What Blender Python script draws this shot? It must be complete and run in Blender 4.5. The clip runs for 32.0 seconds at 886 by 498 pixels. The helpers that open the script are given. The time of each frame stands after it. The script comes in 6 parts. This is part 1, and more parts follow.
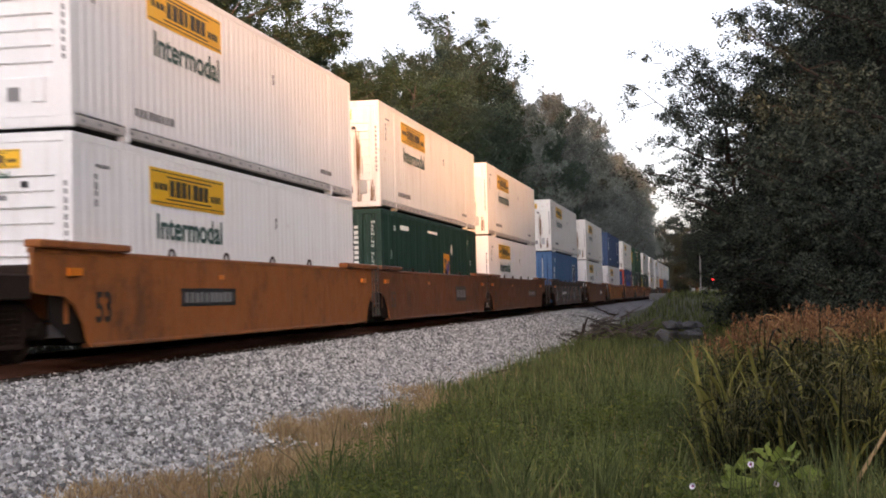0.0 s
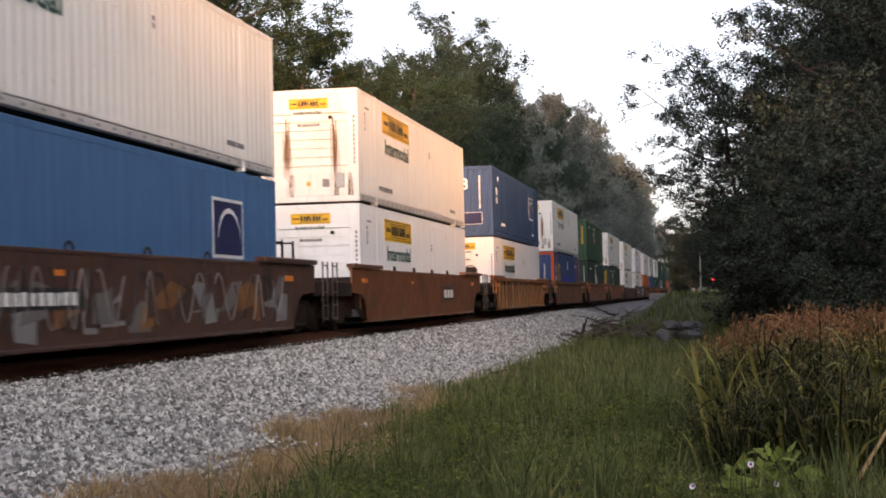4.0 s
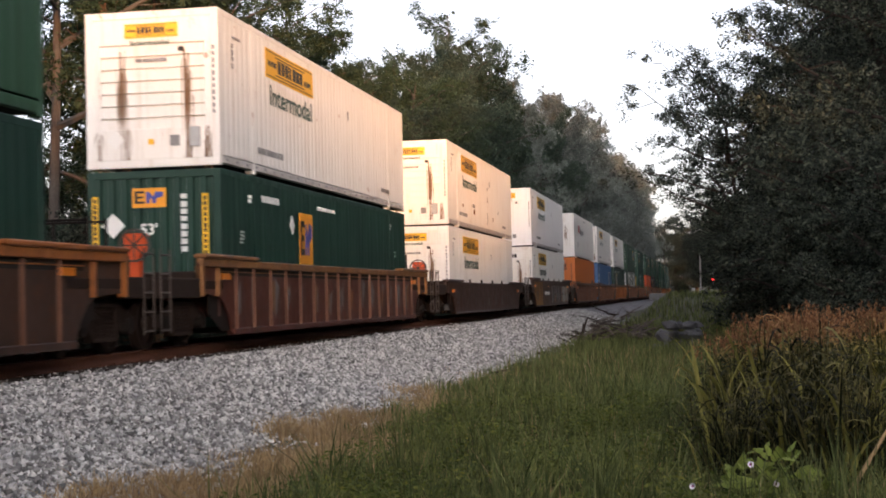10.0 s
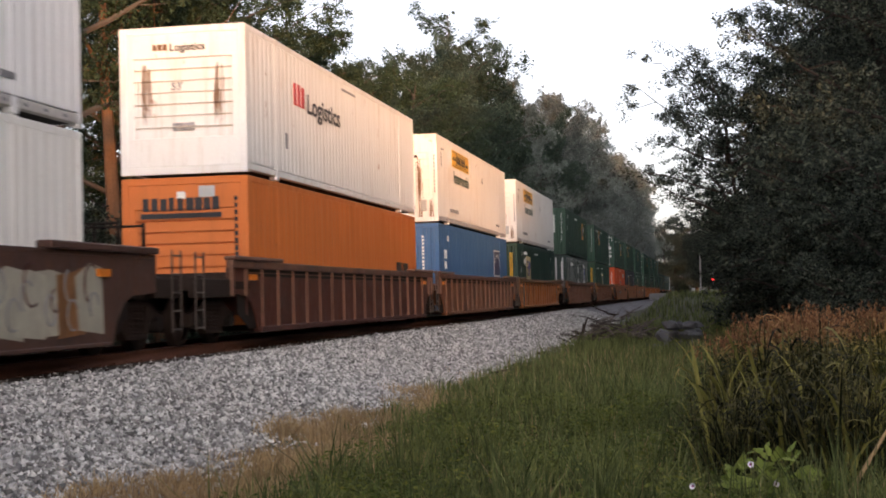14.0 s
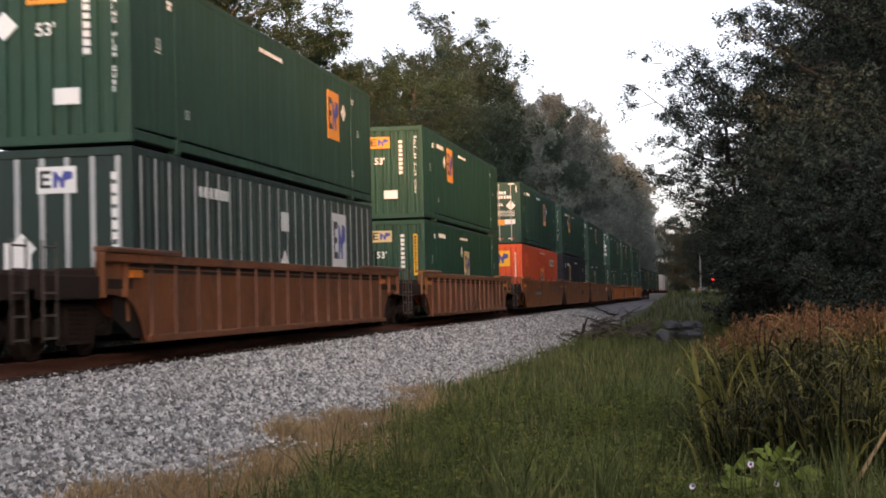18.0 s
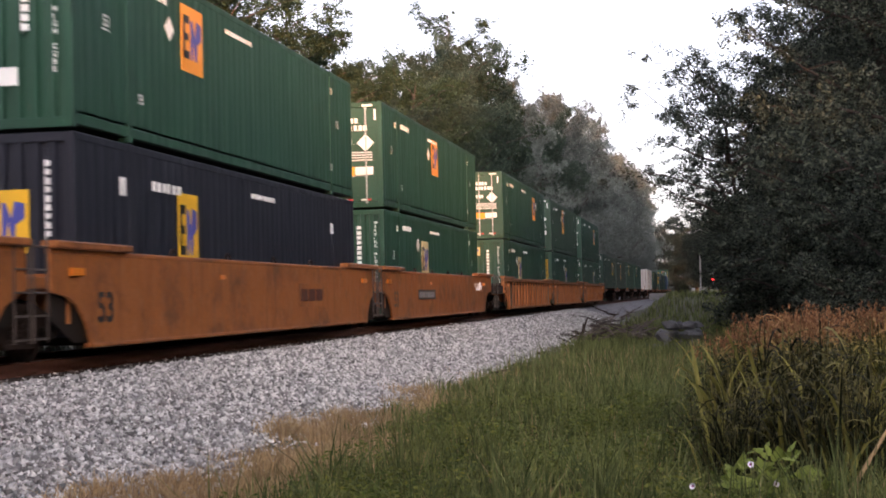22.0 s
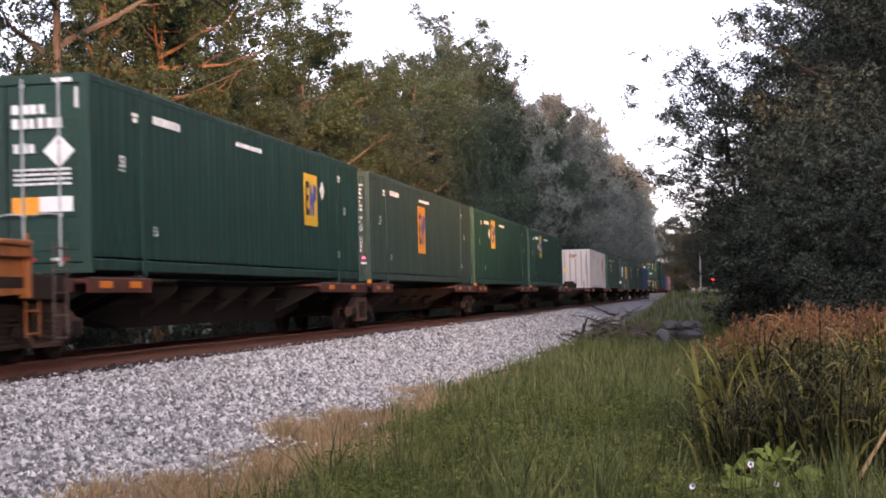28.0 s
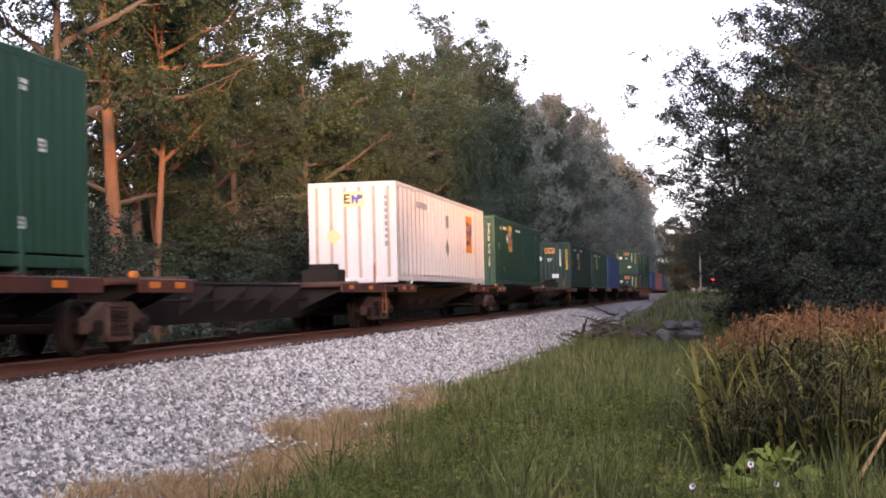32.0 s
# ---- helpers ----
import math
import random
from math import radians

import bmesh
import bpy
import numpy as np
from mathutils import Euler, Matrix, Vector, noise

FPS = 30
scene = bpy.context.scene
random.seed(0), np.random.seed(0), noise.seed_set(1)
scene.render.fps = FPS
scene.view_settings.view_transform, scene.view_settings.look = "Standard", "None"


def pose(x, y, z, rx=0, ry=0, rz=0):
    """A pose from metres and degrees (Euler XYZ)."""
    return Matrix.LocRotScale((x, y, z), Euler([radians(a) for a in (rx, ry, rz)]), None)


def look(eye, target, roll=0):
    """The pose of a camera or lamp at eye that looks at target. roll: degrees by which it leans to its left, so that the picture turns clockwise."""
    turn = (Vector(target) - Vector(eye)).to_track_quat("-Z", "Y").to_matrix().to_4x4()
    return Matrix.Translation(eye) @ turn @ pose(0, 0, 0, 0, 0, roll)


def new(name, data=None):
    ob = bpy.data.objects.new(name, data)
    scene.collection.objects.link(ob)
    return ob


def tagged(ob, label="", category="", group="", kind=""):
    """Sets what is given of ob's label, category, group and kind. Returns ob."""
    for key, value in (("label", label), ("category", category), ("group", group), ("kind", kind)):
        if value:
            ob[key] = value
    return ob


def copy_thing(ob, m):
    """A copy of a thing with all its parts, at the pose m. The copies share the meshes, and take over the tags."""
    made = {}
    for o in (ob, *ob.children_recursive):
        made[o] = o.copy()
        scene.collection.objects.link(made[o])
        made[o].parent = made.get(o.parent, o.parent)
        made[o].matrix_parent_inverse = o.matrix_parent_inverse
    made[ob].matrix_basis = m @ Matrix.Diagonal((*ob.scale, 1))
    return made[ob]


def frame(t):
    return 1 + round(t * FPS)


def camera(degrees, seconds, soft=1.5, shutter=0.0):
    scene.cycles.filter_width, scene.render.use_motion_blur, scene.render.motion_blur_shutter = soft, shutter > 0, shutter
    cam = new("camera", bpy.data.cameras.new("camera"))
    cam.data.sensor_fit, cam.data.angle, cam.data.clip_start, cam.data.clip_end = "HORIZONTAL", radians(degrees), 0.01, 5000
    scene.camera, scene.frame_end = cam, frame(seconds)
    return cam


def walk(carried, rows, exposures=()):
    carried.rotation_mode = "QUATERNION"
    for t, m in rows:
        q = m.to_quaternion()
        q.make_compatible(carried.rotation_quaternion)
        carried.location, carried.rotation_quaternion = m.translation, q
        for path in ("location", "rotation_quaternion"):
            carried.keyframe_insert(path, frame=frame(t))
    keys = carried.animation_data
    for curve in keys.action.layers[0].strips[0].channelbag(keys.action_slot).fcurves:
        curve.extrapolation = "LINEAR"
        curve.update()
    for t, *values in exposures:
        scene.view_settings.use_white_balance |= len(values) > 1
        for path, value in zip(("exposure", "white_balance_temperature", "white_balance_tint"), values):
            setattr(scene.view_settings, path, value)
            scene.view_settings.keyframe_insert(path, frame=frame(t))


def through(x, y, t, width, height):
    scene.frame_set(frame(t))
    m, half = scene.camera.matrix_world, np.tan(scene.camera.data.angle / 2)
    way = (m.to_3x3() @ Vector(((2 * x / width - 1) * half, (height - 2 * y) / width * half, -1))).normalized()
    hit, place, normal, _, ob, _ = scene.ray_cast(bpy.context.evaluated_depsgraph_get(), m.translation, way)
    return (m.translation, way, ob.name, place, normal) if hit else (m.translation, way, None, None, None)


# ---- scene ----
FOV = 34.17
EYE = Vector((0.0, 0.0, 0.74))
YAW, TILT, LEAN = radians(10.403), radians(1.934), -1.397
AIM = EYE + Vector((-math.sin(YAW) * math.cos(TILT), math.cos(YAW) * math.cos(TILT), math.sin(TILT))) * 50
cam = camera(FOV, 32.0, soft=1.8, shutter=0.25)
walk(cam, [(0, look(EYE, AIM, LEAN)), (32, look(EYE, AIM, LEAN))],
     exposures=[(0, 1.38, 6350, 22), (2.5, 1.33, 6350, 21), (12, 1.31, 6350, 20), (17, 1.2, 6350, 20), (20, 1.56, 6300, 24), (24, 1.80, 6250, 27), (28, 2.02, 6200, 31), (32, 2.05, 6200, 32)])

# ---- daylight: low evening sun from behind, to the side of the line ----
SUN_EL, SUN_FROM = 6.0, Vector((0.40, -0.9165, 0.0))
world = bpy.data.worlds.new("evening_sky")
scene.world = world
world.use_nodes = True
wn = world.node_tree.nodes
sky = wn.new("ShaderNodeTexSky")
sky.sky_type, sky.sun_disc = "NISHITA", False
sky.sun_elevation, sky.sun_rotation = radians(SUN_EL + 6), math.atan2(SUN_FROM.x, SUN_FROM.y)
sky.air_density, sky.dust_density, sky.ozone_density = 1.0, 2.5, 1.0
wn["Background"].inputs["Strength"].default_value = 0.15
haze = wn.new("ShaderNodeHueSaturation")
haze.inputs["Saturation"].default_value = 0.4
world.node_tree.links.new(sky.outputs[0], haze.inputs["Color"])
world.node_tree.links.new(haze.outputs[0], wn["Background"].inputs[0])
sun_data = bpy.data.lights.new("sun", "SUN")
sun_data.energy, sun_data.angle, sun_data.color = 2.7, radians(2.5), (1.0, 0.455, 0.11)
sun = new("sun", sun_data)
SUN_VEC = (SUN_FROM.normalized() + Vector((0, 0, math.tan(radians(SUN_EL))))).normalized()
sun.matrix_world = look(SUN_VEC * 100, (0, 0, 0))


# ---- materials ----
def nodes_of(name):
    m = bpy.data.materials.new(name)
    m.use_nodes = True
    nt = m.node_tree
    return m, nt, nt.nodes, nt.links, nt.nodes["Principled BSDF"]


def tex_noise(nt, scale, detail=4.0, stretch=(1, 1, 1), rough=0.6, coord="Object"):
    tc = nt.nodes.new("ShaderNodeTexCoord")
    mp = nt.nodes.new("ShaderNodeMapping")
    mp.inputs["Scale"].default_value = stretch
    nz = nt.nodes.new("ShaderNodeTexNoise")
    nz.inputs["Scale"].default_value, nz.inputs["Detail"].default_value = scale, detail
    nz.inputs["Roughness"].default_value = rough
    nt.links.new(tc.outputs[coord], mp.inputs[0])
    info = nt.nodes.new("ShaderNodeObjectInfo")
    mul = nt.nodes.new("ShaderNodeMath")
    mul.operation = "MULTIPLY"
    mul.inputs[1].default_value = 37.0
    nt.links.new(info.outputs["Random"], mul.inputs[0])
    comb = nt.nodes.new("ShaderNodeCombineXYZ")
    for i in range(3):
        nt.links.new(mul.outputs[0], comb.inputs[i])
    nt.links.new(comb.outputs[0], mp.inputs["Location"])
    nt.links.new(mp.outputs[0], nz.inputs["Vector"])
    return nz.outputs["Fac"]


def ramp(nt, fac, stops):
    r = nt.nodes.new("ShaderNodeValToRGB")
    e = r.color_ramp.elements
    while len(e) < len(stops):
        e.new(0.5)
    for el, (p, c) in zip(e, stops):
        el.position = p
        el.color = (*c, 1) if not isinstance(c, (int, float)) else (c, c, c, 1)
    nt.links.new(fac, r.inputs[0])
    return r.outputs[0]


def mix(nt, fac, a, b, mode="MIX"):
    m = nt.nodes.new("ShaderNodeMix")
    m.data_type, m.blend_type = "RGBA", mode
    for sock, v in ((m.inputs[0], fac), (m.inputs[6], a), (m.inputs[7], b)):
        if hasattr(v, "is_linked"):
            nt.links.new(v, sock)
        elif isinstance(v, tuple):
            sock.default_value = (*v, 1)
        else:
            sock.default_value = v
    return m.outputs[2]


def bump(nt, bsdf, height, strength, dist=0.01):
    b = nt.nodes.new("ShaderNodeBump")
    b.inputs["Strength"].default_value, b.inputs["Distance"].default_value = strength, dist
    nt.links.new(height, b.inputs["Height"])
    nt.links.new(b.outputs[0], bsdf.inputs["Normal"])


def paint(name, col, rough=0.45, dirt=(0.10, 0.075, 0.05), grime=0.5, rust=0.0, spread=0.12, rustcol=(0.16, 0.055, 0.02), shine=0.5):
    """Weathered paint on steel: fading, vertical streaks of grime, patches of rust."""
    m, nt, nd, ln, b = nodes_of(name)
    broad = tex_noise(nt, 0.55, 3)
    fine = tex_noise(nt, 26, 5)
    streak = tex_noise(nt, 1.0, 5, (5.0, 5.0, 0.35), 0.7)
    c = mix(nt, broad, tuple(v * (1 - spread) for v in col), tuple(min(1, v * (1 + spread)) for v in col))
    c = mix(nt, ramp(nt, fine, [(0.35, 0.0), (0.75, 0.22)]), c, tuple(v * 0.72 for v in col))
    c = mix(nt, ramp(nt, streak, [(0.52, 0.0), (0.8, grime)]), c, dirt)
    if rust:
        spots = tex_noise(nt, 2.6, 9, (1, 1, 0.6), 0.75)
        c = mix(nt, ramp(nt, spots, [(0.66 - rust * 0.25, 0.0), (0.75 - rust * 0.25, 0.95)]), c, rustcol)
    ln.new(c, b.inputs["Base Color"])
    ln.new(ramp(nt, streak, [(0.3, rough), (0.8, min(1, rough + 0.35))]), b.inputs["Roughness"])
    b.inputs["Specular IOR Level"].default_value = shine
    bump(nt, b, fine, 0.08, 0.004)
    return m


def car_paint(name, col, dark, light, worn=0.5):
    """Old car paint: broad blotches of soot, rust breaking through, runs down from the top."""
    m, nt, nd, ln, b = nodes_of(name)
    broad = tex_noise(nt, 0.7, 6, (1, 1, 1.2), 0.7)
    spots = tex_noise(nt, 3.2, 10, (1, 1, 0.7), 0.8)
    runs = tex_noise(nt, 1.0, 6, (4.0, 4.0, 0.4), 0.75)
    fine = tex_noise(nt, 24, 6)
    c = mix(nt, ramp(nt, broad, [(0.50, 0.0), (0.66, 0.75)]), col, dark)
    c = mix(nt, ramp(nt, spots, [(0.62 - worn * 0.16, 0.0), (0.70 - worn * 0.12, 0.85)]), c, light)
    c = mix(nt, ramp(nt, runs, [(0.52, 0.0), (0.74, 0.6)]), c, dark)
    c = mix(nt, ramp(nt, fine, [(0.35, 0.0), (0.75, 0.45)]), c, tuple(v * 0.45 for v in col))
    ln.new(c, b.inputs["Base Color"])
    ln.new(ramp(nt, spots, [(0.3, 0.38), (0.7, 0.7)]), b.inputs["Roughness"])
    b.inputs["Specular IOR Level"].default_value = 0.3
    bump(nt, b, spots, 0.12, 0.006)
    return m


def plain(name, col, rough=0.6, metal=0.0, vary=0.25, scale=9.0, bumps=0.15):
    m, nt, nd, ln, b = nodes_of(name)
    f = tex_noise(nt, scale, 6)
    g = tex_noise(nt, scale * 0.12, 3)
    c = mix(nt, f, tuple(v * (1 - vary) for v in col), tuple(min(1, v * (1 + vary)) for v in col))
    c = mix(nt, ramp(nt, g, [(0.3, 0.0), (0.75, 0.5)]), c, tuple(v * (1 - vary) for v in col))
    ln.new(c, b.inputs["Base Color"])
    b.inputs["Roughness"].default_value, b.inputs["Metallic"].default_value = rough, metal
    b.inputs["Specular IOR Level"].default_value = 0.15 if rough > 0.7 else 0.4
    bump(nt, b, f, bumps, 0.01)
    return m


def foliage(name, dark, mid, light, through=0.35, rough=0.7, tips=None, patchy=0.0):
    """Leaves that differ one by one, and let some light through."""
    m, nt, nd, ln, b = nodes_of(name)
    geo = nd.new("ShaderNodeNewGeometry")
    info = nd.new("ShaderNodeObjectInfo")
    c = ramp(nt, geo.outputs["Random Per Island"], [(0.0, dark), (0.5, mid), (1.0, light)])
    if tips:
        # blades dry out from the tip down, some further than others
        tc, sep, add = nd.new("ShaderNodeTexCoord"), nd.new("ShaderNodeSeparateXYZ"), nd.new("ShaderNodeMath")
        add.operation = "MULTIPLY_ADD"
        add.inputs[1].default_value = 0.38
        ln.new(tc.outputs["Object"], sep.inputs[0])
        ln.new(geo.outputs["Random Per Island"], add.inputs[0])
        ln.new(sep.outputs["Z"], add.inputs[2])
        rng = nd.new("ShaderNodeMapRange")
        rng.inputs["From Min"].default_value, rng.inputs["From Max"].default_value = 1.35, 1.75
        ln.new(add.outputs[0], rng.inputs["Value"])
        c = mix(nt, rng.outputs[0], c, tips)
    hsv = nd.new("ShaderNodeHueSaturation")
    ln.new(c, hsv.inputs["Color"])
    ln.new(ramp(nt, info.outputs["Random"], [(0.0, 0.75), (1.0, 1.2)]), hsv.inputs["Value"])
    c = hsv.outputs[0]
    if patchy:
        # growth differs from place to place: lush, thin and yellowed spots
        big, small = tex_noise(nt, 0.9, 4), tex_noise(nt, 4.5, 3)
        c = mix(nt, ramp(nt, big, [(0.42, 0.0), (0.62, patchy)]), c, tuple(v * 0.5 for v in mid))
        c = mix(nt, ramp(nt, small, [(0.50, 0.0), (0.68, patchy)]), c, (light[0] * 1.1, light[1] * 0.98, light[2] * 0.8))
    ln.new(c, b.inputs["Base Color"])
    b.inputs["Roughness"].default_value = rough
    b.inputs["Specular IOR Level"].default_value = 0.15
    tr = nd.new("ShaderNodeBsdfTranslucent")
    ln.new(c, tr.inputs[0])
    ms = nd.new("ShaderNodeMixShader")
    ms.inputs[0].default_value = through
    ln.new(b.outputs[0], ms.inputs[1])
    ln.new(tr.outputs[0], ms.inputs[2])
    ln.new(ms.outputs[0], nd["Material Output"].inputs[0])
    return m


WHITE = paint("white_container_paint", (0.83, 0.83, 0.82), 0.45, (0.42, 0.37, 0.30), 0.35, 0.04, 0.05, (0.30, 0.13, 0.05))
WHITE_RUSTY = paint("stained_white_paint", (0.80, 0.785, 0.735), 0.5, (0.42, 0.31, 0.20), 0.5, 0.14, 0.07, (0.30, 0.12, 0.04))
GREEN = paint("green_container_paint", (0.009, 0.054, 0.029), 0.40, (0.05, 0.07, 0.05), 0.35, 0.02, 0.2)
GREEN_OLD = paint("faded_green_paint", (0.016, 0.054, 0.030), 0.5, (0.07, 0.08, 0.05), 0.4, 0.05, 0.25)
GREEN_WARM = paint("sun_faded_green_paint", (0.022, 0.076, 0.036), 0.45, (0.06, 0.07, 0.045), 0.4, 0.04, 0.25)
PALE_GREY = paint("chalky_white_paint", (0.54, 0.53, 0.51), 0.5, (0.36, 0.30, 0.24), 0.45, 0.06, 0.06, (0.28, 0.13, 0.06))
GREEN_DEEP = paint("deep_green_paint", (0.005, 0.035, 0.022), 0.4, (0.04, 0.05, 0.04), 0.35, 0.02, 0.2)
GREEN_GREY = paint("dulled_green_paint", (0.026, 0.052, 0.034), 0.5, (0.06, 0.07, 0.05), 0.4, 0.05, 0.2)
GREEN_OLIVE = paint("olive_green_paint", (0.021, 0.060, 0.032), 0.5, (0.05, 0.06, 0.04), 0.4, 0.05, 0.2)
GREY_GREEN = paint("grey_green_paint", (0.012, 0.030, 0.022), 0.5, (0.04, 0.05, 0.04), 0.4, 0.05, 0.2)
BLUE = paint("blue_container_paint", (0.056, 0.148, 0.31), 0.42, (0.07, 0.08, 0.1), 0.4, 0.04, 0.15)
BLUE_DULL = paint("dull_blue_paint", (0.036, 0.08, 0.18), 0.45, (0.05, 0.06, 0.08), 0.45, 0.05, 0.2)
ROYAL = paint("royal_blue_paint", (0.03, 0.072, 0.20), 0.42, (0.06, 0.07, 0.09), 0.4, 0.03, 0.2)
NAVY = paint("navy_black_paint", (0.007, 0.009, 0.017), 0.42, (0.012, 0.013, 0.017), 0.3, 0.02, 0.2)
ORANGE = paint("orange_container_paint", (0.58, 0.155, 0.025), 0.42, (0.25, 0.10, 0.04), 0.4, 0.06, 0.12)
RED_ORANGE = paint("red_orange_paint", (0.66, 0.09, 0.016), 0.42, (0.2, 0.06, 0.03), 0.3, 0.03, 0.12)
PINK = paint("faded_red_paint", (0.50, 0.16, 0.13), 0.5, (0.2, 0.1, 0.08), 0.3, 0.05, 0.12)
CAR_ORANGE = car_paint("rusted_orange_car_paint", (0.33, 0.112, 0.028), (0.066, 0.032, 0.020), (0.42, 0.165, 0.045), 0.42)
CAR_BROWN = car_paint("brown_car_paint", (0.085, 0.041, 0.028), (0.034, 0.023, 0.019), (0.15, 0.066, 0.034), 0.5)
FRESH_OCHRE = car_paint("fresh_ochre_car_paint", (0.30, 0.155, 0.045), (0.13, 0.07, 0.035), (0.36, 0.19, 0.06), 0.3)
CAR_MIX = car_paint("patchy_brown_orange_car_paint", (0.190, 0.070, 0.027), (0.046, 0.027, 0.020), (0.25, 0.098, 0.034), 0.5)
CAR_DARK = car_paint("sooty_brown_car_paint", (0.060, 0.031, 0.021), (0.024, 0.017, 0.014), (0.14, 0.055, 0.026), 0.5)
CAR_RUST = car_paint("oxide_red_car_paint", (0.085, 0.026, 0.017), (0.034, 0.018, 0.015), (0.16, 0.050, 0.022), 0.6)
CAR_YELLOW = car_paint("ochre_car_paint", (0.23, 0.105, 0.036), (0.075, 0.04, 0.025), (0.32, 0.15, 0.06), 0.5)
# worn, and lightened so the panels between ribs look shaded by the chord
RIB_WORN_LIT = car_paint("worn_lit_rib_paint", (0.16, 0.075, 0.044), (0.055, 0.030, 0.022), (0.25, 0.13, 0.078), 0.5)
SOOT = plain("brake_dust_steel", (0.020, 0.015, 0.012), 0.75, 0.1, 0.4)
RUST_STEEL = plain("rusty_cast_steel", (0.030, 0.019, 0.014), 0.8, 0.1, 0.4)
WORN_STEEL = plain("worn_step_steel", (0.085, 0.066, 0.054), 0.5, 0.2, 0.4)
GREY_STEEL = plain("galvanised_rod_steel", (0.45, 0.46, 0.45), 0.42, 0.5, 0.2)
RAIL_GREY = plain("scuffed_grey_rail", (0.54, 0.52, 0.49), 0.6, 0.0, 0.45, 5)
TAN_POST = plain("tan_steel_post", (0.40, 0.32, 0.25), 0.55, 0.1, 0.3, 6)
PALE_SPRAY = plain("pale_cream_spray_paint", (0.36, 0.34, 0.27), 0.6, 0, 0.35, 4, 0.02)
SPRAY_BLUE = plain("vivid_blue_paint", (0.012, 0.05, 0.42), 0.5, 0, 0.25, 3, 0.02)
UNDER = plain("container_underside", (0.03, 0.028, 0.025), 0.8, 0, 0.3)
YELLOW_SIGN = plain("yellow_sign_film", (0.80, 0.46, 0.02), 0.4, 0, 0.06, 3, 0.02)
CREAM_SIGN = plain("faded_cream_sign_film", (0.62, 0.50, 0.24), 0.45, 0, 0.1, 3, 0.02)
ORANGE_SIGN = plain("orange_sign_film", (0.82, 0.33, 0.02), 0.4, 0, 0.08, 3, 0.02)
WHITE_SIGN = plain("white_sign_film", (0.80, 0.80, 0.76), 0.45, 0, 0.06, 4, 0.02)
BLACK_FILM = plain("black_sign_film", (0.02, 0.02, 0.022), 0.45, 0, 0.1, 4, 0.02)
BLUE_FILM = plain("blue_sign_film", (0.07, 0.08, 0.33), 0.45, 0, 0.12, 4, 0.02)
NAVY_FILM = plain("navy_sign_film", (0.02, 0.025, 0.09), 0.45, 0, 0.12, 4, 0.02)
DARK_GREEN_FILM = plain("dark_green_letter_film", (0.02, 0.075, 0.06), 0.45, 0, 0.15, 5, 0.02)
FRESH_RED = plain("fresh_red_orange_paint", (0.78, 0.062, 0.008), 0.4, 0, 0.1, 3, 0.02)
RED_FILM = plain("red_sign_film", (0.55, 0.03, 0.03), 0.45, 0, 0.12, 4, 0.02)
GREY_FILM = plain("grey_sign_film", (0.22, 0.22, 0.22), 0.5, 0, 0.15, 4, 0.02)
GRAFFITI = plain("pale_spray_paint", (0.15, 0.14, 0.13), 0.7, 0, 0.35, 5, 0.02)
RUST_STAIN = plain("rust_stain", (0.17, 0.095, 0.048), 0.7, 0, 0.3, 5, 0.02)
REFLECT = plain("amber_reflector_film", (0.68, 0.20, 0.02), 0.3, 0, 0.1, 4, 0.02)

BARK = plain("rough_bark", (0.055, 0.042, 0.034), 0.9, 0, 0.45, 14, 0.8)
# orange evening light on these trunks is put into the bark colour
BARK_SUN_RED = plain("sun_red_bark", (0.155, 0.088, 0.050), 0.9, 0, 0.4, 14, 0.7)
BARK_PALE = plain("pale_dead_wood", (0.15, 0.125, 0.105), 0.85, 0, 0.35, 14, 0.6)
BARK_GREY = plain("grey_driftwood", (0.085, 0.074, 0.064), 0.9, 0, 0.4, 14, 0.6)
LEAF_OAK = foliage("oak_leaves", (0.018, 0.034, 0.024), (0.043, 0.067, 0.047), (0.088, 0.118, 0.086), 0.3)
# distance haze over the far trees is put into this pale leaf colour
LEAF_HAZE = foliage("hazed_pale_leaves", (0.066, 0.084, 0.076), (0.146, 0.168, 0.154), (0.23, 0.26, 0.235), 0.3)
LEAF_WARM = foliage("yellowing_leaves", (0.015, 0.029, 0.015), (0.034, 0.056, 0.029), (0.070, 0.100, 0.054), 0.3)
LEAF_DARK = foliage("dark_leaves", (0.009, 0.013, 0.009), (0.039, 0.050, 0.036), (0.128, 0.144, 0.102), 0.3)
GRASS = foliage("green_grass_blades", (0.0423, 0.0644, 0.0184), (0.0966, 0.125, 0.0423), (0.239, 0.262, 0.101), 0.33, patchy=0.6)
GRASS_DRY = foliage("dry_grass_blades", (0.23, 0.15, 0.075), (0.43, 0.30, 0.16), (0.62, 0.47, 0.28), 0.25, patchy=0.6)
WEED = foliage("weed_leaves", (0.0484, 0.0792, 0.0141), (0.114, 0.154, 0.0299), (0.264, 0.282, 0.0748), 0.3, patchy=0.7)
REED = foliage("reed_blades", (0.018, 0.022, 0.007), (0.090, 0.098, 0.026), (0.38, 0.34, 0.095), 0.3, 0.8, (0.46, 0.25, 0.10))
PLUME = foliage("grass_seed_heads", (0.12, 0.055, 0.026), (0.27, 0.135, 0.062), (0.46, 0.275, 0.14), 0.3, 0.9)
# front tussocks: shade inside the reed bed is put into the green
REED_SHADED = foliage("green_shaded_reed_blades", (0.00595, 0.00765, 0.0034), (0.0255, 0.0289, 0.0102), (0.212, 0.187, 0.068), 0.3)
REED_LIGHT = foliage("broad_reed_blades", (0.119, 0.128, 0.0255), (0.221, 0.212, 0.051), (0.357, 0.306, 0.0935), 0.3)
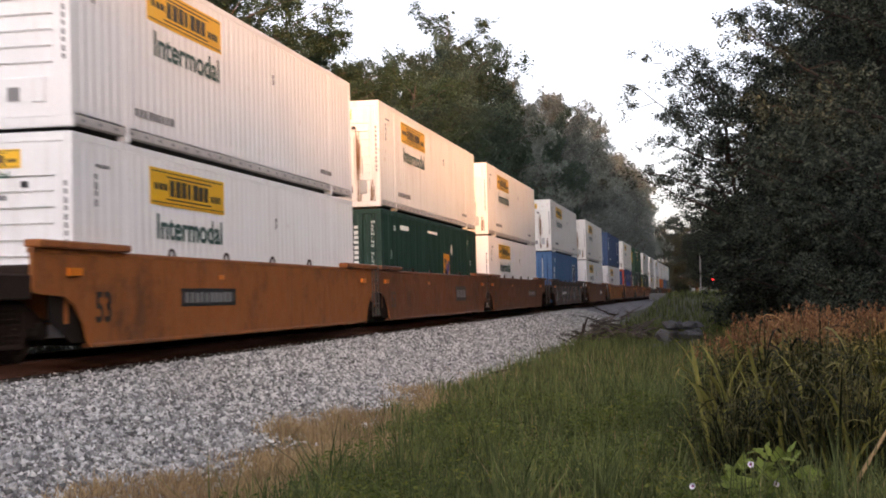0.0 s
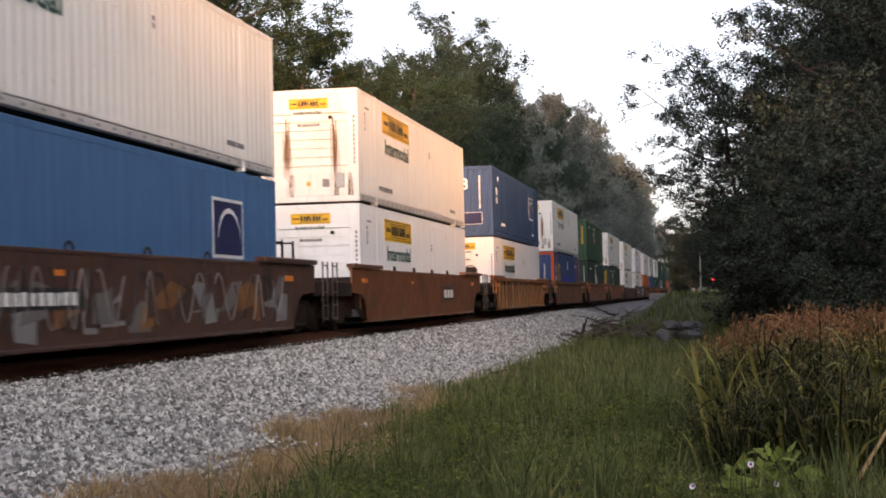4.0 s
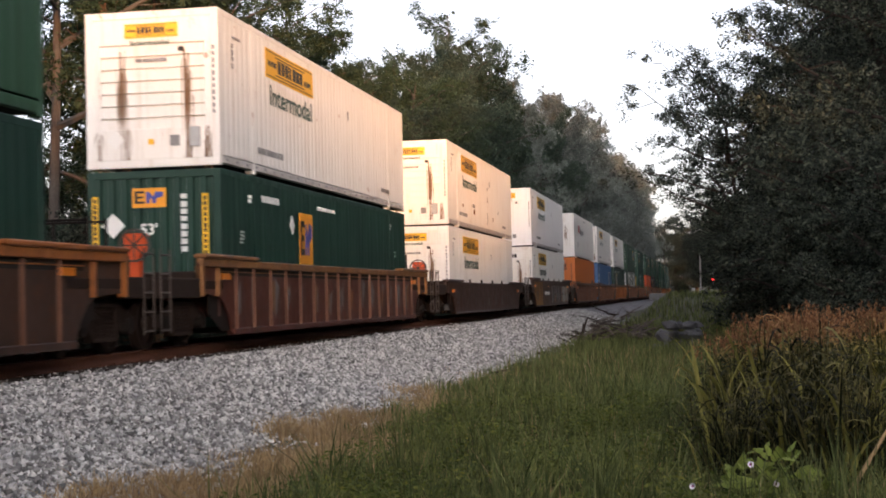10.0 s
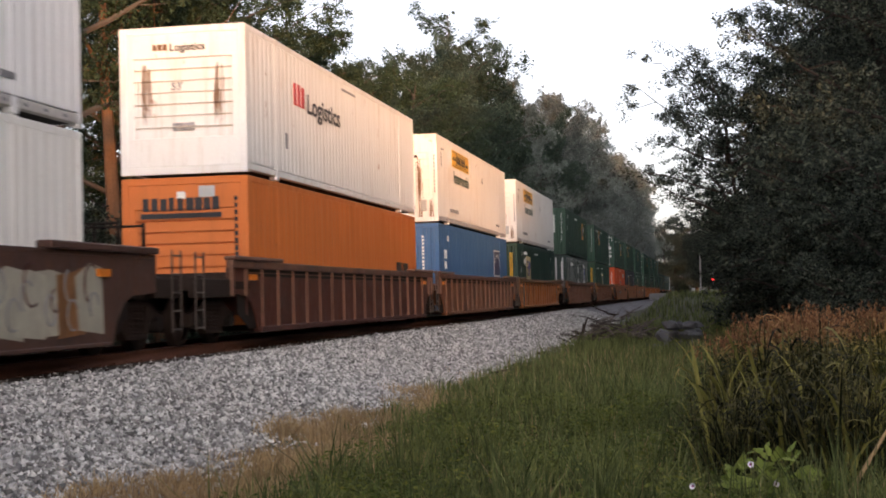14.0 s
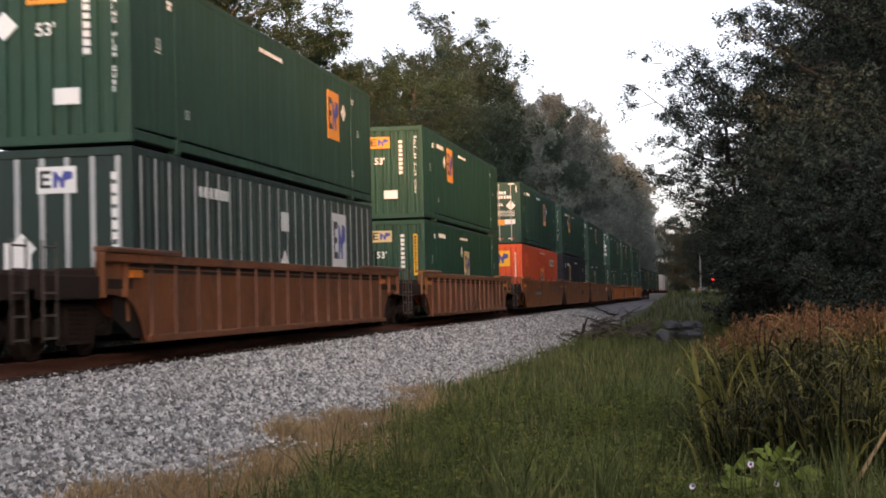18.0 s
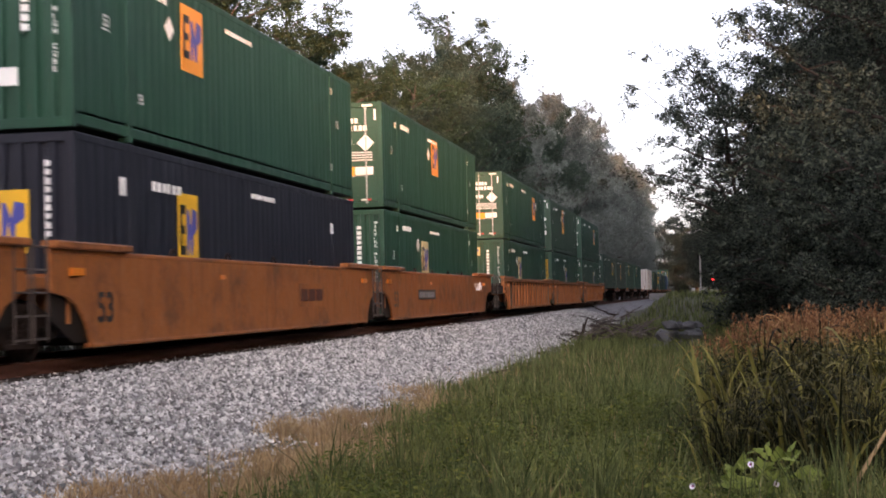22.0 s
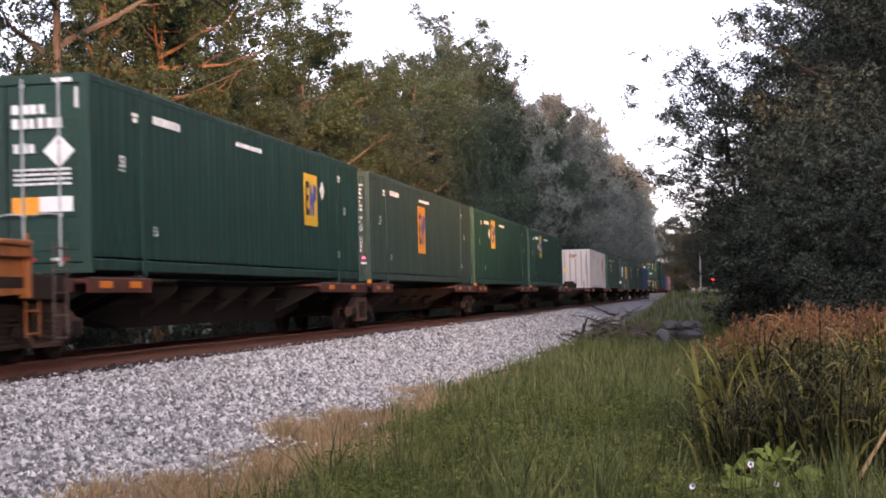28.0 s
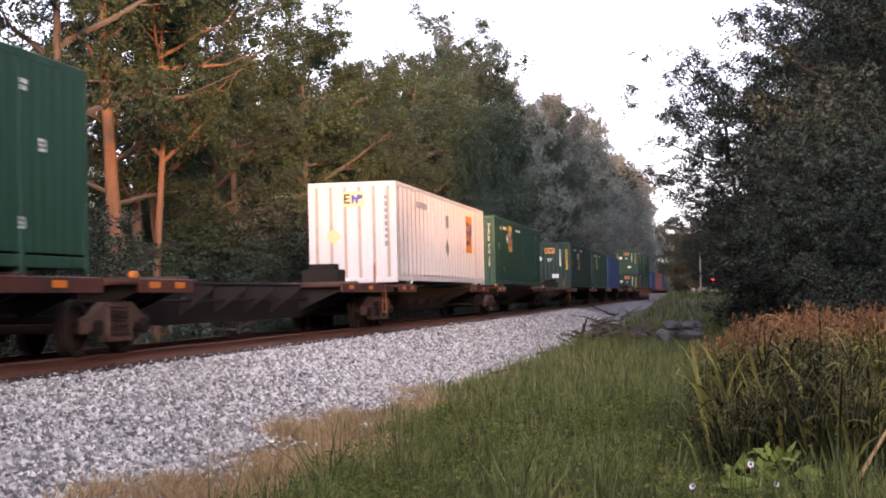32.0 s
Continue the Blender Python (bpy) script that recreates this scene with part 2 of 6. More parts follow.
VINE = foliage("vine_leaves", (0.104, 0.152, 0.024), (0.2, 0.256, 0.048), (0.32, 0.36, 0.112), 0.35)
PETAL = plain("white_petals", (0.78, 0.74, 0.80), 0.6, 0, 0.06, 20, 0.02)
HEART = plain("purple_flower_heart", (0.30, 0.06, 0.22), 0.6, 0, 0.2, 20, 0.02)


def ground_material():
    m, nt, nd, ln, b = nodes_of("soil_and_litter")
    f, g = tex_noise(nt, 7, 8), tex_noise(nt, 0.35, 4)
    c = ramp(nt, f, [(0.3, (0.045, 0.036, 0.020)), (0.55, (0.085, 0.075, 0.036)), (0.8, (0.15, 0.12, 0.065))])
    c = mix(nt, ramp(nt, g, [(0.4, 0.0), (0.65, 0.7)]), c, (0.055, 0.068, 0.022))
    ln.new(c, b.inputs["Base Color"])
    b.inputs["Roughness"].default_value = 0.95
    bump(nt, b, f, 0.7, 0.05)
    return m


def gravel_material(name, lo, mid, hi):
    m, nt, nd, ln, b = nodes_of(name)
    geo = nd.new("ShaderNodeNewGeometry")
    f = tex_noise(nt, 40, 5)
    c = ramp(nt, geo.outputs["Random Per Island"], [(0.0, lo), (0.55, mid), (1.0, hi)])
    c = mix(nt, ramp(nt, f, [(0.3, 0.0), (0.8, 0.5)]), c, lo)
    ln.new(c, b.inputs["Base Color"])
    b.inputs["Roughness"].default_value = 0.85
    return m


def bed_material():
    m, nt, nd, ln, b = nodes_of("gravel_bed")
    tc = nd.new("ShaderNodeTexCoord")
    v = nd.new("ShaderNodeTexVoronoi")
    v.inputs["Scale"].default_value = 15
    ln.new(tc.outputs["Object"], v.inputs["Vector"])
    sep = nd.new("ShaderNodeSeparateColor")
    ln.new(v.outputs["Color"], sep.inputs[0])
    c = ramp(nt, sep.outputs[0], [(0.0, (0.13, 0.125, 0.13)), (0.5, (0.28, 0.27, 0.275)), (1.0, (0.5, 0.49, 0.49))])
    c = mix(nt, ramp(nt, v.outputs["Distance"], [(0.45, 0.0), (0.8, 0.85)]), c, (0.05, 0.047, 0.045))
    ln.new(c, b.inputs["Base Color"])
    b.inputs["Roughness"].default_value = 1.0
    b.inputs["Specular IOR Level"].default_value = 0.1
    bump(nt, b, v.outputs["Distance"], 1.0, -0.03)
    return m


SOIL = ground_material()
BED = bed_material()
STONE = gravel_material("crushed_limestone", (0.105, 0.10, 0.093), (0.46, 0.445, 0.415), (0.90, 0.88, 0.83))
ROCK = plain("grey_rock", (0.13, 0.13, 0.133), 0.9, 0, 0.6, 7, 0.8)
RAIL_RUST = plain("rusty_rail_steel", (0.13, 0.052, 0.03), 0.7, 0.2, 0.35, 12)
RAIL_HEAD = plain("polished_rail_head", (0.35, 0.31, 0.28), 0.3, 0.9, 0.2, 12, 0.02)
TIE_WOOD = plain("creosoted_tie_wood", (0.055, 0.042, 0.034), 0.9, 0, 0.4, 10, 0.6)
ASPHALT = plain("pale_asphalt", (0.20, 0.20, 0.20), 0.9, 0, 0.2, 12)
POLE_GREY = plain("weathered_pole", (0.32, 0.31, 0.29), 0.7, 0, 0.25)


def glow(name, col, strength):
    m, nt, nd, ln, b = nodes_of(name)
    b.inputs["Base Color"].default_value = (*col, 1)
    b.inputs["Emission Color"].default_value = (*col, 1)
    b.inputs["Emission Strength"].default_value = strength
    return m


SIGNAL_RED = glow("red_signal_lamp", (0.9, 0.03, 0.03), 2.5)
MARKER_RED = glow("red_marker_lamp", (0.9, 0.05, 0.12), 2.0)


# ---- mesh building ----
class Shape:
    """Vertices and faces of one mesh, gathered piece by piece."""

    def __init__(self):
        self.v, self.f = [], []

    def add(self, verts, faces):
        n = len(self.v)
        self.v += [tuple(p) for p in verts]
        self.f += [tuple(i + n for i in f) for f in faces]
        return self

    def box(self, x0, x1, y0, y1, z0, z1, b=0.012):
        """A block with chamfered edges."""
        b = min(b, (x1 - x0) * 0.3, (y1 - y0) * 0.3, (z1 - z0) * 0.3)
        lo, hi = (x0, y0, z0), (x1, y1, z1)
        vs, idx = [], {}
        for sx in (0, 1):
            for sy in (0, 1):
                for sz in (0, 1):
                    s = (sx, sy, sz)
                    for a in range(3):
                        idx[s, a] = len(vs)
                        vs.append([(hi[k] if s[k] else lo[k]) if k == a else (hi[k] - b if s[k] else lo[k] + b) for k in range(3)])
        fs = []
        for a in range(3):
            u, w = (a + 1) % 3, (a + 2) % 3
            for s in (0, 1):
                c = []
                for su, sw in ((0, 0), (1, 0), (1, 1), (0, 1)):
                    k = [0, 0, 0]
                    k[a], k[u], k[w] = s, su, sw
                    c.append(idx[tuple(k), a])
                fs.append(c if s else c[::-1])
            for su in (0, 1):
                for sw in (0, 1):
                    k0, k1 = [0, 0, 0], [0, 0, 0]
                    k0[a], k1[a] = 0, 1
                    k0[u] = k1[u] = su
                    k0[w] = k1[w] = sw
                    q = [idx[tuple(k0), u], idx[tuple(k1), u], idx[tuple(k1), w], idx[tuple(k0), w]]
                    fs.append(q if su != sw else q[::-1])
        for s in [(i, j, k) for i in (0, 1) for j in (0, 1) for k in (0, 1)]:
            t = [idx[s, 0], idx[s, 1], idx[s, 2]]
            fs.append(t if sum(s) % 2 else t[::-1])
        return self.add(vs, fs)

    def tube(self, pts, radii, sides=6, caps=True):
        """A tapered tube along points."""
        pts = [Vector(p) for p in pts]
        n = len(pts)
        vs, fs = [], []
        ref = Vector((0.31, 0.17, 0.93))
        for i, p in enumerate(pts):
            d = (pts[min(i + 1, n - 1)] - pts[max(i - 1, 0)]).normalized()
            u = d.cross(ref)
            u = (u if u.length > 1e-3 else d.cross(Vector((1, 0, 0)))).normalized()
            w = d.cross(u)
            r = radii[i] if not isinstance(radii, (int, float)) else radii
            for k in range(sides):
                a = 2 * math.pi * k / sides
                vs.append(p + (u * math.cos(a) + w * math.sin(a)) * r)
        for i in range(n - 1):
            for k in range(sides):
                a, b = i * sides + k, i * sides + (k + 1) % sides
                fs.append((a, b, b + sides, a + sides))
        if caps:
            fs.append(tuple(range(sides))[::-1])
            fs.append(tuple(range((n - 1) * sides, n * sides)))
        return self.add(vs, fs)

    def prism(self, outline, x0, x1):
        """An outline of (y, z) extruded across x."""
        n = len(outline)
        vs = [(x0, y, z) for y, z in outline] + [(x1, y, z) for y, z in outline]
        fs = [tuple(range(n))[::-1], tuple(range(n, 2 * n))]
        fs += [(i, (i + 1) % n, n + (i + 1) % n, n + i) for i in range(n)]
        return self.add(vs, fs)

    def disc(self, x0, x1, y, z, r, sides=20, inner=0.0):
        """A disc or ring whose axis lies along x."""
        ring = [(y + r * math.cos(2 * math.pi * k / sides), z + r * math.sin(2 * math.pi * k / sides)) for k in range(sides)]
        if not inner:
            return self.prism(ring, x0, x1)
        hole = [(y + inner * math.cos(2 * math.pi * k / sides), z + inner * math.sin(2 * math.pi * k / sides)) for k in range(sides)]
        vs = [(x, *p) for x in (x0, x1) for loop in (ring, hole) for p in loop]
        fs, n = [], sides
        for k in range(n):
            j = (k + 1) % n
            fs += [(k, j, 2 * n + j, 2 * n + k), (n + j, n + k, 3 * n + k, 3 * n + j), (j, k, n + k, n + j), (2 * n + k, 2 * n + j, 3 * n + j, 3 * n + k)]
        return self.add(vs, fs)

    def mesh(self, name, mat):
        me = bpy.data.meshes.new(name)
        me.from_pydata(self.v, [], self.f)
        me.materials.append(mat)
        me.update()
        return me


def part(name, shape, material, parent=None, label=""):
    ob = new(name, shape if isinstance(shape, bpy.types.Mesh) else shape.mesh(name, material))
    ob.parent = parent
    if label:
        ob["label"] = label
    return ob


def empty(name):
    ob = new(name)
    ob.empty_display_size = 0.3
    return ob


def mesh_np(name, verts, faces, mat):
    """A mesh from arrays of vertices and of equal-sided faces."""
    me = bpy.data.meshes.new(name)
    verts, faces = np.asarray(verts, np.float32), np.asarray(faces, np.int32)
    k = faces.shape[1]
    me.vertices.add(len(verts))
    me.vertices.foreach_set("co", verts.ravel())
    me.loops.add(faces.size)
    me.loops.foreach_set("vertex_index", faces.ravel())
    me.polygons.add(len(faces))
    me.polygons.foreach_set("loop_start", np.arange(0, faces.size, k, dtype=np.int32))
    me.polygons.foreach_set("loop_total", np.full(len(faces), k, np.int32))
    me.materials.append(mat)
    me.update(calc_edges=True)
    me.validate()
    return me


LETTERS = {}


def lettering(text, height):
    """Flat letters, lower left at the origin, in the plane x = 0, reading along y."""
    key = (text, height)
    if key not in LETTERS:
        cu = bpy.data.curves.new("letters", "FONT")
        cu.body, cu.size, cu.offset = text, height / 0.7, height * 0.03
        ob = new("letters", cu)
        dg = bpy.context.evaluated_depsgraph_get()
        me = bpy.data.meshes.new_from_object(ob.evaluated_get(dg))
        bpy.data.objects.remove(ob)
        co = [v.co.copy() for v in me.vertices]
        x0 = min(c.x for c in co)
        for v, c in zip(me.vertices, co):
            v.co = (0, c.x - x0, c.y)
        LETTERS[key] = (me, max(c.x for c in co) - x0)
    return LETTERS[key]


# ---- the line ----
LINE_X, BEND_AT, BEND_R, BEND_MAX = -9.99, 330.0, 300.0, radians(70)
LONG, WIDE, HIGH = 16.15, 2.59, 2.9
HALF = WIDE / 2
MOVERS, ROLLERS = [], []


def along(s):
    """Place and heading on the centre line: straight past the camera, bending away far off."""
    if s <= BEND_AT:
        return Vector((LINE_X, s, 0)), 0.0
    a = min((s - BEND_AT) / BEND_R, BEND_MAX)
    p = Vector((LINE_X - BEND_R * (1 - math.cos(a)), BEND_AT + BEND_R * math.sin(a), 0))
    rest = s - BEND_AT - BEND_R * a
    return p + Vector((-math.sin(a), math.cos(a), 0)) * rest, a


def travelled(t):
    """Metres that the train has gone by."""
    u = t / 16 - 1
    return 17.2402 * t - 0.16099 * 8 * (u * u - 1) - 0.12698 * 16 * (u ** 3 + 1) / 3


# ---- ground, gravel and track ----
def smooth(a, b, x):
    u = np.clip((x - a) / (b - a), 0, 1)
    return u * u * (3 - 2 * u)


def ground_z(x, y):
    """Height of the land: the banked line, a flat verge, a shallow ditch and a rise far off."""
    x, y = np.asarray(x, float), np.asarray(y, float)
    d = np.abs(x + 9.99)
    z = np.interp(d, [0, 1.6, 2.0, 4.2, 5.2, 9.0, 13, 30, 400], [-0.30, -0.30, -0.38, -0.98, -1.06, -1.16, -1.02, -0.8, -0.5])
    rise = smooth(70, 150, y) * smooth(3.6, 6.5, x + 9.99)
    return z + rise * (0.55 - z) * 0.95 + 0.05 * np.sin(x * 1.3 + y * 0.31) * (d > 4.4) * np.cos(y * 0.53)


def sheet(name, xs, ys, mat, z_add=0.0):
    gx, gy = np.meshgrid(xs, ys)
    v = np.stack([gx, gy, ground_z(gx, gy) + z_add], -1).reshape(-1, 3)
    nx, ny = len(xs), len(ys)
    i, j = np.meshgrid(np.arange(nx - 1), np.arange(ny - 1))
    a = (j * nx + i).ravel()
    return mesh_np(name, v, np.stack([a, a + 1, a + 1 + nx, a + nx], 1), mat)


gx = np.concatenate([[-2500, -900, -300, -120, -60, -40], np.arange(-30, 16, 0.4), [18, 24, 40, 70, 130, 300, 900, 2500]])
gy = np.concatenate([[-2500, -800, -300, -120, -50, -20, -8], np.arange(0, 70, 0.8), np.arange(70, 200, 4), np.arange(200, 460, 12), [520, 700, 1200, 2500]])
ground = tagged(new("ground", sheet("ground", gx, gy, SOIL)), "grassy soil beside the railway line", "ground", kind="structure")


def ribbon(name, offs, heights, s0, s1, step, mat):
    """A strip swept along the line: offsets across it and heights, closed underneath by nothing."""
    ss = np.arange(s0, s1 + step, step)
    vs = []
    for s in ss:
        p, a = along(float(s))
        u = Vector((math.cos(a), math.sin(a), 0))
        vs += [tuple(p + u * o + Vector((0, 0, h))) for o, h in zip(offs, heights)]
    n = len(offs)
    i, j = np.meshgrid(np.arange(n - 1), np.arange(len(ss) - 1))
    a = (j * n + i).ravel()
    return mesh_np(name, vs, np.stack([a, a + 1, a + 1 + n, a + n], 1), mat)


bed = new("ballast_bed", ribbon("ballast_bed", [-4.3, -2.0, -1.6, 0, 1.6, 2.0, 4.3], [-1.0, -0.30, -0.25, -0.25, -0.25, -0.31, -1.0], -40, 700, 4, BED))
tagged(bed, "pale grey crushed stone ballast under the track", "ballast", kind="structure")


def scatter_stones(count, y0, y1, size, seed):
    """Angular stones on the near shoulder of the bed."""
    r = np.random.default_rng(seed)
    d = r.uniform(0.9, 5.3, count)
    y = y0 + (y1 - y0) * r.random(count) ** 1.3
    keep = r.random(count) < np.clip((5.1 - d) / 0.7, 0.06, 1)
    d, y = d[keep], y[keep]
    n = len(d)
    z = np.interp(d, [0, 1.6, 2.0, 4.3, 5.0], [-0.25, -0.25, -0.31, -0.99, -1.03]) + r.uniform(-0.02, 0.03, n)
    sz = size * r.uniform(0.55, 1.35, n)
    base = np.array([[1, 0, 0], [-1, 0, 0], [0, 1, 0], [0, -1, 0], [0, 0, 1], [0, 0, -1]], float)
    v = base[None] * r.uniform(0.45, 1.1, (n, 6, 1)) + r.normal(0, 0.22, (n, 6, 3))
    q = r.normal(size=(n, 4))
    q /= np.linalg.norm(q, axis=1)[:, None]
    w, a, b, c = q.T
    R = np.stack([1 - 2 * (b * b + c * c), 2 * (a * b - c * w), 2 * (a * c + b * w), 2 * (a * b + c * w), 1 - 2 * (a * a + c * c), 2 * (b * c - a * w),
                  2 * (a * c - b * w), 2 * (b * c + a * w), 1 - 2 * (a * a + b * b)], 1).reshape(n, 3, 3)
    v = np.einsum("nij,nkj->nki", R, v) * sz[:, None, None]
    v += np.stack([LINE_X + d, y, z], 1)[:, None]
    f = np.array([[0, 2, 4], [2, 1, 4], [1, 3, 4], [3, 0, 4], [2, 0, 5], [1, 2, 5], [3, 1, 5], [0, 3, 5]])
    return v.reshape(-1, 3), (f[None] + (np.arange(n) * 6)[:, None, None]).reshape(-1, 3)


va, fa = scatter_stones(66000, 10.5, 34, 0.044, 1)
vb, fb = scatter_stones(52000, 33, 95, 0.050, 2)
stones = new("ballast_stones", mesh_np("ballast_stones", np.concatenate([va, vb]), np.concatenate([fa, fb + len(va)]), STONE))
tagged(stones, "loose grey and white crushed stones of the ballast shoulder", "gravel", kind="stuff")

track = tagged(empty("railway_track"), "rusty steel rails on dark wooden ties", "railway track", kind="structure")
for side in (-0.7535, 0.7535):
    o = [-0.075, -0.075, -0.012, -0.012, -0.036, -0.036, 0.036, 0.036, 0.012, 0.012, 0.075, 0.075]
    h = [-0.19, -0.17, -0.155, -0.045, -0.035, -0.002, -0.002, -0.035, -0.045, -0.155, -0.17, -0.19]
    part("rail", ribbon("rail", [side + a for a in o], h, -30, 650, 5, RAIL_RUST), None, track)
    part("rail_head", ribbon("rail_head", [side - 0.03, side + 0.03], [0.001, 0.001], -30, 650, 5, RAIL_HEAD), None, track)
TIE = Shape().box(-1.3, 1.3, -0.115, 0.115, -0.38, -0.186, 0.015).mesh("tie", TIE_WOOD)
PLATE = Shape().box(0.63, 0.88, -0.1, 0.1, -0.19, -0.176, 0.004).box(0.66, 0.69, -0.05, -0.02, -0.18, -0.15, 0.004).box(0.82, 0.85, 0.02, 0.05, -0.18, -0.15, 0.004).mesh("tie_plate", RAIL_RUST)
for i in range(150):
    tie = part("tie", TIE, None, track)
    tie.location = (LINE_X + 0.02 * math.sin(i * 2.3), 9 + i * 0.53, 0)
    part("tie_plate", PLATE, None, tie)


# ---- plants ----
def blades(n, xs, ys, lo, hi, width, seed, lean=0.35, thin=None):
    """Grass: bent tapering blades, each a quad and a tip, as vertices and triangles."""
    r = np.random.default_rng(seed)
    x = r.uniform(*xs, n)
    y = ys[0] + (ys[1] - ys[0]) * r.random(n) ** 1.4
    if thin is not None:
        k = r.random(n) < thin(x, y)
        x, y = x[k], y[k]
        n = len(x)
    h = r.uniform(lo, hi, n) * (0.85 + 0.35 * np.sin(x * 2.1 + y * 0.9) * np.sin(y * 1.7 - x) + 0.3 * np.sin(x * 5.3 - y * 2.1) * np.sin(y * 4.1 + x * 3))
    a, b = r.uniform(0, 2 * np.pi, n), r.uniform(0, 2 * np.pi, n)
    l = np.abs(r.normal(0, lean, n)) * h
    w = width * r.uniform(0.6, 1.4, n)
    z = ground_z(x, y) - 0.02
    base = np.stack([x, y, z], 1)
    side = np.stack([np.cos(a), np.sin(a), 0 * a], 1) * w[:, None]
    out = np.stack([np.cos(b), np.sin(b), 0 * b], 1) * l[:, None]
    up = np.zeros((n, 3))
    up[:, 2] = h
    m = base + out * 0.35 + up * 0.6
    v = np.stack([base - side, base + side, m + side * 0.75, m - side * 0.75, base + out + up], 1)
    f = np.array([[0, 1, 2], [0, 2, 3], [3, 2, 4]])
    return v.reshape(-1, 3), (f[None] + (np.arange(n) * 5)[:, None, None]).reshape(-1, 3)


def join(*sets):
    vs, fs, n = [], [], 0
    for v, f in sets:
        vs.append(v)
        fs.append(f + n)
        n += len(v)
    return np.concatenate(vs), np.concatenate(fs)


def verge(x, y):
    """Where the green grass grows: from the edge of the gravel to the ditch, ragged."""
    e = -4.3 + 1.0 * (1 - smooth(13, 22, y)) + 0.35 * np.sin(y * 0.9) + 0.25 * np.sin(y * 2.3 + 1)
    return smooth(e - 0.5, e + 0.5, x)


def dry(x, y):
    e = -4.75 + 0.35 * np.sin(y * 0.9) + 0.25 * np.sin(y * 2.3 + 1)
    return smooth(e - 0.9, e - 0.1, x) * (1 - smooth(e + 0.6, e + 2.2, x)) * (1 - 0.75 * smooth(18, 30, y))


green = join(blades(14000, (-3.6, 1.5), (9.5, 24), 0.35, 0.75, 0.008, 8, 0.4, thin=verge), blades(70000, (-6, 2.6), (9.5, 26), 0.14, 0.42, 0.008, 3, thin=verge), blades(46000, (-6, 3), (24, 70), 0.2, 0.55, 0.012, 4, thin=verge),
             blades(9000, (-5, 12), (60, 170), 0.3, 0.7, 0.03, 5, thin=verge))
tagged(new("grass", mesh_np("grass", *green, GRASS)), "tall green grass on the verge", "grass", kind="stuff")
tan = join(blades(90000, (-6.4, -2), (9.5, 32), 0.06, 0.26, 0.006, 6, 0.9, dry), blades(4500, (-6.0, 2.5), (9.5, 40), 0.3, 0.6, 0.005, 7, 0.3, verge))
tagged(new("dry_grass", mesh_np("dry_grass", *tan, GRASS_DRY)), "tan dry grass along the edge of the gravel", "grass", kind="stuff")


def leaf_cards(centres, size, r, flat=0.5):
    """Small folded leaves at random turns round the given centres."""
    n = len(centres)
    q = r.normal(size=(n, 3))
    q[:, 2] = q[:, 2] * flat
    u = q / np.linalg.norm(q, axis=1)[:, None]
    t = r.normal(size=(n, 3))
    w = np.cross(u, t)
    w /= np.linalg.norm(w, axis=1)[:, None]
    k = np.cross(u, w)
    s = (size * r.uniform(0.6, 1.4, n))[:, None]
    a, b, c, d = centres - u * s, centres + w * s * 0.45 + k * s * 0.15, centres + u * s, centres - w * s * 0.45 + k * s * 0.15
    v = np.stack([a, b, c, d], 1).reshape(-1, 3)
    return v, np.arange(4 * n).reshape(n, 4)


rw = np.random.default_rng(11)
wn_ = 42000
wx, wy = rw.uniform(-3.6, 0.9, wn_), 9.5 + 12 * rw.random(wn_) ** 1.2
wk = rw.random(wn_) < 0.25 + 0.75 * (np.sin(wx * 2.2 + 1) * np.sin(wy * 1.3) > 0.1)
wx, wy = wx[wk], wy[wk]
wz = ground_z(wx, wy) + rw.uniform(0.12, 0.46, len(wx))
for cx_, cy_, cn_ in ((-1.37, 16.0, 700), (-2.3, 14.6, 500), (-0.5, 13.6, 500), (-0.9, 18.2, 400), (-3.1, 17.5, 400)):
    wx, wy = np.concatenate([wx, rw.normal(cx_, 0.16, cn_)]), np.concatenate([wy, rw.normal(cy_, 0.35, cn_)])
    wz = np.concatenate([wz, float(ground_z(cx_, cy_)) + rw.uniform(0.25, 0.62, cn_)])
tagged(new("weeds", mesh_np("weeds", *leaf_cards(np.stack([wx, wy, wz], 1), 0.024, rw, 0.3), WEED)), "low yellow-green broad-leaved weeds in the grass", "weeds", kind="stuff")


def wobble(p0, p1, n, amount, r):
    pts = []
    off = Vector((0, 0, 0))
    for i in range(n + 1):
        u = i / n
        if 0 < i:
            off = off + Vector((r.uniform(-1, 1), r.uniform(-1, 1), r.uniform(-0.5, 0.5))) * amount
        pts.append(Vector(p0).lerp(Vector(p1), u) + off * min(1, u * 3))
    return pts


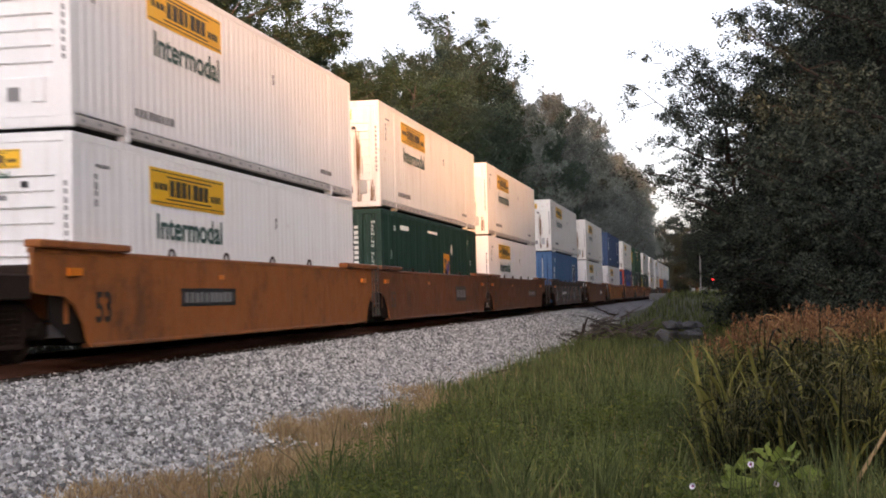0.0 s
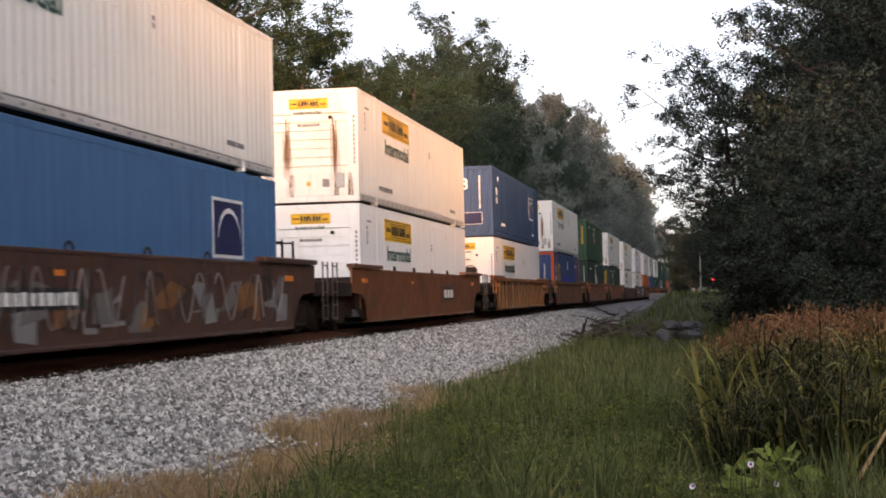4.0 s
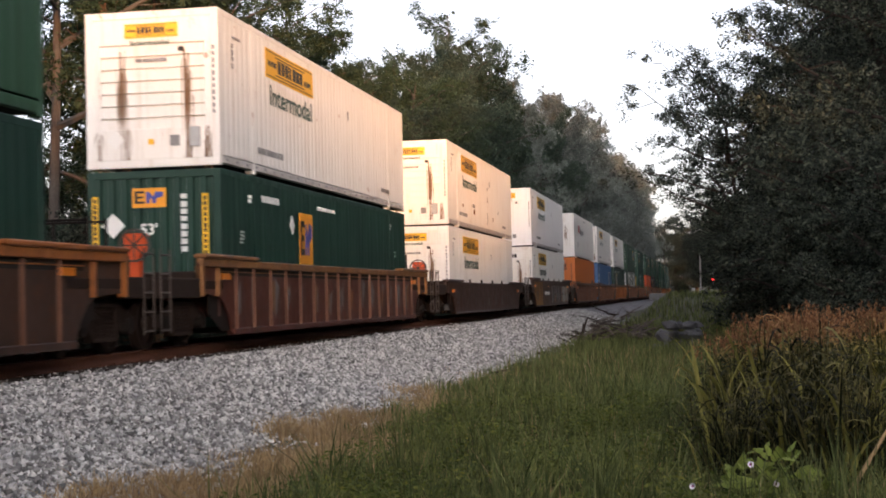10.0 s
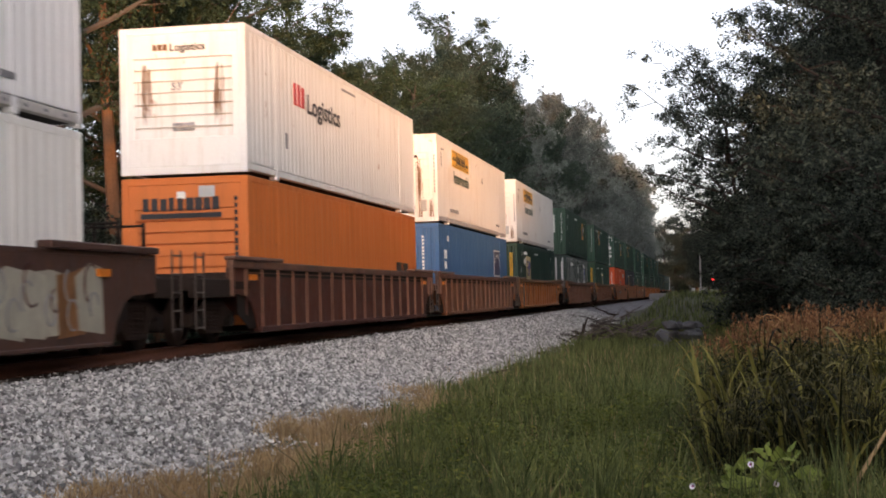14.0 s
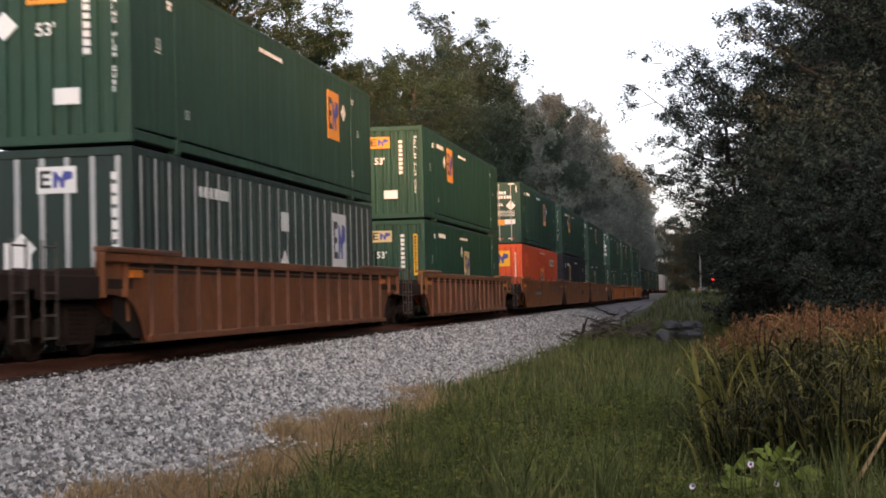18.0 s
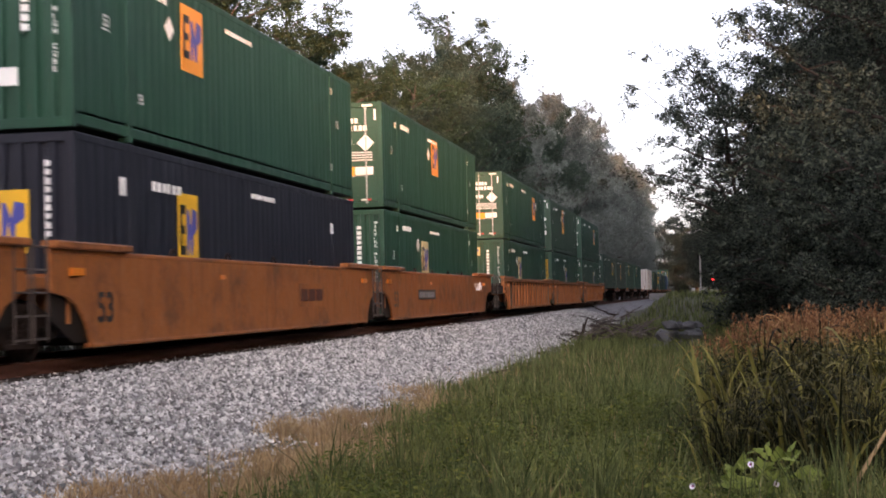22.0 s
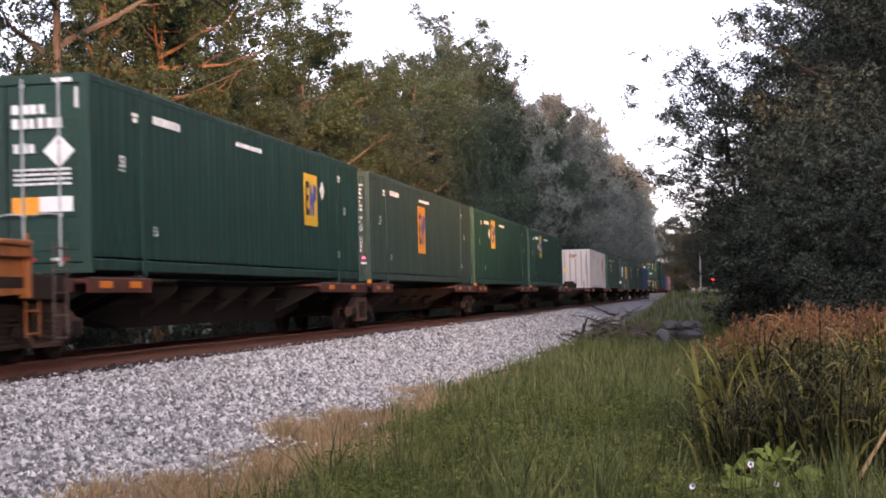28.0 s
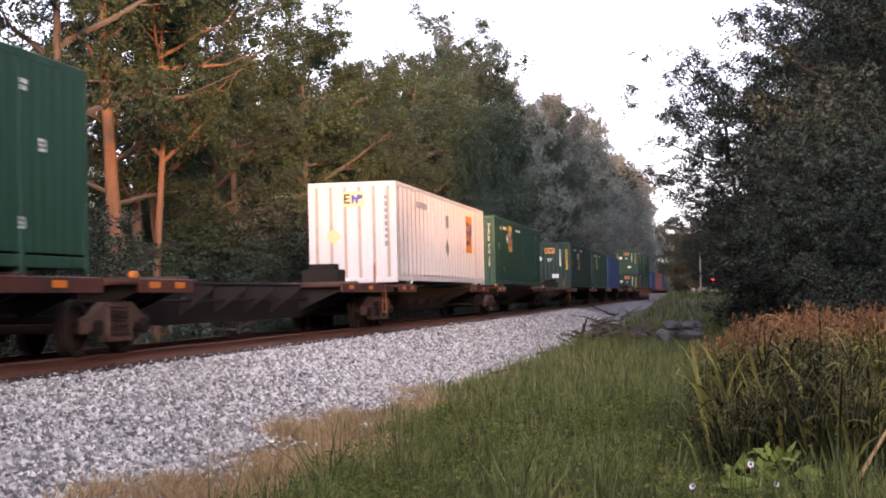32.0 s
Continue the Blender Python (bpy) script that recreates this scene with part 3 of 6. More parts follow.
def tree_meshes(name, seed, high, crown, low, leaves, leaf, mat, bark, sparse=1.0, trunk_r=0.22, spread=0.62, rise=(0.05, 0.65), pad=1.0, each=34):
    """Trunk with limbs and twigs, and its leaves in loose clumps along the twigs: two meshes."""
    r = random.Random(seed)
    rn = np.random.default_rng(seed)
    s = Shape()
    top = Vector((r.uniform(-0.8, 0.8), r.uniform(-0.8, 0.8), high * 0.93))
    trunk = wobble((0, 0, -0.3), top, 9, high * 0.012, r)
    s.tube(trunk, [trunk_r * (1.25 if i == 0 else 1) * (1 - i / 9.6) + 0.02 for i in range(10)], 8)
    ends = []
    limbs = int(15 * sparse) + 6
    for k in range(limbs):
        u = low + (0.97 - low) * (k + r.random()) / limbs
        i = min(8, int(u * 9))
        p = trunk[i].lerp(trunk[i + 1], u * 9 - i)
        a = k * 2.4 + r.uniform(-0.5, 0.5)
        f = (u - low) / (1 - low)
        reach = crown * (0.55 + 0.55 * math.sin(math.pi * min(1, 0.18 + f * 0.80))) * r.uniform(0.72, 1.04)
        end = p + Vector((math.cos(a) * reach, math.sin(a) * reach, reach * r.uniform(*rise)))
        limb = wobble(p, end, 5, reach * 0.045, r)
        rad = trunk_r * (1 - u) * 0.5 + 0.03
        s.tube(limb, [rad * (1 - j / 6.5) + 0.008 for j in range(6)], 5, False)
        for m in range(5):
            q = limb[2 + m % 4]
            b = a + r.uniform(-1.5, 1.5)
            l = reach * r.uniform(0.25, 0.5)
            tip = q + Vector((math.cos(b) * l, math.sin(b) * l, l * r.uniform(-0.25, 0.6)))
            twig = wobble(q, tip, 3, l * 0.08, r)
            s.tube(twig, [0.022, 0.016, 0.011, 0.005], 4, False)
            ends += [(twig[2], l * 0.32), (tip, l * 0.36)]
        ends += [(end, reach * 0.16), (limb[4], reach * 0.2), (limb[3], reach * 0.2)]
    ends += [(trunk[9], crown * 0.12), (trunk[8], crown * 0.2), (trunk[9], crown * 0.12)]
    clumps = leaves // each
    pick = rn.integers(0, len(ends), clumps)
    c = np.array([tuple(e[0]) for e in ends])[pick]
    rad = np.array([max(0.5, e[1]) for e in ends])[pick]
    g = rn.normal(0, spread, (clumps, 3))
    g[:, 2] *= 0.7
    c = np.repeat(c + g * rad[:, None], each, 0)
    b = rn.normal(size=(len(c), 3))
    b *= (rn.random(len(c)) ** 0.45 / np.linalg.norm(b, axis=1) * np.repeat(rn.uniform(0.16, 0.44, clumps) * max(0.65, min(1.0, high / 11)) * pad, each))[:, None]
    b[:, 2] *= 0.75
    v, f = leaf_cards(c + b, leaf, rn)
    return s.mesh(name + "_trunk", bark), mesh_np(name + "_crown", v, f, mat)


TREES = {
    "broad": tree_meshes("broad", 21, 14, 4.2, 0.12, 84000, 0.061, LEAF_OAK, BARK),
    "warm": tree_meshes("warm", 22, 14, 4.0, 0.15, 72000, 0.061, LEAF_WARM, BARK_GREY),
    "tall": tree_meshes("tall", 23, 17, 3.6, 0.25, 70000, 0.061, LEAF_OAK, BARK),
    "airy": tree_meshes("airy", 24, 17, 4.0, 0.35, 21000, 0.072, LEAF_WARM, BARK_GREY, 0.8, 0.2, 0.55),
    "pale": tree_meshes("pale", 29, 15, 4.2, 0.10, 70000, 0.074, LEAF_HAZE, BARK),
    "far": tree_meshes("far", 30, 17, 3.8, 0.2, 64000, 0.074, LEAF_HAZE, BARK),
    "dark": tree_meshes("dark", 25, 13, 5.2, 0.06, 91000, 0.061, LEAF_DARK, BARK),
    "loose": tree_meshes("loose", 26, 12, 5.2, 0.2, 36000, 0.064, LEAF_DARK, BARK, 1.2, 0.22, 0.55, (0.2, 0.9), 1.3, 60),
    "open": tree_meshes("open", 31, 12, 4.6, 0.42, 40000, 0.066, LEAF_DARK, BARK, 1.2, 0.16, 0.5, (0.25, 0.95), 1.35, 60),
    "red": tree_meshes("red", 33, 16, 3.8, 0.45, 26000, 0.068, LEAF_WARM, BARK_SUN_RED, 0.7, 0.26),
    "bush": tree_meshes("bush", 27, 4.2, 2.4, 0.02, 26000, 0.055, LEAF_OAK, BARK, 1.0, 0.06),
    "bushd": tree_meshes("bushd", 28, 4.0, 2.6, 0.02, 30000, 0.055, LEAF_DARK, BARK, 1.0, 0.06),
}


def tree(kind, x, y, high, turn, wide=1.0, label="", name="tree"):
    t = empty(name)
    full = {"broad": 14, "warm": 14, "tall": 17, "airy": 17, "pale": 15, "far": 17, "dark": 13, "loose": 12, "open": 12, "red": 16, "bush": 4.2, "bushd": 4.0}[kind]
    k = high / full
    for nm, me in zip(("trunk", "crown"), TREES[kind]):
        part(nm, me, None, t)
    t.matrix_basis = Matrix.LocRotScale((x, y, float(ground_z(x, y))), Euler((0, 0, turn)), (k * wide, k * wide, k))
    words = {"broad": "broad green roadside tree in full leaf", "warm": "tree with yellowing green leaves", "tall": "tall slender green forest tree", "pale": "broad tree with distance haze painted into its grey-green leaf", "far": "tall tree with distance haze painted into its grey-green leaf", "airy": "tall thin-leaved tree with pale bare limbs",
             "dark": "dark spreading tree in dense leaf", "loose": "spreading tree with loose open branches", "red": "tall pine-like tree with evening light painted reddish on its bare trunk", "open": "thin-leaved tree with open reaching branches", "bush": "green leafy shrub at the edge of the wood", "bushd": "dark leafy shrub at the edge of the wood"}
    return tagged(t, label or words[kind], "bush" if kind[:4] == "bush" else "tree", "trees along the line" if kind[:4] != "bush" else "shrubs along the line")


rt = random.Random(5)
HEIGHT_Y, HEIGHT_Z = [20, 45, 60, 67, 74, 84, 94, 107, 117, 126, 152, 176, 231, 273, 312, 377], [13, 16, 14.8, 12.8, 14.0, 15.6, 19.0, 22.0, 20.6, 21, 24, 26.5, 27, 30, 30.5, 29]
y = 24.0
while y < 372:
    h = float(np.interp(y, HEIGHT_Y, HEIGHT_Z))
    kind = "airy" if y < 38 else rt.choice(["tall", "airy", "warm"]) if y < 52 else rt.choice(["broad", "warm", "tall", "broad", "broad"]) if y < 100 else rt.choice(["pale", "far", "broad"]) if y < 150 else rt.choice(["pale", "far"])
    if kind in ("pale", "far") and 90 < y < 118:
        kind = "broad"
    tree(kind, -17.6 + rt.uniform(-0.9, 0.9), y, h * rt.uniform(0.9, 1.03) * (1.35 if y < 38 else 1.0), rt.uniform(0, 6.28), 0.7 if y < 38 else 0.85 if h < 18 else 0.62)
    y += rt.uniform(4.2, 6.0) * (1 if y < 120 else 1.5)
y = 64.0
while y < 330:
    h = float(np.interp(y, HEIGHT_Y, HEIGHT_Z))
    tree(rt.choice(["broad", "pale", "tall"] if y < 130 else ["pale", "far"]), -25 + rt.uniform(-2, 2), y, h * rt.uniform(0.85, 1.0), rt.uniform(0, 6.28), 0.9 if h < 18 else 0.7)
    y += rt.uniform(6, 8.5) * (1 if y < 120 else 1.6)
y = 26.0
while y < 68:
    tree("dark" if rt.random() < 0.6 else "broad", -23.5 + rt.uniform(-1.5, 1.2), y, rt.uniform(6.8, 8.6), rt.uniform(0, 6.28), 1.0)
    y += 3.2
tree("airy", -18.4, 106, 25, 1.0, 0.85)
tree("airy", -18.0, 116, 23, 2.9, 0.75)
tree("red", -15.6, 39.0, 13.5, 0.4, 0.6)
tree("red", -17.6, 45.0, 13, 3.4, 0.75)
tree("red", -16.0, 37.8, 17, 2.2, 0.9)
y = 20.0
while y < 200:
    if not 36 < y < 43.5:
        tree("bush" if rt.random() < 0.6 else "bushd", -15.3 + rt.uniform(-0.7, 0.6), y, rt.uniform(2.6, 4.6), rt.uniform(0, 6.28), 1.0, name="shrub")
    y += rt.uniform(2.4, 3.8) * (1 if y < 90 else 1.8)

# the dark wood on the camera's side
# the 28 and 29 m trees stand out of view, added to block sun
for kind, x, yy, h, w, turn in (("loose", 7.6, 62, 15, 0.9, 0.414), ("loose", 6.3, 50, 15, 0.75, 1.064), ("loose", 8.4, 46, 17, 0.8, 1.649), ("loose", 11.0, 55, 18, 0.9, 4.245),
                                ("loose", 8.0, 74, 16, 0.8, 1.793), ("dark", 9, 80, 13, 0.9, 1), ("dark", 22, 72, 29, 0.75, 2), ("dark", 22, 62, 29, 0.75, 3), ("dark", 21, 82, 29, 0.75, 4), ("dark", 21, 52, 28, 0.75, 5),
                                ("dark", 7.0, 105, 14, 0.9, 6), ("dark", 11, 120, 17, 1.0, 2.5), ("open", 1.7, 60, 10.6, 0.88, 5.4), ("open", 2.7, 63, 7.6, 1.1, 5.961), ("open", 3.6, 62, 13, 0.75, 3.843)):
    tree(kind, x, yy, h, turn, w)
for k in range(34):
    yy = 88 + k * 7.2
    # tall row, mostly hidden, added to keep sun off the far line
    tree("dark", 20.5 + rt.uniform(-1, 1.5), yy, rt.uniform(27, 31), rt.uniform(0, 6.28), 0.75)
    if yy > 195:
        tree("dark", 4.0 + rt.uniform(-1, 1.5), yy, rt.uniform(11, 14), rt.uniform(0, 6.28), 1.15)
for x_, y_, h_ in ((3.4, 57, 4.0), (3.9, 55, 5.2), (3.5, 60, 4.8), (4.6, 54, 5.5), (3.6, 62, 5.5), (5.4, 58, 6.0)):
    tree("bushd", x_, y_, h_, x_ * 9, 0.9, name="shrub")
for k in range(24):
    yy = 44 + k * 2.6
    tree("bushd", 0.062 * yy + rt.uniform(1.3, 2.9), yy, rt.uniform(2.6, 4.8), rt.uniform(0, 6.28), 1.0, name="shrub")
for k in range(16):
    tree("dark" if k % 3 else "broad", -16 + k * 3.2, 415 + rt.uniform(-12, 25), rt.uniform(17, 22), rt.uniform(0, 6.28), 1.4)
# unseen trees added behind and beside the camera, whose shade lies over the line
for k in range(40):
    yy = -88.4 + k * 5.2
    tree("dark", 34 + rt.uniform(-3, 3), yy, rt.uniform(25, 28) if k > 18 else rt.uniform(18, 21) if k > 16 else rt.uniform(16.2, 16.9) if k < 6 else rt.uniform(14.2, 14.8) if k < 8 else rt.uniform(12.4, 13.6), rt.uniform(0, 6.28), 1.25)
for x_, y_, h_ in ((4.5, -34, 16), (2.2, -23, 16), (-1.2, -15, 14), (-9, -22, 16), (3, -24, 15), (-8, -32, 16), (15, 38, 15), (19, 44, 17), (18, 33, 9), (14, 30, 9)):
    tree("dark", x_, y_, h_, rt.uniform(0, 6.28), 1.05)
# unseen low row added to cut sky light on the lower train
for k in range(8):
    tree("dark", 7.6 + rt.uniform(-0.4, 0.8), 19 + k * 3.2, rt.uniform(6.2, 7.2), rt.uniform(0, 6.28), 0.95)


# ---- reeds, vine, dead wood ----
def reed_meshes(seed, n, tall=True):
    """A tussock of arching blades and leafy stalks: one mesh of loose strips."""
    r = np.random.default_rng(seed)
    vs, fs = [], []

    def strip(pts, side):
        k = len(vs)
        m = len(pts)
        for j, p in enumerate(pts):
            u = j / (m - 1)
            w = side * (1.0 - 0.93 * u ** 2.2) * (0.6 + 0.4 * min(1, u * 4))
            vs.extend((p - w, p + w))
        fs.extend((k + 2 * j, k + 2 * j + 1, k + 2 * j + 3, k + 2 * j + 2) for j in range(m - 1))

    up = np.array([0, 0, 1.0])
    for i in range(n):
        a, b = r.uniform(0, 2 * np.pi, 2)
        h, l = r.uniform(0.7, 1.52), abs(r.normal(0.30, 0.34)) + 0.04
        p0 = np.array([np.cos(b), np.sin(b), 0]) * r.uniform(0, 0.36)
        out = np.array([np.cos(a), np.sin(a), 0])
        bend = r.uniform(0.35, 0.75)
        fold = r.uniform(0.4, 1.9) * l
        strip([p0 + out * l * (0.25 * u + 1.1 * u ** 2) + up * (h * u - fold * max(0, u - bend) ** 1.6 * 2) for u in np.linspace(0, 1, 7)], np.array([-out[1], out[0], 0]) * r.uniform(0.006, 0.019))
    for i in range(n // 6):
        a, b = r.uniform(0, 2 * np.pi, 2)
        p0 = np.array([np.cos(b), np.sin(b), 0]) * r.uniform(0, 0.42)
        lean = np.array([np.cos(a), np.sin(a), 0]) * abs(r.normal(0, 0.14))
        h = r.uniform(1.05, 1.5)
        strip([p0 + lean * u * u + up * h * u for u in np.linspace(0, 1, 4)], np.array([-np.sin(a), np.cos(a), 0]) * 0.006)
        for j in range(5):
            u, c = r.uniform(0.3, 0.97), r.uniform(0, 2 * np.pi)
            q, d, l = p0 + lean * u * u + up * h * u, np.array([np.cos(c), np.sin(c), 0]), r.uniform(0.16, 0.42)
            strip([q + d * l * v + up * l * (0.75 * v - 1.25 * v * v) for v in np.linspace(0, 1, 5)], np.array([-d[1], d[0], 0.3]) * r.uniform(0.008, 0.018))
    return mesh_np("tuft", vs, fs, REED if tall else REED_SHADED)


def plume_mesh(seed, n):
    """Loose seed heads over a tussock: thin ascending sprays along each stalk's top."""
    r = np.random.default_rng(seed)
    a, q = r.uniform(0, 2 * np.pi, n), 0.55 * np.sqrt(r.random(n))
    top = np.stack([q * np.cos(a), q * np.sin(a), r.normal(1.50, 0.055, n) - 0.35 * q * q], 1)
    m = 15
    t = np.repeat(top, m, 0)
    u = r.random(n * m)
    t[:, 2] -= 0.12 * u
    b = r.uniform(0, 2 * np.pi, n * m)
    d = np.stack([np.cos(b) * 0.55, np.sin(b) * 0.55, r.uniform(0.2, 1.0, n * m)], 1) * (0.025 + 0.05 * u)[:, None]
    w = np.stack([-np.sin(b), np.cos(b), 0 * b], 1) * r.uniform(0.003, 0.008, n * m)[:, None]
    v = np.stack([t, t + d * 0.6 + w, t + d, t + d * 0.6 - w], 1).reshape(-1, 3)
    return mesh_np("seed_fringe", v, np.arange(len(v)).reshape(-1, 4), PLUME)


def long_blade(seed):
    """One broad keeled blade that bends over towards its tip."""
    r = random.Random(seed)
    h, l, w = r.uniform(1.0, 1.5), r.uniform(0.25, 0.75), r.uniform(0.016, 0.028)
    s = Shape()
    vs = []
    for j in range(9):
        u = j / 8
        y, z = l * (0.2 * u + 1.0 * u ** 2.4), h * u - 0.9 * l * max(0, u - 0.55) ** 2 * 4
        k = w * (1 - u ** 2.5 * 0.95)
        vs += [(-k, y, z), (0, y - k * 0.35, z - k * 0.2), (k, y, z)]
    return s.add(vs, [(3 * j + i, 3 * j + i + 1, 3 * j + i + 4, 3 * j + i + 3) for j in range(8) for i in range(2)]).mesh("blade", REED_LIGHT)


REEDS = [reed_meshes(40 + k, 150 if k < 4 else 110, k < 4) for k in range(8)]
PLUMES = [plume_mesh(80 + k, 46) for k in range(4)]
LONG_BLADES = [long_blade(60 + k) for k in range(7)]
rr = random.Random(9)
for k in range(40):
    yy = rr.uniform(12.4, 18.5)
    xx = (0.001 + 0.128 * rr.random() ** 0.9) * yy + 0.06
    c = empty("tall_grass_clump")
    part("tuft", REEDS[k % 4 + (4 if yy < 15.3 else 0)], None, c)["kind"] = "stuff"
    if xx / yy > 0.016 and yy > 15.2:
        part("seed_fringe", PLUMES[k % 4], None, c, "reddish tan seed heads")["kind"] = "stuff"
    for j in range(8):
        o = part("blade", LONG_BLADES[(j + k) % 7], None, c)
        a = rr.uniform(0, 6.28)
        o.location, o.rotation_euler = (0.36 * math.cos(a), 0.36 * math.sin(a), 0), (rr.uniform(-0.22, 0.22), rr.uniform(-0.15, 0.15), rr.uniform(0, 6.28))
    s_ = rr.uniform(0.95, 1.10) * (0.86 + 0.14 * float(smooth(0.012, 0.05, xx / yy))) * (0.86 if yy < 13.6 else 1.0)
    c.matrix_basis = Matrix.LocRotScale((xx, yy, float(ground_z(xx, yy)) - 0.02), Euler((0, 0, rr.uniform(0, 6.28))), (s_, s_, s_))
    tagged(c, "tall arching reed grass with tan seed heads", "tall grass", "clumps of reed grass")
for xx, yy, s_ in ((0.2, 14.6, 1.14), (0.3, 15.4, 1.2), (0.34, 13.8, 0.95), (0.42, 14.4, 1.15), (0.75, 13.9, 1.05), (1.25, 14.2, 1.08)):
    c = empty("tall_grass_clump")
    for j in range(16):
        o = part("blade", LONG_BLADES[rr.randrange(7)], None, c)
        a = rr.uniform(0, 6.28)
        o.location, o.rotation_euler = (0.2 * math.cos(a), 0.2 * math.sin(a), 0), (rr.uniform(-0.12, 0.12), rr.uniform(-0.12, 0.12), rr.uniform(0, 6.28))
    c.matrix_basis = Matrix.LocRotScale((xx, yy, float(ground_z(xx, yy)) - 0.02), Euler((0, 0, 0)), (s_, s_, s_))
    tagged(c, "broad yellow-green arching blades at the edge of the reeds", "tall grass", "clumps of reed grass")


def vine():
    """A low leafy creeper with white funnel flowers."""
    v = empty("flowering_vine")
    r = random.Random(3)
    leaf = [(0, 0), (0.035, -0.018), (0.055, 0.008), (0.05, 0.04), (0.02, 0.085), (0, 0.11), (-0.02, 0.085), (-0.05, 0.04), (-0.055, 0.008), (-0.035, -0.018)]
    me = Shape().add([(x, y, -abs(x) * 0.35) for x, y in leaf] + [(0, 0.03, 0.006), (0, 0.07, 0.004)],
                     [(0, 1, 10), (1, 2, 10), (2, 3, 10), (3, 11, 10), (3, 4, 11), (4, 5, 11), (5, 6, 11), (6, 7, 11), (7, 10, 11), (7, 8, 10), (8, 9, 10), (9, 0, 10)]).mesh("leaf", VINE)
    for k in range(150):
        o = part("leaf", me, None, v)
        u = r.random()
        o.location = (0.06 + 0.86 * u + r.uniform(-0.04, 0.04), 11.1 + r.uniform(-0.4, 0.3), -1.0 + r.uniform(0, 0.52) * (1.15 - abs(u - 0.45)))
        o.rotation_euler = (r.uniform(-0.3, 1.2), r.uniform(-0.7, 0.7), r.uniform(-2.6, 2.6) + math.pi)
        s_ = r.uniform(0.6, 1.4)
        o.scale = (s_, s_, s_)
    for k in range(5):
        x0 = 0.05 + k * 0.16
        part("stem", Shape().tube([(x0, 11.2, -1.2), (x0 + 0.08, 11.25, -0.95), (x0 + 0.2, 11.2, -0.85), (x0 + 0.34, 11.3, -0.98)], 0.004, 5), BARK, v)
    ring = lambda rad, z, n=12: [(rad * math.cos(2 * math.pi * i / n), rad * math.sin(2 * math.pi * i / n), z) for i in range(n)]
    fl = Shape().add(ring(0.004, 0) + ring(0.010, 0.03) + ring(0.024, 0.042), [(i + 12 * j, (i + 1) % 12 + 12 * j, (i + 1) % 12 + 12 * j + 12, i + 12 * j + 12) for j in range(2) for i in range(12)]).mesh("flower", PETAL)
    eye_ = Shape().add(ring(0.010, 0.036) + [(0, 0, 0.03)], [(i, (i + 1) % 12, 12) for i in range(12)]).mesh("flower_heart", HEART)
    for x, y, z, a in ((0.25, 10.6, -0.515, 0.2), (-0.14, 10.6, -0.67, -0.5), (0.41, 10.6, -0.655, 0.6)):
        f = part("flower", fl, None, v, "white funnel flower with purple heart")
        f.location, f.rotation_euler = (x, y, z), (math.pi / 2 - 0.3, 0, a)
        part("flower_heart", eye_, None, f)
    return tagged(v, "leafy green creeper with white purple-hearted flowers", "vine")


vine()
cane = new("broken_cane", Shape().tube([(0.76, 10.9, -1.12), (0.95, 10.9, -0.78), (1.25, 10.95, -0.30)], [0.02, 0.02, 0.012], 6).mesh("broken_cane", GRASS_DRY))
tagged(cane, "single dry brown cane leaning in the reeds", "plant")


def dead_branch(x, y, z, long, turn, tilt, seed, thick=0.05):
    r = random.Random(seed)
    s = Shape()
    main = wobble((0, 0, 0), (long, 0, 0), 6, long * 0.06, r)
    s.tube(main, [thick * (1 - i / 7.5) for i in range(7)], 6)
    for k in range(5):
        p = main[1 + k]
        a = r.uniform(-1.6, 1.6)
        e = p + Vector((math.cos(a), math.sin(a), r.uniform(-0.4, 0.5))) * long * r.uniform(0.1, 0.3)
        s.tube(wobble(p, e, 3, 0.03, r), [thick * 0.45, thick * 0.35, thick * 0.22, 0.006], 5, False)
    ob = new("dead_branch", s.mesh("dead_branch", (BARK_PALE, BARK_GREY, BARK_PALE, BARK)[seed % 4]))
    ob.matrix_basis = Matrix.Translation((x, y, z)) @ Euler((0, -tilt, turn)).to_matrix().to_4x4()
    return tagged(ob, "bare grey dead branch in a brush pile", "branch", "branches of the brush pile")


for k in range(105):
    yy = rr.uniform(50, 58)
    xx = -5.0 + 3.0 * rr.random() if k % 4 else -2.2 + 1.6 * rr.random()
    dead_branch(xx, yy, float(ground_z(xx, yy)) + 0.08 + 1.05 * rr.random() * max(0, 1 - abs(xx + 3.4) / 1.8), rr.uniform(0.6, 1.7), rr.uniform(0, 6.28), rr.uniform(-0.15, 0.45), k, rr.uniform(0.02, 0.055))


dead_branch(-4.5, 50.2, float(ground_z(-4.5, 50.2)) - 0.05, 1.0, 0.4, 1.25, 203, 0.11)
dead_branch(-4.2, 50.6, float(ground_z(-4.2, 50.6)) + 0.2, 1.3, 0.2, 0.35, 207, 0.08)
dead_branch(-2.9, 52.0, float(ground_z(-2.9, 52.0)) + 0.3, 1.9, 0.5, 0.55, 200, 0.07)


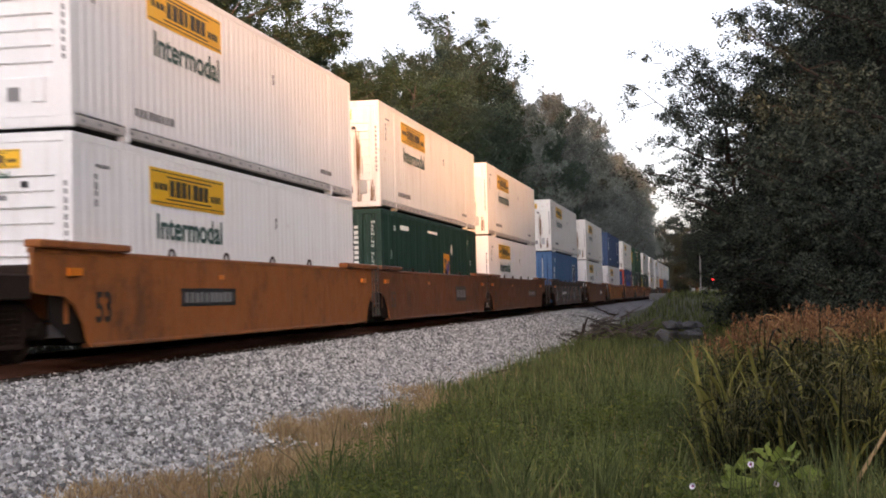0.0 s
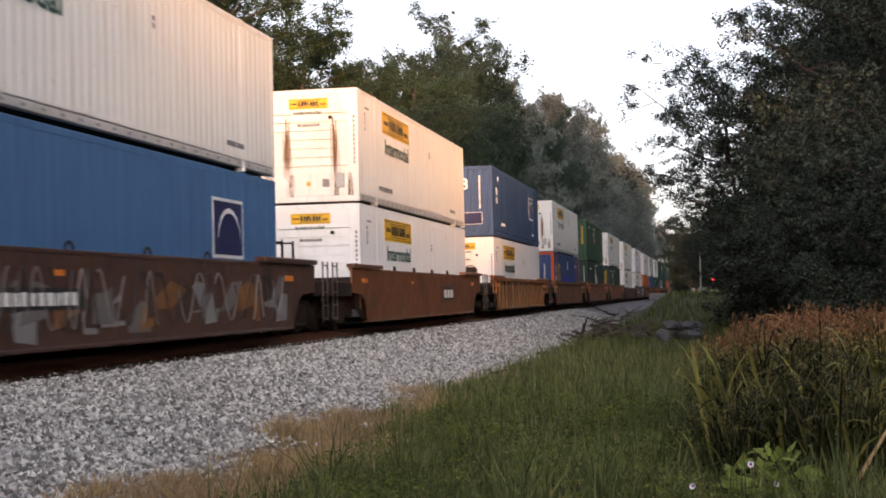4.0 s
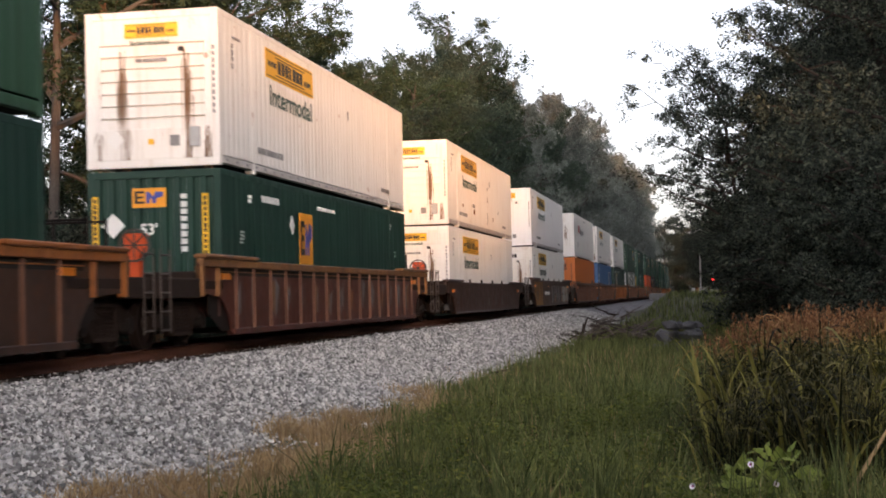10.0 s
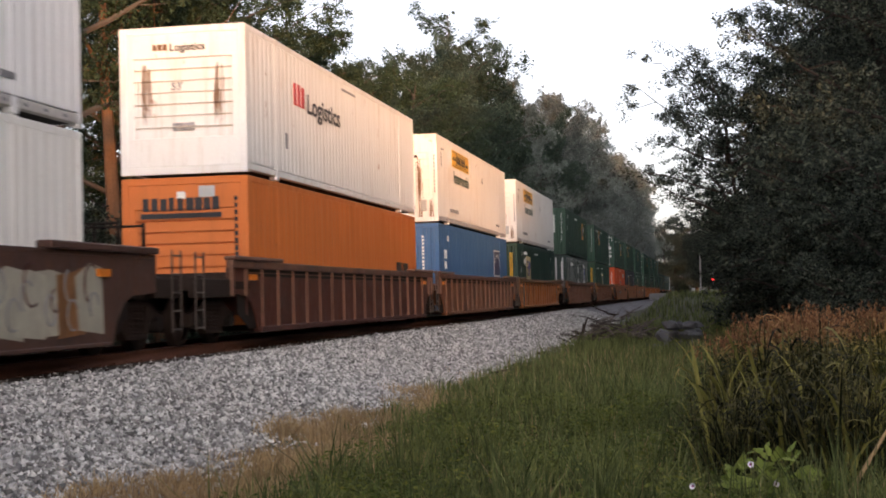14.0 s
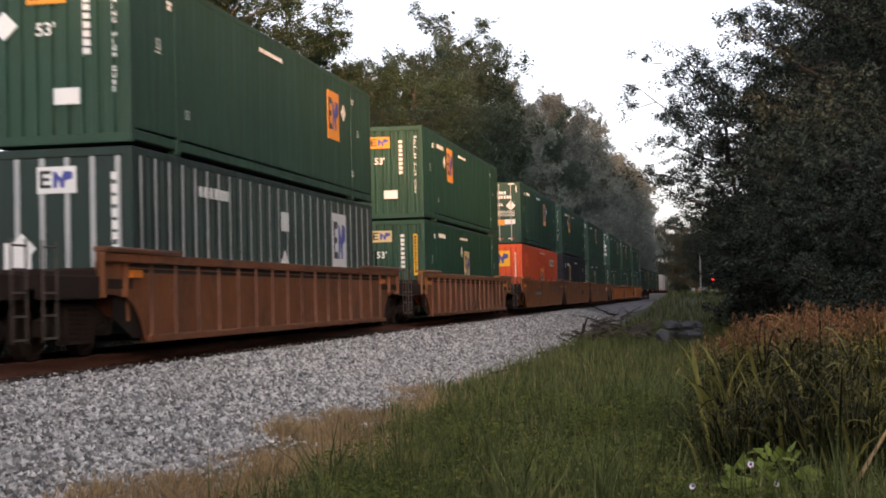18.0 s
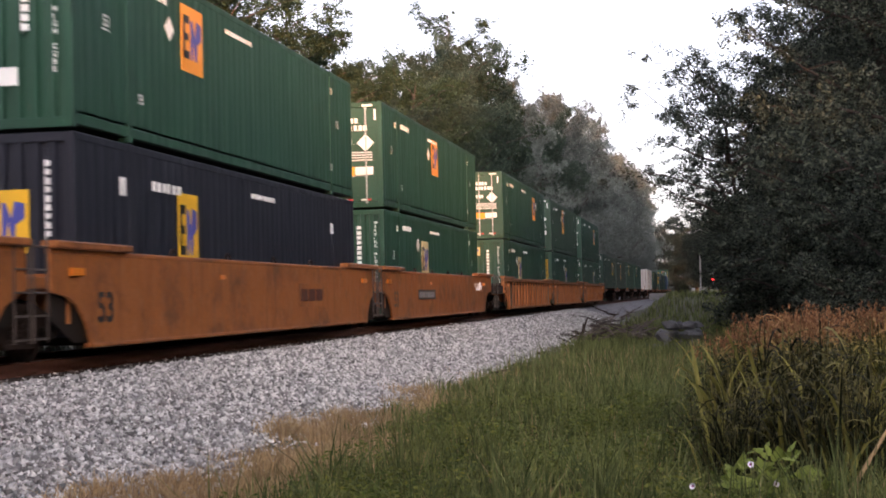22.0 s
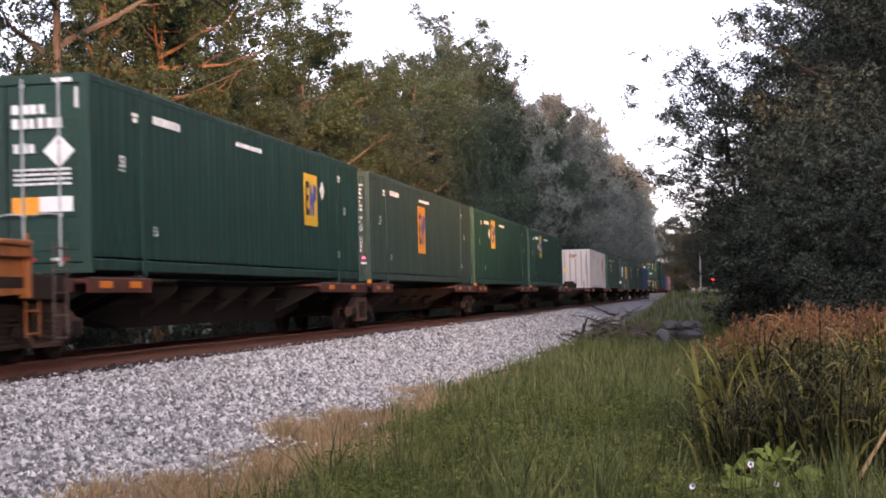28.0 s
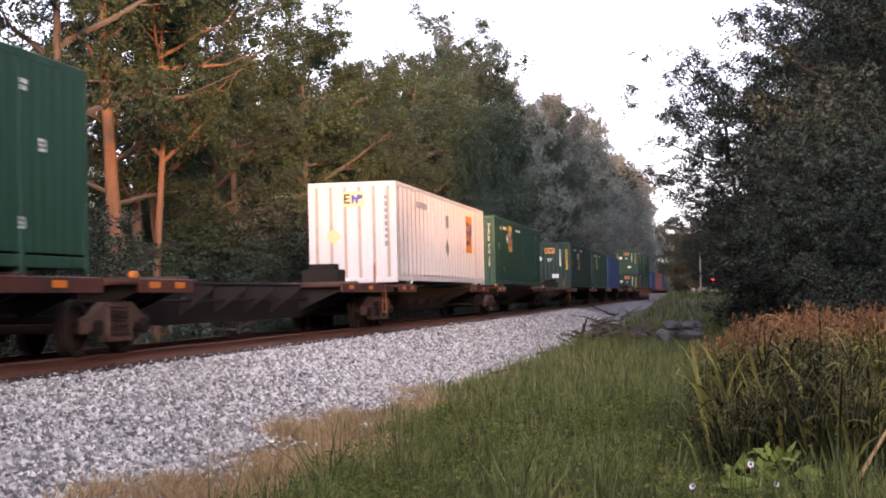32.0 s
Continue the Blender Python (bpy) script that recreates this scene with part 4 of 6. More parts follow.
def rock(x, y, size, seed, lift=0.0):
    bm = bmesh.new()
    r = random.Random(seed)
    for k in range(16):
        d = Vector((r.gauss(0, 1), r.gauss(0, 1), r.gauss(0, 1))).normalized() * r.uniform(0.75, 1.1)
        bm.verts.new((d.x, d.y, d.z * 0.72))
    bmesh.ops.convex_hull(bm, input=bm.verts)
    for v in [v for v in bm.verts if not v.link_faces]:
        bm.verts.remove(v)
    me = bpy.data.meshes.new("rock")
    bm.to_mesh(me)
    bm.free()
    me.materials.append(ROCK)
    ob = new("rock", me)
    ob.matrix_basis = Matrix.LocRotScale((x, y, float(ground_z(x, y)) + size * 0.35 + lift), Euler((0, 0, seed)), (size * 1.2, size, size))
    return tagged(ob, "weathered grey rock beside the brush pile", "rock", "rocks by the brush pile")


for k in range(14):
    rock(-1.85 + 0.14 * k, rr.uniform(44.5, 48.5), rr.uniform(0.20, 0.34), k)
for k in range(9):
    rock(-1.55 + 0.15 * k, rr.uniform(46.5, 48.5), rr.uniform(0.22, 0.36), 20 + k, 0.34)
for k in range(5):
    rock(-1.25 + 0.2 * k, rr.uniform(47, 48), rr.uniform(0.20, 0.32), 40 + k, 0.68)
for x_, y_, h_ in ((3.7, 30, 3.6), (4.7, 33.5, 5.0), (5.3, 39, 6.0), (4.3, 37, 4.0)):
    tree("bushd", x_, y_, h_, x_ * 7, 0.8, name="shrub")
for k, (x, y) in enumerate(((-4.75, 31.5), (-4.9, 36), (-5.0, 42), (-4.4, 26))):
    o = new("fallen_stick", Shape().tube(wobble((x, y, float(ground_z(x, y)) + 0.10), (x + 0.45, y + 0.5, float(ground_z(x, y)) + 0.16), 4, 0.05, rr), [0.035, 0.03, 0.028, 0.02, 0.01], 6).mesh("fallen_stick", BARK))
    tagged(o, "dark fallen stick on the edge of the gravel", "stick")

# ---- the far road crossing ----
road = new("road", Shape().box(-7.5, 30, 186, 192, -0.2, 0.62, 0.05).mesh("road", ASPHALT))
tagged(road, "pale asphalt road at the far crossing", "road", kind="structure")
mast = empty("crossing_signal")
part("mast", Shape().tube([(0.58, 184, -0.3), (0.58, 184, 4.2)], 0.06, 8), POLE_GREY, mast)
part("crossarm", Shape().box(0.35, 0.8, 183.95, 184.02, 2.45, 2.53), POLE_GREY, mast)
hood = part("lamp_hood", Shape().tube([(0.58, 183.95, 2.2), (0.58, 183.75, 2.2)], 0.2, 14), BLACK_FILM, mast)
part("lamp", Shape().tube([(0.58, 183.74, 2.2), (0.58, 183.70, 2.2)], 0.14, 14), SIGNAL_RED, hood)
tagged(mast, "railway crossing signal with red lamps on a mast", "crossing signal")
pole = new("utility_pole", Shape().tube([(-1.03, 190, -0.2), (-1.0, 190, 5.4)], [0.13, 0.1], 10).mesh("utility_pole", POLE_GREY))
tagged(pole, "pale slim pole beside the far road", "pole")


# ---- the train ----
def wave(y0, y1, pitch, depth, land):
    """A row of ribs: (y, inset) points with flat outer lands and shallow grooves."""
    n = max(1, round((y1 - y0) / pitch))
    p, slope = (y1 - y0) / n, min(0.03, (y1 - y0) / n * 0.2)
    pts = [(y0, 0.0)]
    for i in range(n):
        a = y0 + i * p
        pts += [(a + p * land, 0.0), (a + p * land + slope, depth), (a + p - slope, depth), (a + p, 0.0)]
    return pts


def side_sheet(pts, x, sign, z0, z1, thick=0.05):
    s = Shape()
    n = len(pts)
    vs = [(sign * (x - d), y, z) for z in (z0, z1) for y, d in pts] + [(sign * (x - thick), y, z) for z in (z0, z1) for y in (pts[0][0], pts[-1][0])]
    fs = [(i, i + 1, n + i + 1, n + i) for i in range(n - 1)] + [(2 * n + 1, 2 * n, 2 * n + 2, 2 * n + 3)]
    if sign < 0:
        fs = [f[::-1] for f in fs]
    return s.add(vs, fs)


def front_sheet(pts, y, z0, z1):
    n = len(pts)
    vs = [(x, y + d, z) for z in (z0, z1) for x, d in pts]
    return Shape().add(vs, [(i, i + 1, n + i + 1, n + i) for i in range(n - 1)])


def louvre_sheet(x0, x1, y, z0, z1, n):
    """A front wall of n lapped horizontal panels, each leaning out over the next."""
    vs, fs, h = [], [], (z1 - z0) / n
    for i in range(n):
        for z, d in ((z0 + i * h, 0.0), (z0 + (i + 0.84) * h, 0.006), (z0 + (i + 0.86) * h, 0.075), (z0 + (i + 1) * h, 0.075)):
            vs += [(x0, y + d, z), (x1, y + d, z)]
    for i in range(len(vs) // 2 - 1):
        fs.append((2 * i, 2 * i + 1, 2 * i + 3, 2 * i + 2))
    return Shape().add(vs, fs)


def container(body, side, front, posts=None, castings=None, rail=None):
    """A 53-foot container; y runs back from its front, z up from its underside."""
    c = empty("shipping_container")
    posts, castings = posts or body, castings or body
    pitch, depth, land = {"fine": (0.29, 0.012, 0.72), "wide": (0.32, 0.0065, 0.62), "deep": (0.30, 0.035, 0.45)}[side]
    for sign in (1, -1):
        part("side_wall", side_sheet(wave(0.12, LONG - 0.12, pitch, depth, land), HALF - 0.006, sign, 0.21 if side == "fine" else 0.25, HIGH - 0.1), body, c)
        part("top_rail", Shape().box(*sorted((sign * HALF, sign * (HALF - 0.07))), 0.1, LONG - 0.1, HIGH - 0.12, HIGH), body, c)
        inset, rz = (0.004, 0.19) if side == "fine" else (0.012, 0.215)
        part("bottom_rail", Shape().box(*sorted((sign * (HALF - inset), sign * (HALF - 0.14))), 0.1, LONG - 0.1, 0.05, rz), rail or body, c)
        for y in (0.0, LONG - 0.14):
            part("corner_post", Shape().box(*sorted((sign * HALF, sign * (HALF - 0.15))), y, y + 0.14, 0.0, HIGH), posts, c)
        for y in (1.93, LONG - 2.09):
            part("stacking_post", Shape().box(*sorted((sign * (HALF + 0.004), sign * (HALF - 0.06))), y, y + 0.15, -0.02, HIGH + 0.004), posts, c)
            if sign < 0:
                continue
            part("corner_casting", Shape().box(*sorted((sign * (HALF + 0.008), sign * (HALF - 0.16))), y - 0.01, y + 0.17, -0.03, 0.10), castings, c)
            part("corner_casting", Shape().box(*sorted((sign * (HALF + 0.008), sign * (HALF - 0.16))), y - 0.01, y + 0.17, HIGH - 0.11, HIGH + 0.012), castings, c)
    part("roof", Shape().box(-HALF + 0.05, HALF - 0.05, 0.05, LONG - 0.05, HIGH - 0.06, HIGH - 0.01), body, c)
    part("underframe", Shape().box(-HALF + 0.1, HALF - 0.1, 0.1, LONG - 0.1, 0.05, 0.14), UNDER, c)
    part("rear_wall", Shape().box(-HALF + 0.14, HALF - 0.14, LONG - 0.08, LONG - 0.02, 0.05, HIGH - 0.05), body, c)
    part("header", Shape().box(-HALF + 0.14, HALF - 0.14, 0.0, 0.09, HIGH - 0.14, HIGH), posts, c)
    part("sill", Shape().box(-HALF + 0.14, HALF - 0.14, 0.0, 0.09, 0.0, 0.15), posts, c)
    a = HALF - 0.145
    if front == "louvre":
        part("front_frame", Shape().box(-a, a, 0.012, 0.06, 0.15, 0.72).box(-a, a, 0.012, 0.06, 2.28, HIGH - 0.14)
             .box(-a, -a + 0.14, 0.01, 0.06, 0.7, 2.3).box(a - 0.14, a, 0.01, 0.06, 0.7, 2.3), body, c)
        part("front_wall", louvre_sheet(-a + 0.12, a - 0.12, 0.022, 0.70, 2.30, 7), body, c)
    elif front == "corr":
        part("front_wall", front_sheet(wave(-a, a, 0.26, 0.06, 0.42), 0.010, 0.14, HIGH - 0.13), body, c)
    elif front == "posts":
        part("front_wall", Shape().box(-a, a, 0.03, 0.07, 0.14, HIGH - 0.13), body, c)
        for i in range(6):
            x = -a + 0.06 + i * (2 * a - 0.2) / 5
            part("front_stiffener", Shape().box(x, x + 0.09, 0.004, 0.035, 0.15, HIGH - 0.14), TAN_POST if body is PALE_GREY else GREY_STEEL, c)
    else:
        for sgn in (-1, 1):
            x0, x1 = sorted((sgn * 0.012, sgn * a))
            door = part("door", Shape().box(x0, x1, 0.03, 0.07, 0.16, HIGH - 0.145), body, c)
            for k in range(5):
                z = 0.34 + k * 0.47
                part("pressing", Shape().box(x0 + 0.06, x1 - 0.06, 0.012, 0.034, z, z + 0.26, 0.02), body, door)
            for f in (0.22, 0.72):
                x = x0 + (x1 - x0) * f
                rod = part("lock_rod", Shape().tube([(x, -0.012, 0.10), (x, -0.012, HIGH - 0.06)], 0.019, 8), GREY_STEEL, door)
                for z in (0.16, 0.85, 1.9, HIGH - 0.16):
                    part("rod_keeper", Shape().box(x - 0.035, x + 0.035, -0.03, 0.02, z - 0.03, z + 0.03), GREY_STEEL, rod)
                part("handle", Shape().tube([(x, -0.03, 0.86), (x - 0.22, -0.035, 0.88), (x - 0.42, -0.03, 0.85)], 0.013, 6), GREY_STEEL, rod)
            for k in (0.25, 0.7):
                x = x0 + (x1 - x0) * k
                part("reflective_strip", Shape().box(x - 0.14, x, 0.004, 0.028, 0.19, 0.235), WHITE_SIGN, door)
                part("reflective_strip", Shape().box(x, x + 0.14, 0.004, 0.028, 0.19, 0.235), RED_FILM, door)
            x = x0 if sgn < 0 else x1
            part("corner_mark", Shape().box(*sorted((x - sgn * 0.03, x - sgn * 0.08)), 0.004, 0.028, HIGH - 0.5, HIGH - 0.2), WHITE_SIGN, door)
            part("corner_mark", Shape().box(*sorted((x - sgn * 0.12, x - sgn * 0.42)), -0.006, 0.004, HIGH - 0.12, HIGH - 0.06), WHITE_SIGN, c)
    if side == "deep":
        for i in range(26):
            y = 0.35 + i * 0.61
            part("side_stiffener", Shape().box(HALF - 0.02, HALF + 0.002, y, y + 0.06, 0.16, HIGH - 0.12), TAN_POST if body is PALE_GREY else GREY_STEEL, c)
    return c


SKIN = HALF + 0.003


def side_panel(c, y0, y1, z0, z1, mat, name="sign_panel", lift=0.0, label=""):
    return part(name, Shape().box(HALF - 0.01, SKIN + lift, y0, y1, z0, z1, 0.002), mat, c, label)


def front_panel(c, x0, x1, z0, z1, mat, name="sign_panel", lift=0.0, label=""):
    return part(name, Shape().box(x0, x1, -0.004 - lift, 0.02, z0, z1, 0.002), mat, c, label)


def side_text(c, text, y, z, h, mat, lift=0.0):
    me, w = lettering(text, h)
    ob = part("lettering", me.copy(), mat, c)
    ob.data.materials.clear()
    ob.data.materials.append(mat)
    ob.location = (SKIN + 0.004 + lift, y, z)
    return ob


def front_text(c, text, x, z, h, mat, lift=0.0):
    ob = side_text(c, text, 0, z, h, mat)
    ob.location, ob.rotation_euler = (x, -0.008 - lift, z), (0, 0, -math.pi / 2)
    return ob


def bars(w, h, n, seed, upright=False):
    """Small blocks that stand for a line of writing: (along, up) rectangles."""
    r = random.Random(seed)
    out, step = [], (h if upright else w) / n
    for i in range(n):
        k = step * (0.55 + 0.3 * r.random())
        a = i * step
        out.append((0, w, h - a - k, h - a) if upright else (a, a + k, 0, h * (0.9 + 0.1 * r.random())))
    return out


def comb(w, h, n, seed, upright):
    """One outline for a line of writing: a strip with a notch between every two signs."""
    pts, base = [], 0.015
    for a, b, d, e in bars(w, h, n, seed, upright):
        if upright:
            pts += [(base * w, e), (w, e), (w, d), (base * w, d)]
        else:
            pts += [(a, base * h), (a, e), (b, e), (b, base * h)]
    if upright:
        return [(0, h)] + pts + [(0, 0)]
    return ([(0, 0)] + pts + [(w, base * h), (w, 0)])[::-1]


def side_bars(c, y, z, w, h, n, mat=None, seed=1, upright=False):
    line = [(y + a, z + b) for a, b in comb(w, h, n, seed, upright)]
    return part("marking", Shape().prism(line[::-1], HALF - 0.01, SKIN + 0.002), mat or WHITE_SIGN, c)


def front_bars(c, x, z, w, h, n, mat=None, seed=1, upright=False):
    s = Shape().prism([(x + a, z + b) for a, b in comb(w, h, n, seed, upright)][::-1], -0.02, 0.006)
    s.v = [(y, -xx, zz) for xx, y, zz in s.v]
    s.f = [f[::-1] for f in s.f]
    return part("marking", s, mat or WHITE_SIGN, c)


def diamond(c, face, u, z, r, mat):
    pts = [(u, z - r), (u + r, z), (u, z + r), (u - r, z)]
    if face == "side":
        s = Shape().prism(pts, HALF - 0.01, SKIN + 0.003)
    else:
        s = Shape().prism(pts, -0.02, 0.008)
        s.v = [(y, -x, zz) for x, y, zz in s.v]
        s.f = [f[::-1] for f in s.f]
    return part("placard", s, mat, c)


def block_logo(c, face, u, z, w, h, mat, ink=None):
    """A square sign: three dark bars and a slanting blue shape."""
    ink = ink or BLUE_FILM
    rects = [(0.08, 0.16, 0.2, 0.85), (0.08, 0.36, 0.2, 0.32), (0.08, 0.32, 0.47, 0.58), (0.08, 0.36, 0.73, 0.85)]
    slant = [(0.42, 0.2), (0.50, 0.2), (0.56, 0.52), (0.62, 0.2), (0.70, 0.2), (0.72, 0.45), (0.92, 0.55), (0.92, 0.78), (0.70, 0.82), (0.62, 0.55), (0.50, 0.8), (0.42, 0.8)]
    if face == "side":
        p = side_panel(c, u, u + w, z, z + h, mat)
        s = Shape()
        for a, b, d, e in rects:
            s.box(HALF, SKIN + 0.004, u + a * w, u + b * w, z + d * h, z + e * h, 0.001)
        part("logo_mark", s, BLACK_FILM, p)
        part("logo_shape", Shape().prism([(u + a * w, z + b * h) for a, b in slant], HALF, SKIN + 0.004), ink, p)
    else:
        p = front_panel(c, u, u + w, z, z + h, mat)
        s = Shape()
        for a, b, d, e in rects:
            s.box(u + a * w, u + b * w, -0.009, 0.0, z + d * h, z + e * h, 0.001)
        part("logo_mark", s, BLACK_FILM, p)
        q = Shape().prism([(u + a * w, z + b * h) for a, b in slant], 0.0, 0.009)
        q.v = [(y, -x, zz) for x, y, zz in q.v]
        q.f = [f[::-1] for f in q.f]
        part("logo_shape", q, ink, p)
    return p


def yellow_sign(c, face, u, z, w, h, n=7):
    """A yellow band with a ruled border and a row of dark blocks."""
    ink = Shape()
    rows = [(0.24, 0.78, 0.28, 0.74, n), (0.05, 0.22, 0.42, 0.6, 3), (0.80, 0.95, 0.30, 0.5, 3)]
    rect = [(0.02, 0.98, 0.90, 0.93), (0.02, 0.98, 0.07, 0.10), (0.2, 0.8, 0.78, 0.82), (0.2, 0.8, 0.17, 0.21)]
    for a, b, d, e, k in rows:
        for p, q, r0, r1 in bars(b - a, e - d, k, 5):
            rect.append((a + p, a + q, d + r0, d + r1))
    if face == "side":
        p = side_panel(c, u, u + w, z, z + h, YELLOW_SIGN, label="yellow rectangular carrier sign")
        for a, b, d, e in rect:
            ink.box(HALF, SKIN + 0.004, u + a * w, u + b * w, z + d * h, z + e * h, 0.001)
    else:
        p = front_panel(c, u, u + w, z, z + h, YELLOW_SIGN, label="yellow rectangular carrier sign")
        for a, b, d, e in rect:
            ink.box(u + a * w, u + b * w, -0.008, 0.0, z + d * h, z + e * h, 0.001)
    part("logo_mark", ink, BLACK_FILM, p)


def streaks(c, xs, z0, z1, seed):
    """Rust runs down the front: many thin trickles of uneven length."""
    r = random.Random(seed)
    for x in xs:
        s = Shape()
        for k in range(34):
            u, w = x + r.gauss(0, 0.05), r.uniform(0.003, 0.010)
            top, low_ = z1 - r.random() * 0.9, z0 + r.random() * 0.5
            s.add([(u - w, 0.0095 - k * 0.0001, top), (u + w, 0.0095 - k * 0.0001, top - 0.02), (u + w * 0.3, 0.0095 - k * 0.0001, low_), (u - w * 0.2, 0.0095 - k * 0.0001, low_)], [(0, 3, 2, 1)])
        part("rust_run", s, RUST_STAIN, c)["kind"] = "stuff"


def white_box(rusty=False, second=False):
    """White 53-foot box with a yellow sign over a dark word on its side."""
    c = container(WHITE_RUSTY if rusty else WHITE, "fine", "louvre", rail=RAIL_GREY)
    yellow_sign(c, "side", 2.86, 2.04, 3.55, 0.60)
    w = lettering("Intermodal", 0.40)[1]
    t = side_text(c, "Intermodal", 3.12, 1.50, 0.40, DARK_GREEN_FILM)
    t.scale = (1, 3.15 / w, 1)
    if second:
        front_panel(c, -0.85, 0.85, 2.30, 2.62, WHITE_SIGN)
        front_bars(c, -0.55, 2.36, 1.1, 0.2, 7, BLACK_FILM, 3)
    else:
        yellow_sign(c, "front", -0.52, 2.40, 1.04, 0.27)
        t = front_text(c, "Intermodal", -0.40, 2.27, 0.09, DARK_GREEN_FILM)
        t.scale = (1, 1.35, 1)
    front_bars(c, -0.3, 1.95, 0.6, 0.07, 9, GREY_FILM, 2)
    slots = Shape()
    for i in range(27):
        slots.box(HALF - 0.02, HALF + 0.001, 0.35 + i * 0.585, 0.47 + i * 0.585, 0.095, 0.14, 0.002)
    part("lashing_track", slots, GREY_FILM, c)["kind"] = "stuff"
    front_panel(c, 0.52, 0.62, 2.12, 2.21, BLACK_FILM, "vent_cap")
    front_panel(c, -0.08, 0.02, 0.42, 0.52, YELLOW_SIGN, "label_plate")
    front_panel(c, 0.34, 0.52, 0.38, 0.58, GREY_FILM, "label_plate")
    part("document_box", Shape().box(0.72, 0.92, -0.03, 0.02, 0.35, 0.72, 0.02), GREY_STEEL if rusty else WHITE, c)
    diamond(c, "front", -0.72, 0.52, 0.17, WHITE_SIGN)
    front_bars(c, 1.17, 0.9, 0.05, 1.3, 11, GREY_FILM, 7, True)
    side_bars(c, 0.75, 1.85, 0.09, 0.5, 4, GREY_FILM, 8, True)
    side_bars(c, 9.6, 1.9, 0.10, 0.24, 2, GREY_FILM, 9, True)
    side_bars(c, 2.3, 0.42, 1.7, 0.13, 9, GREY_FILM, 4)
    side_bars(c, 13.2, 0.40, 1.0, 0.10, 7, GREY_FILM, 5)
    side_bars(c, 0.8, 2.45, 0.5, 0.05, 6, GREY_FILM, 6)
    if rusty:
        streaks(c, (-0.58, 0.68), 0.5, 2.2, 3)
        streaks(c, (-1.05, 1.05, -0.5, 0.7), 0.16, 0.75, 9)
    return tagged(c, "rust-streaked white corrugated container with yellow side sign" if rusty else "clean white corrugated container with yellow side sign", "container")


def scuffed_box():
    """The white box with scraped, rusting patches on its side."""
    c = white_box(True)
    for k, (y, z, w, h) in enumerate(((5.3, 0.85, 0.55, 0.14), (5.5, 0.6, 0.3, 0.2), (8.9, 0.35, 0.07, 0.5), (9.0, 1.25, 0.05, 0.22), (9.05, 1.75, 0.06, 0.12), (10.4, 0.55, 0.12, 0.16), (11.9, 0.9, 0.10, 0.18), (3.0, 0.75, 0.2, 0.12))):
        side_bars(c, y, z, w, h, 5, RUST_STAIN if k % 2 else GREY_FILM, 30 + k)
    return tagged(c, "scraped white container with rust patches and yellow sign", "container")


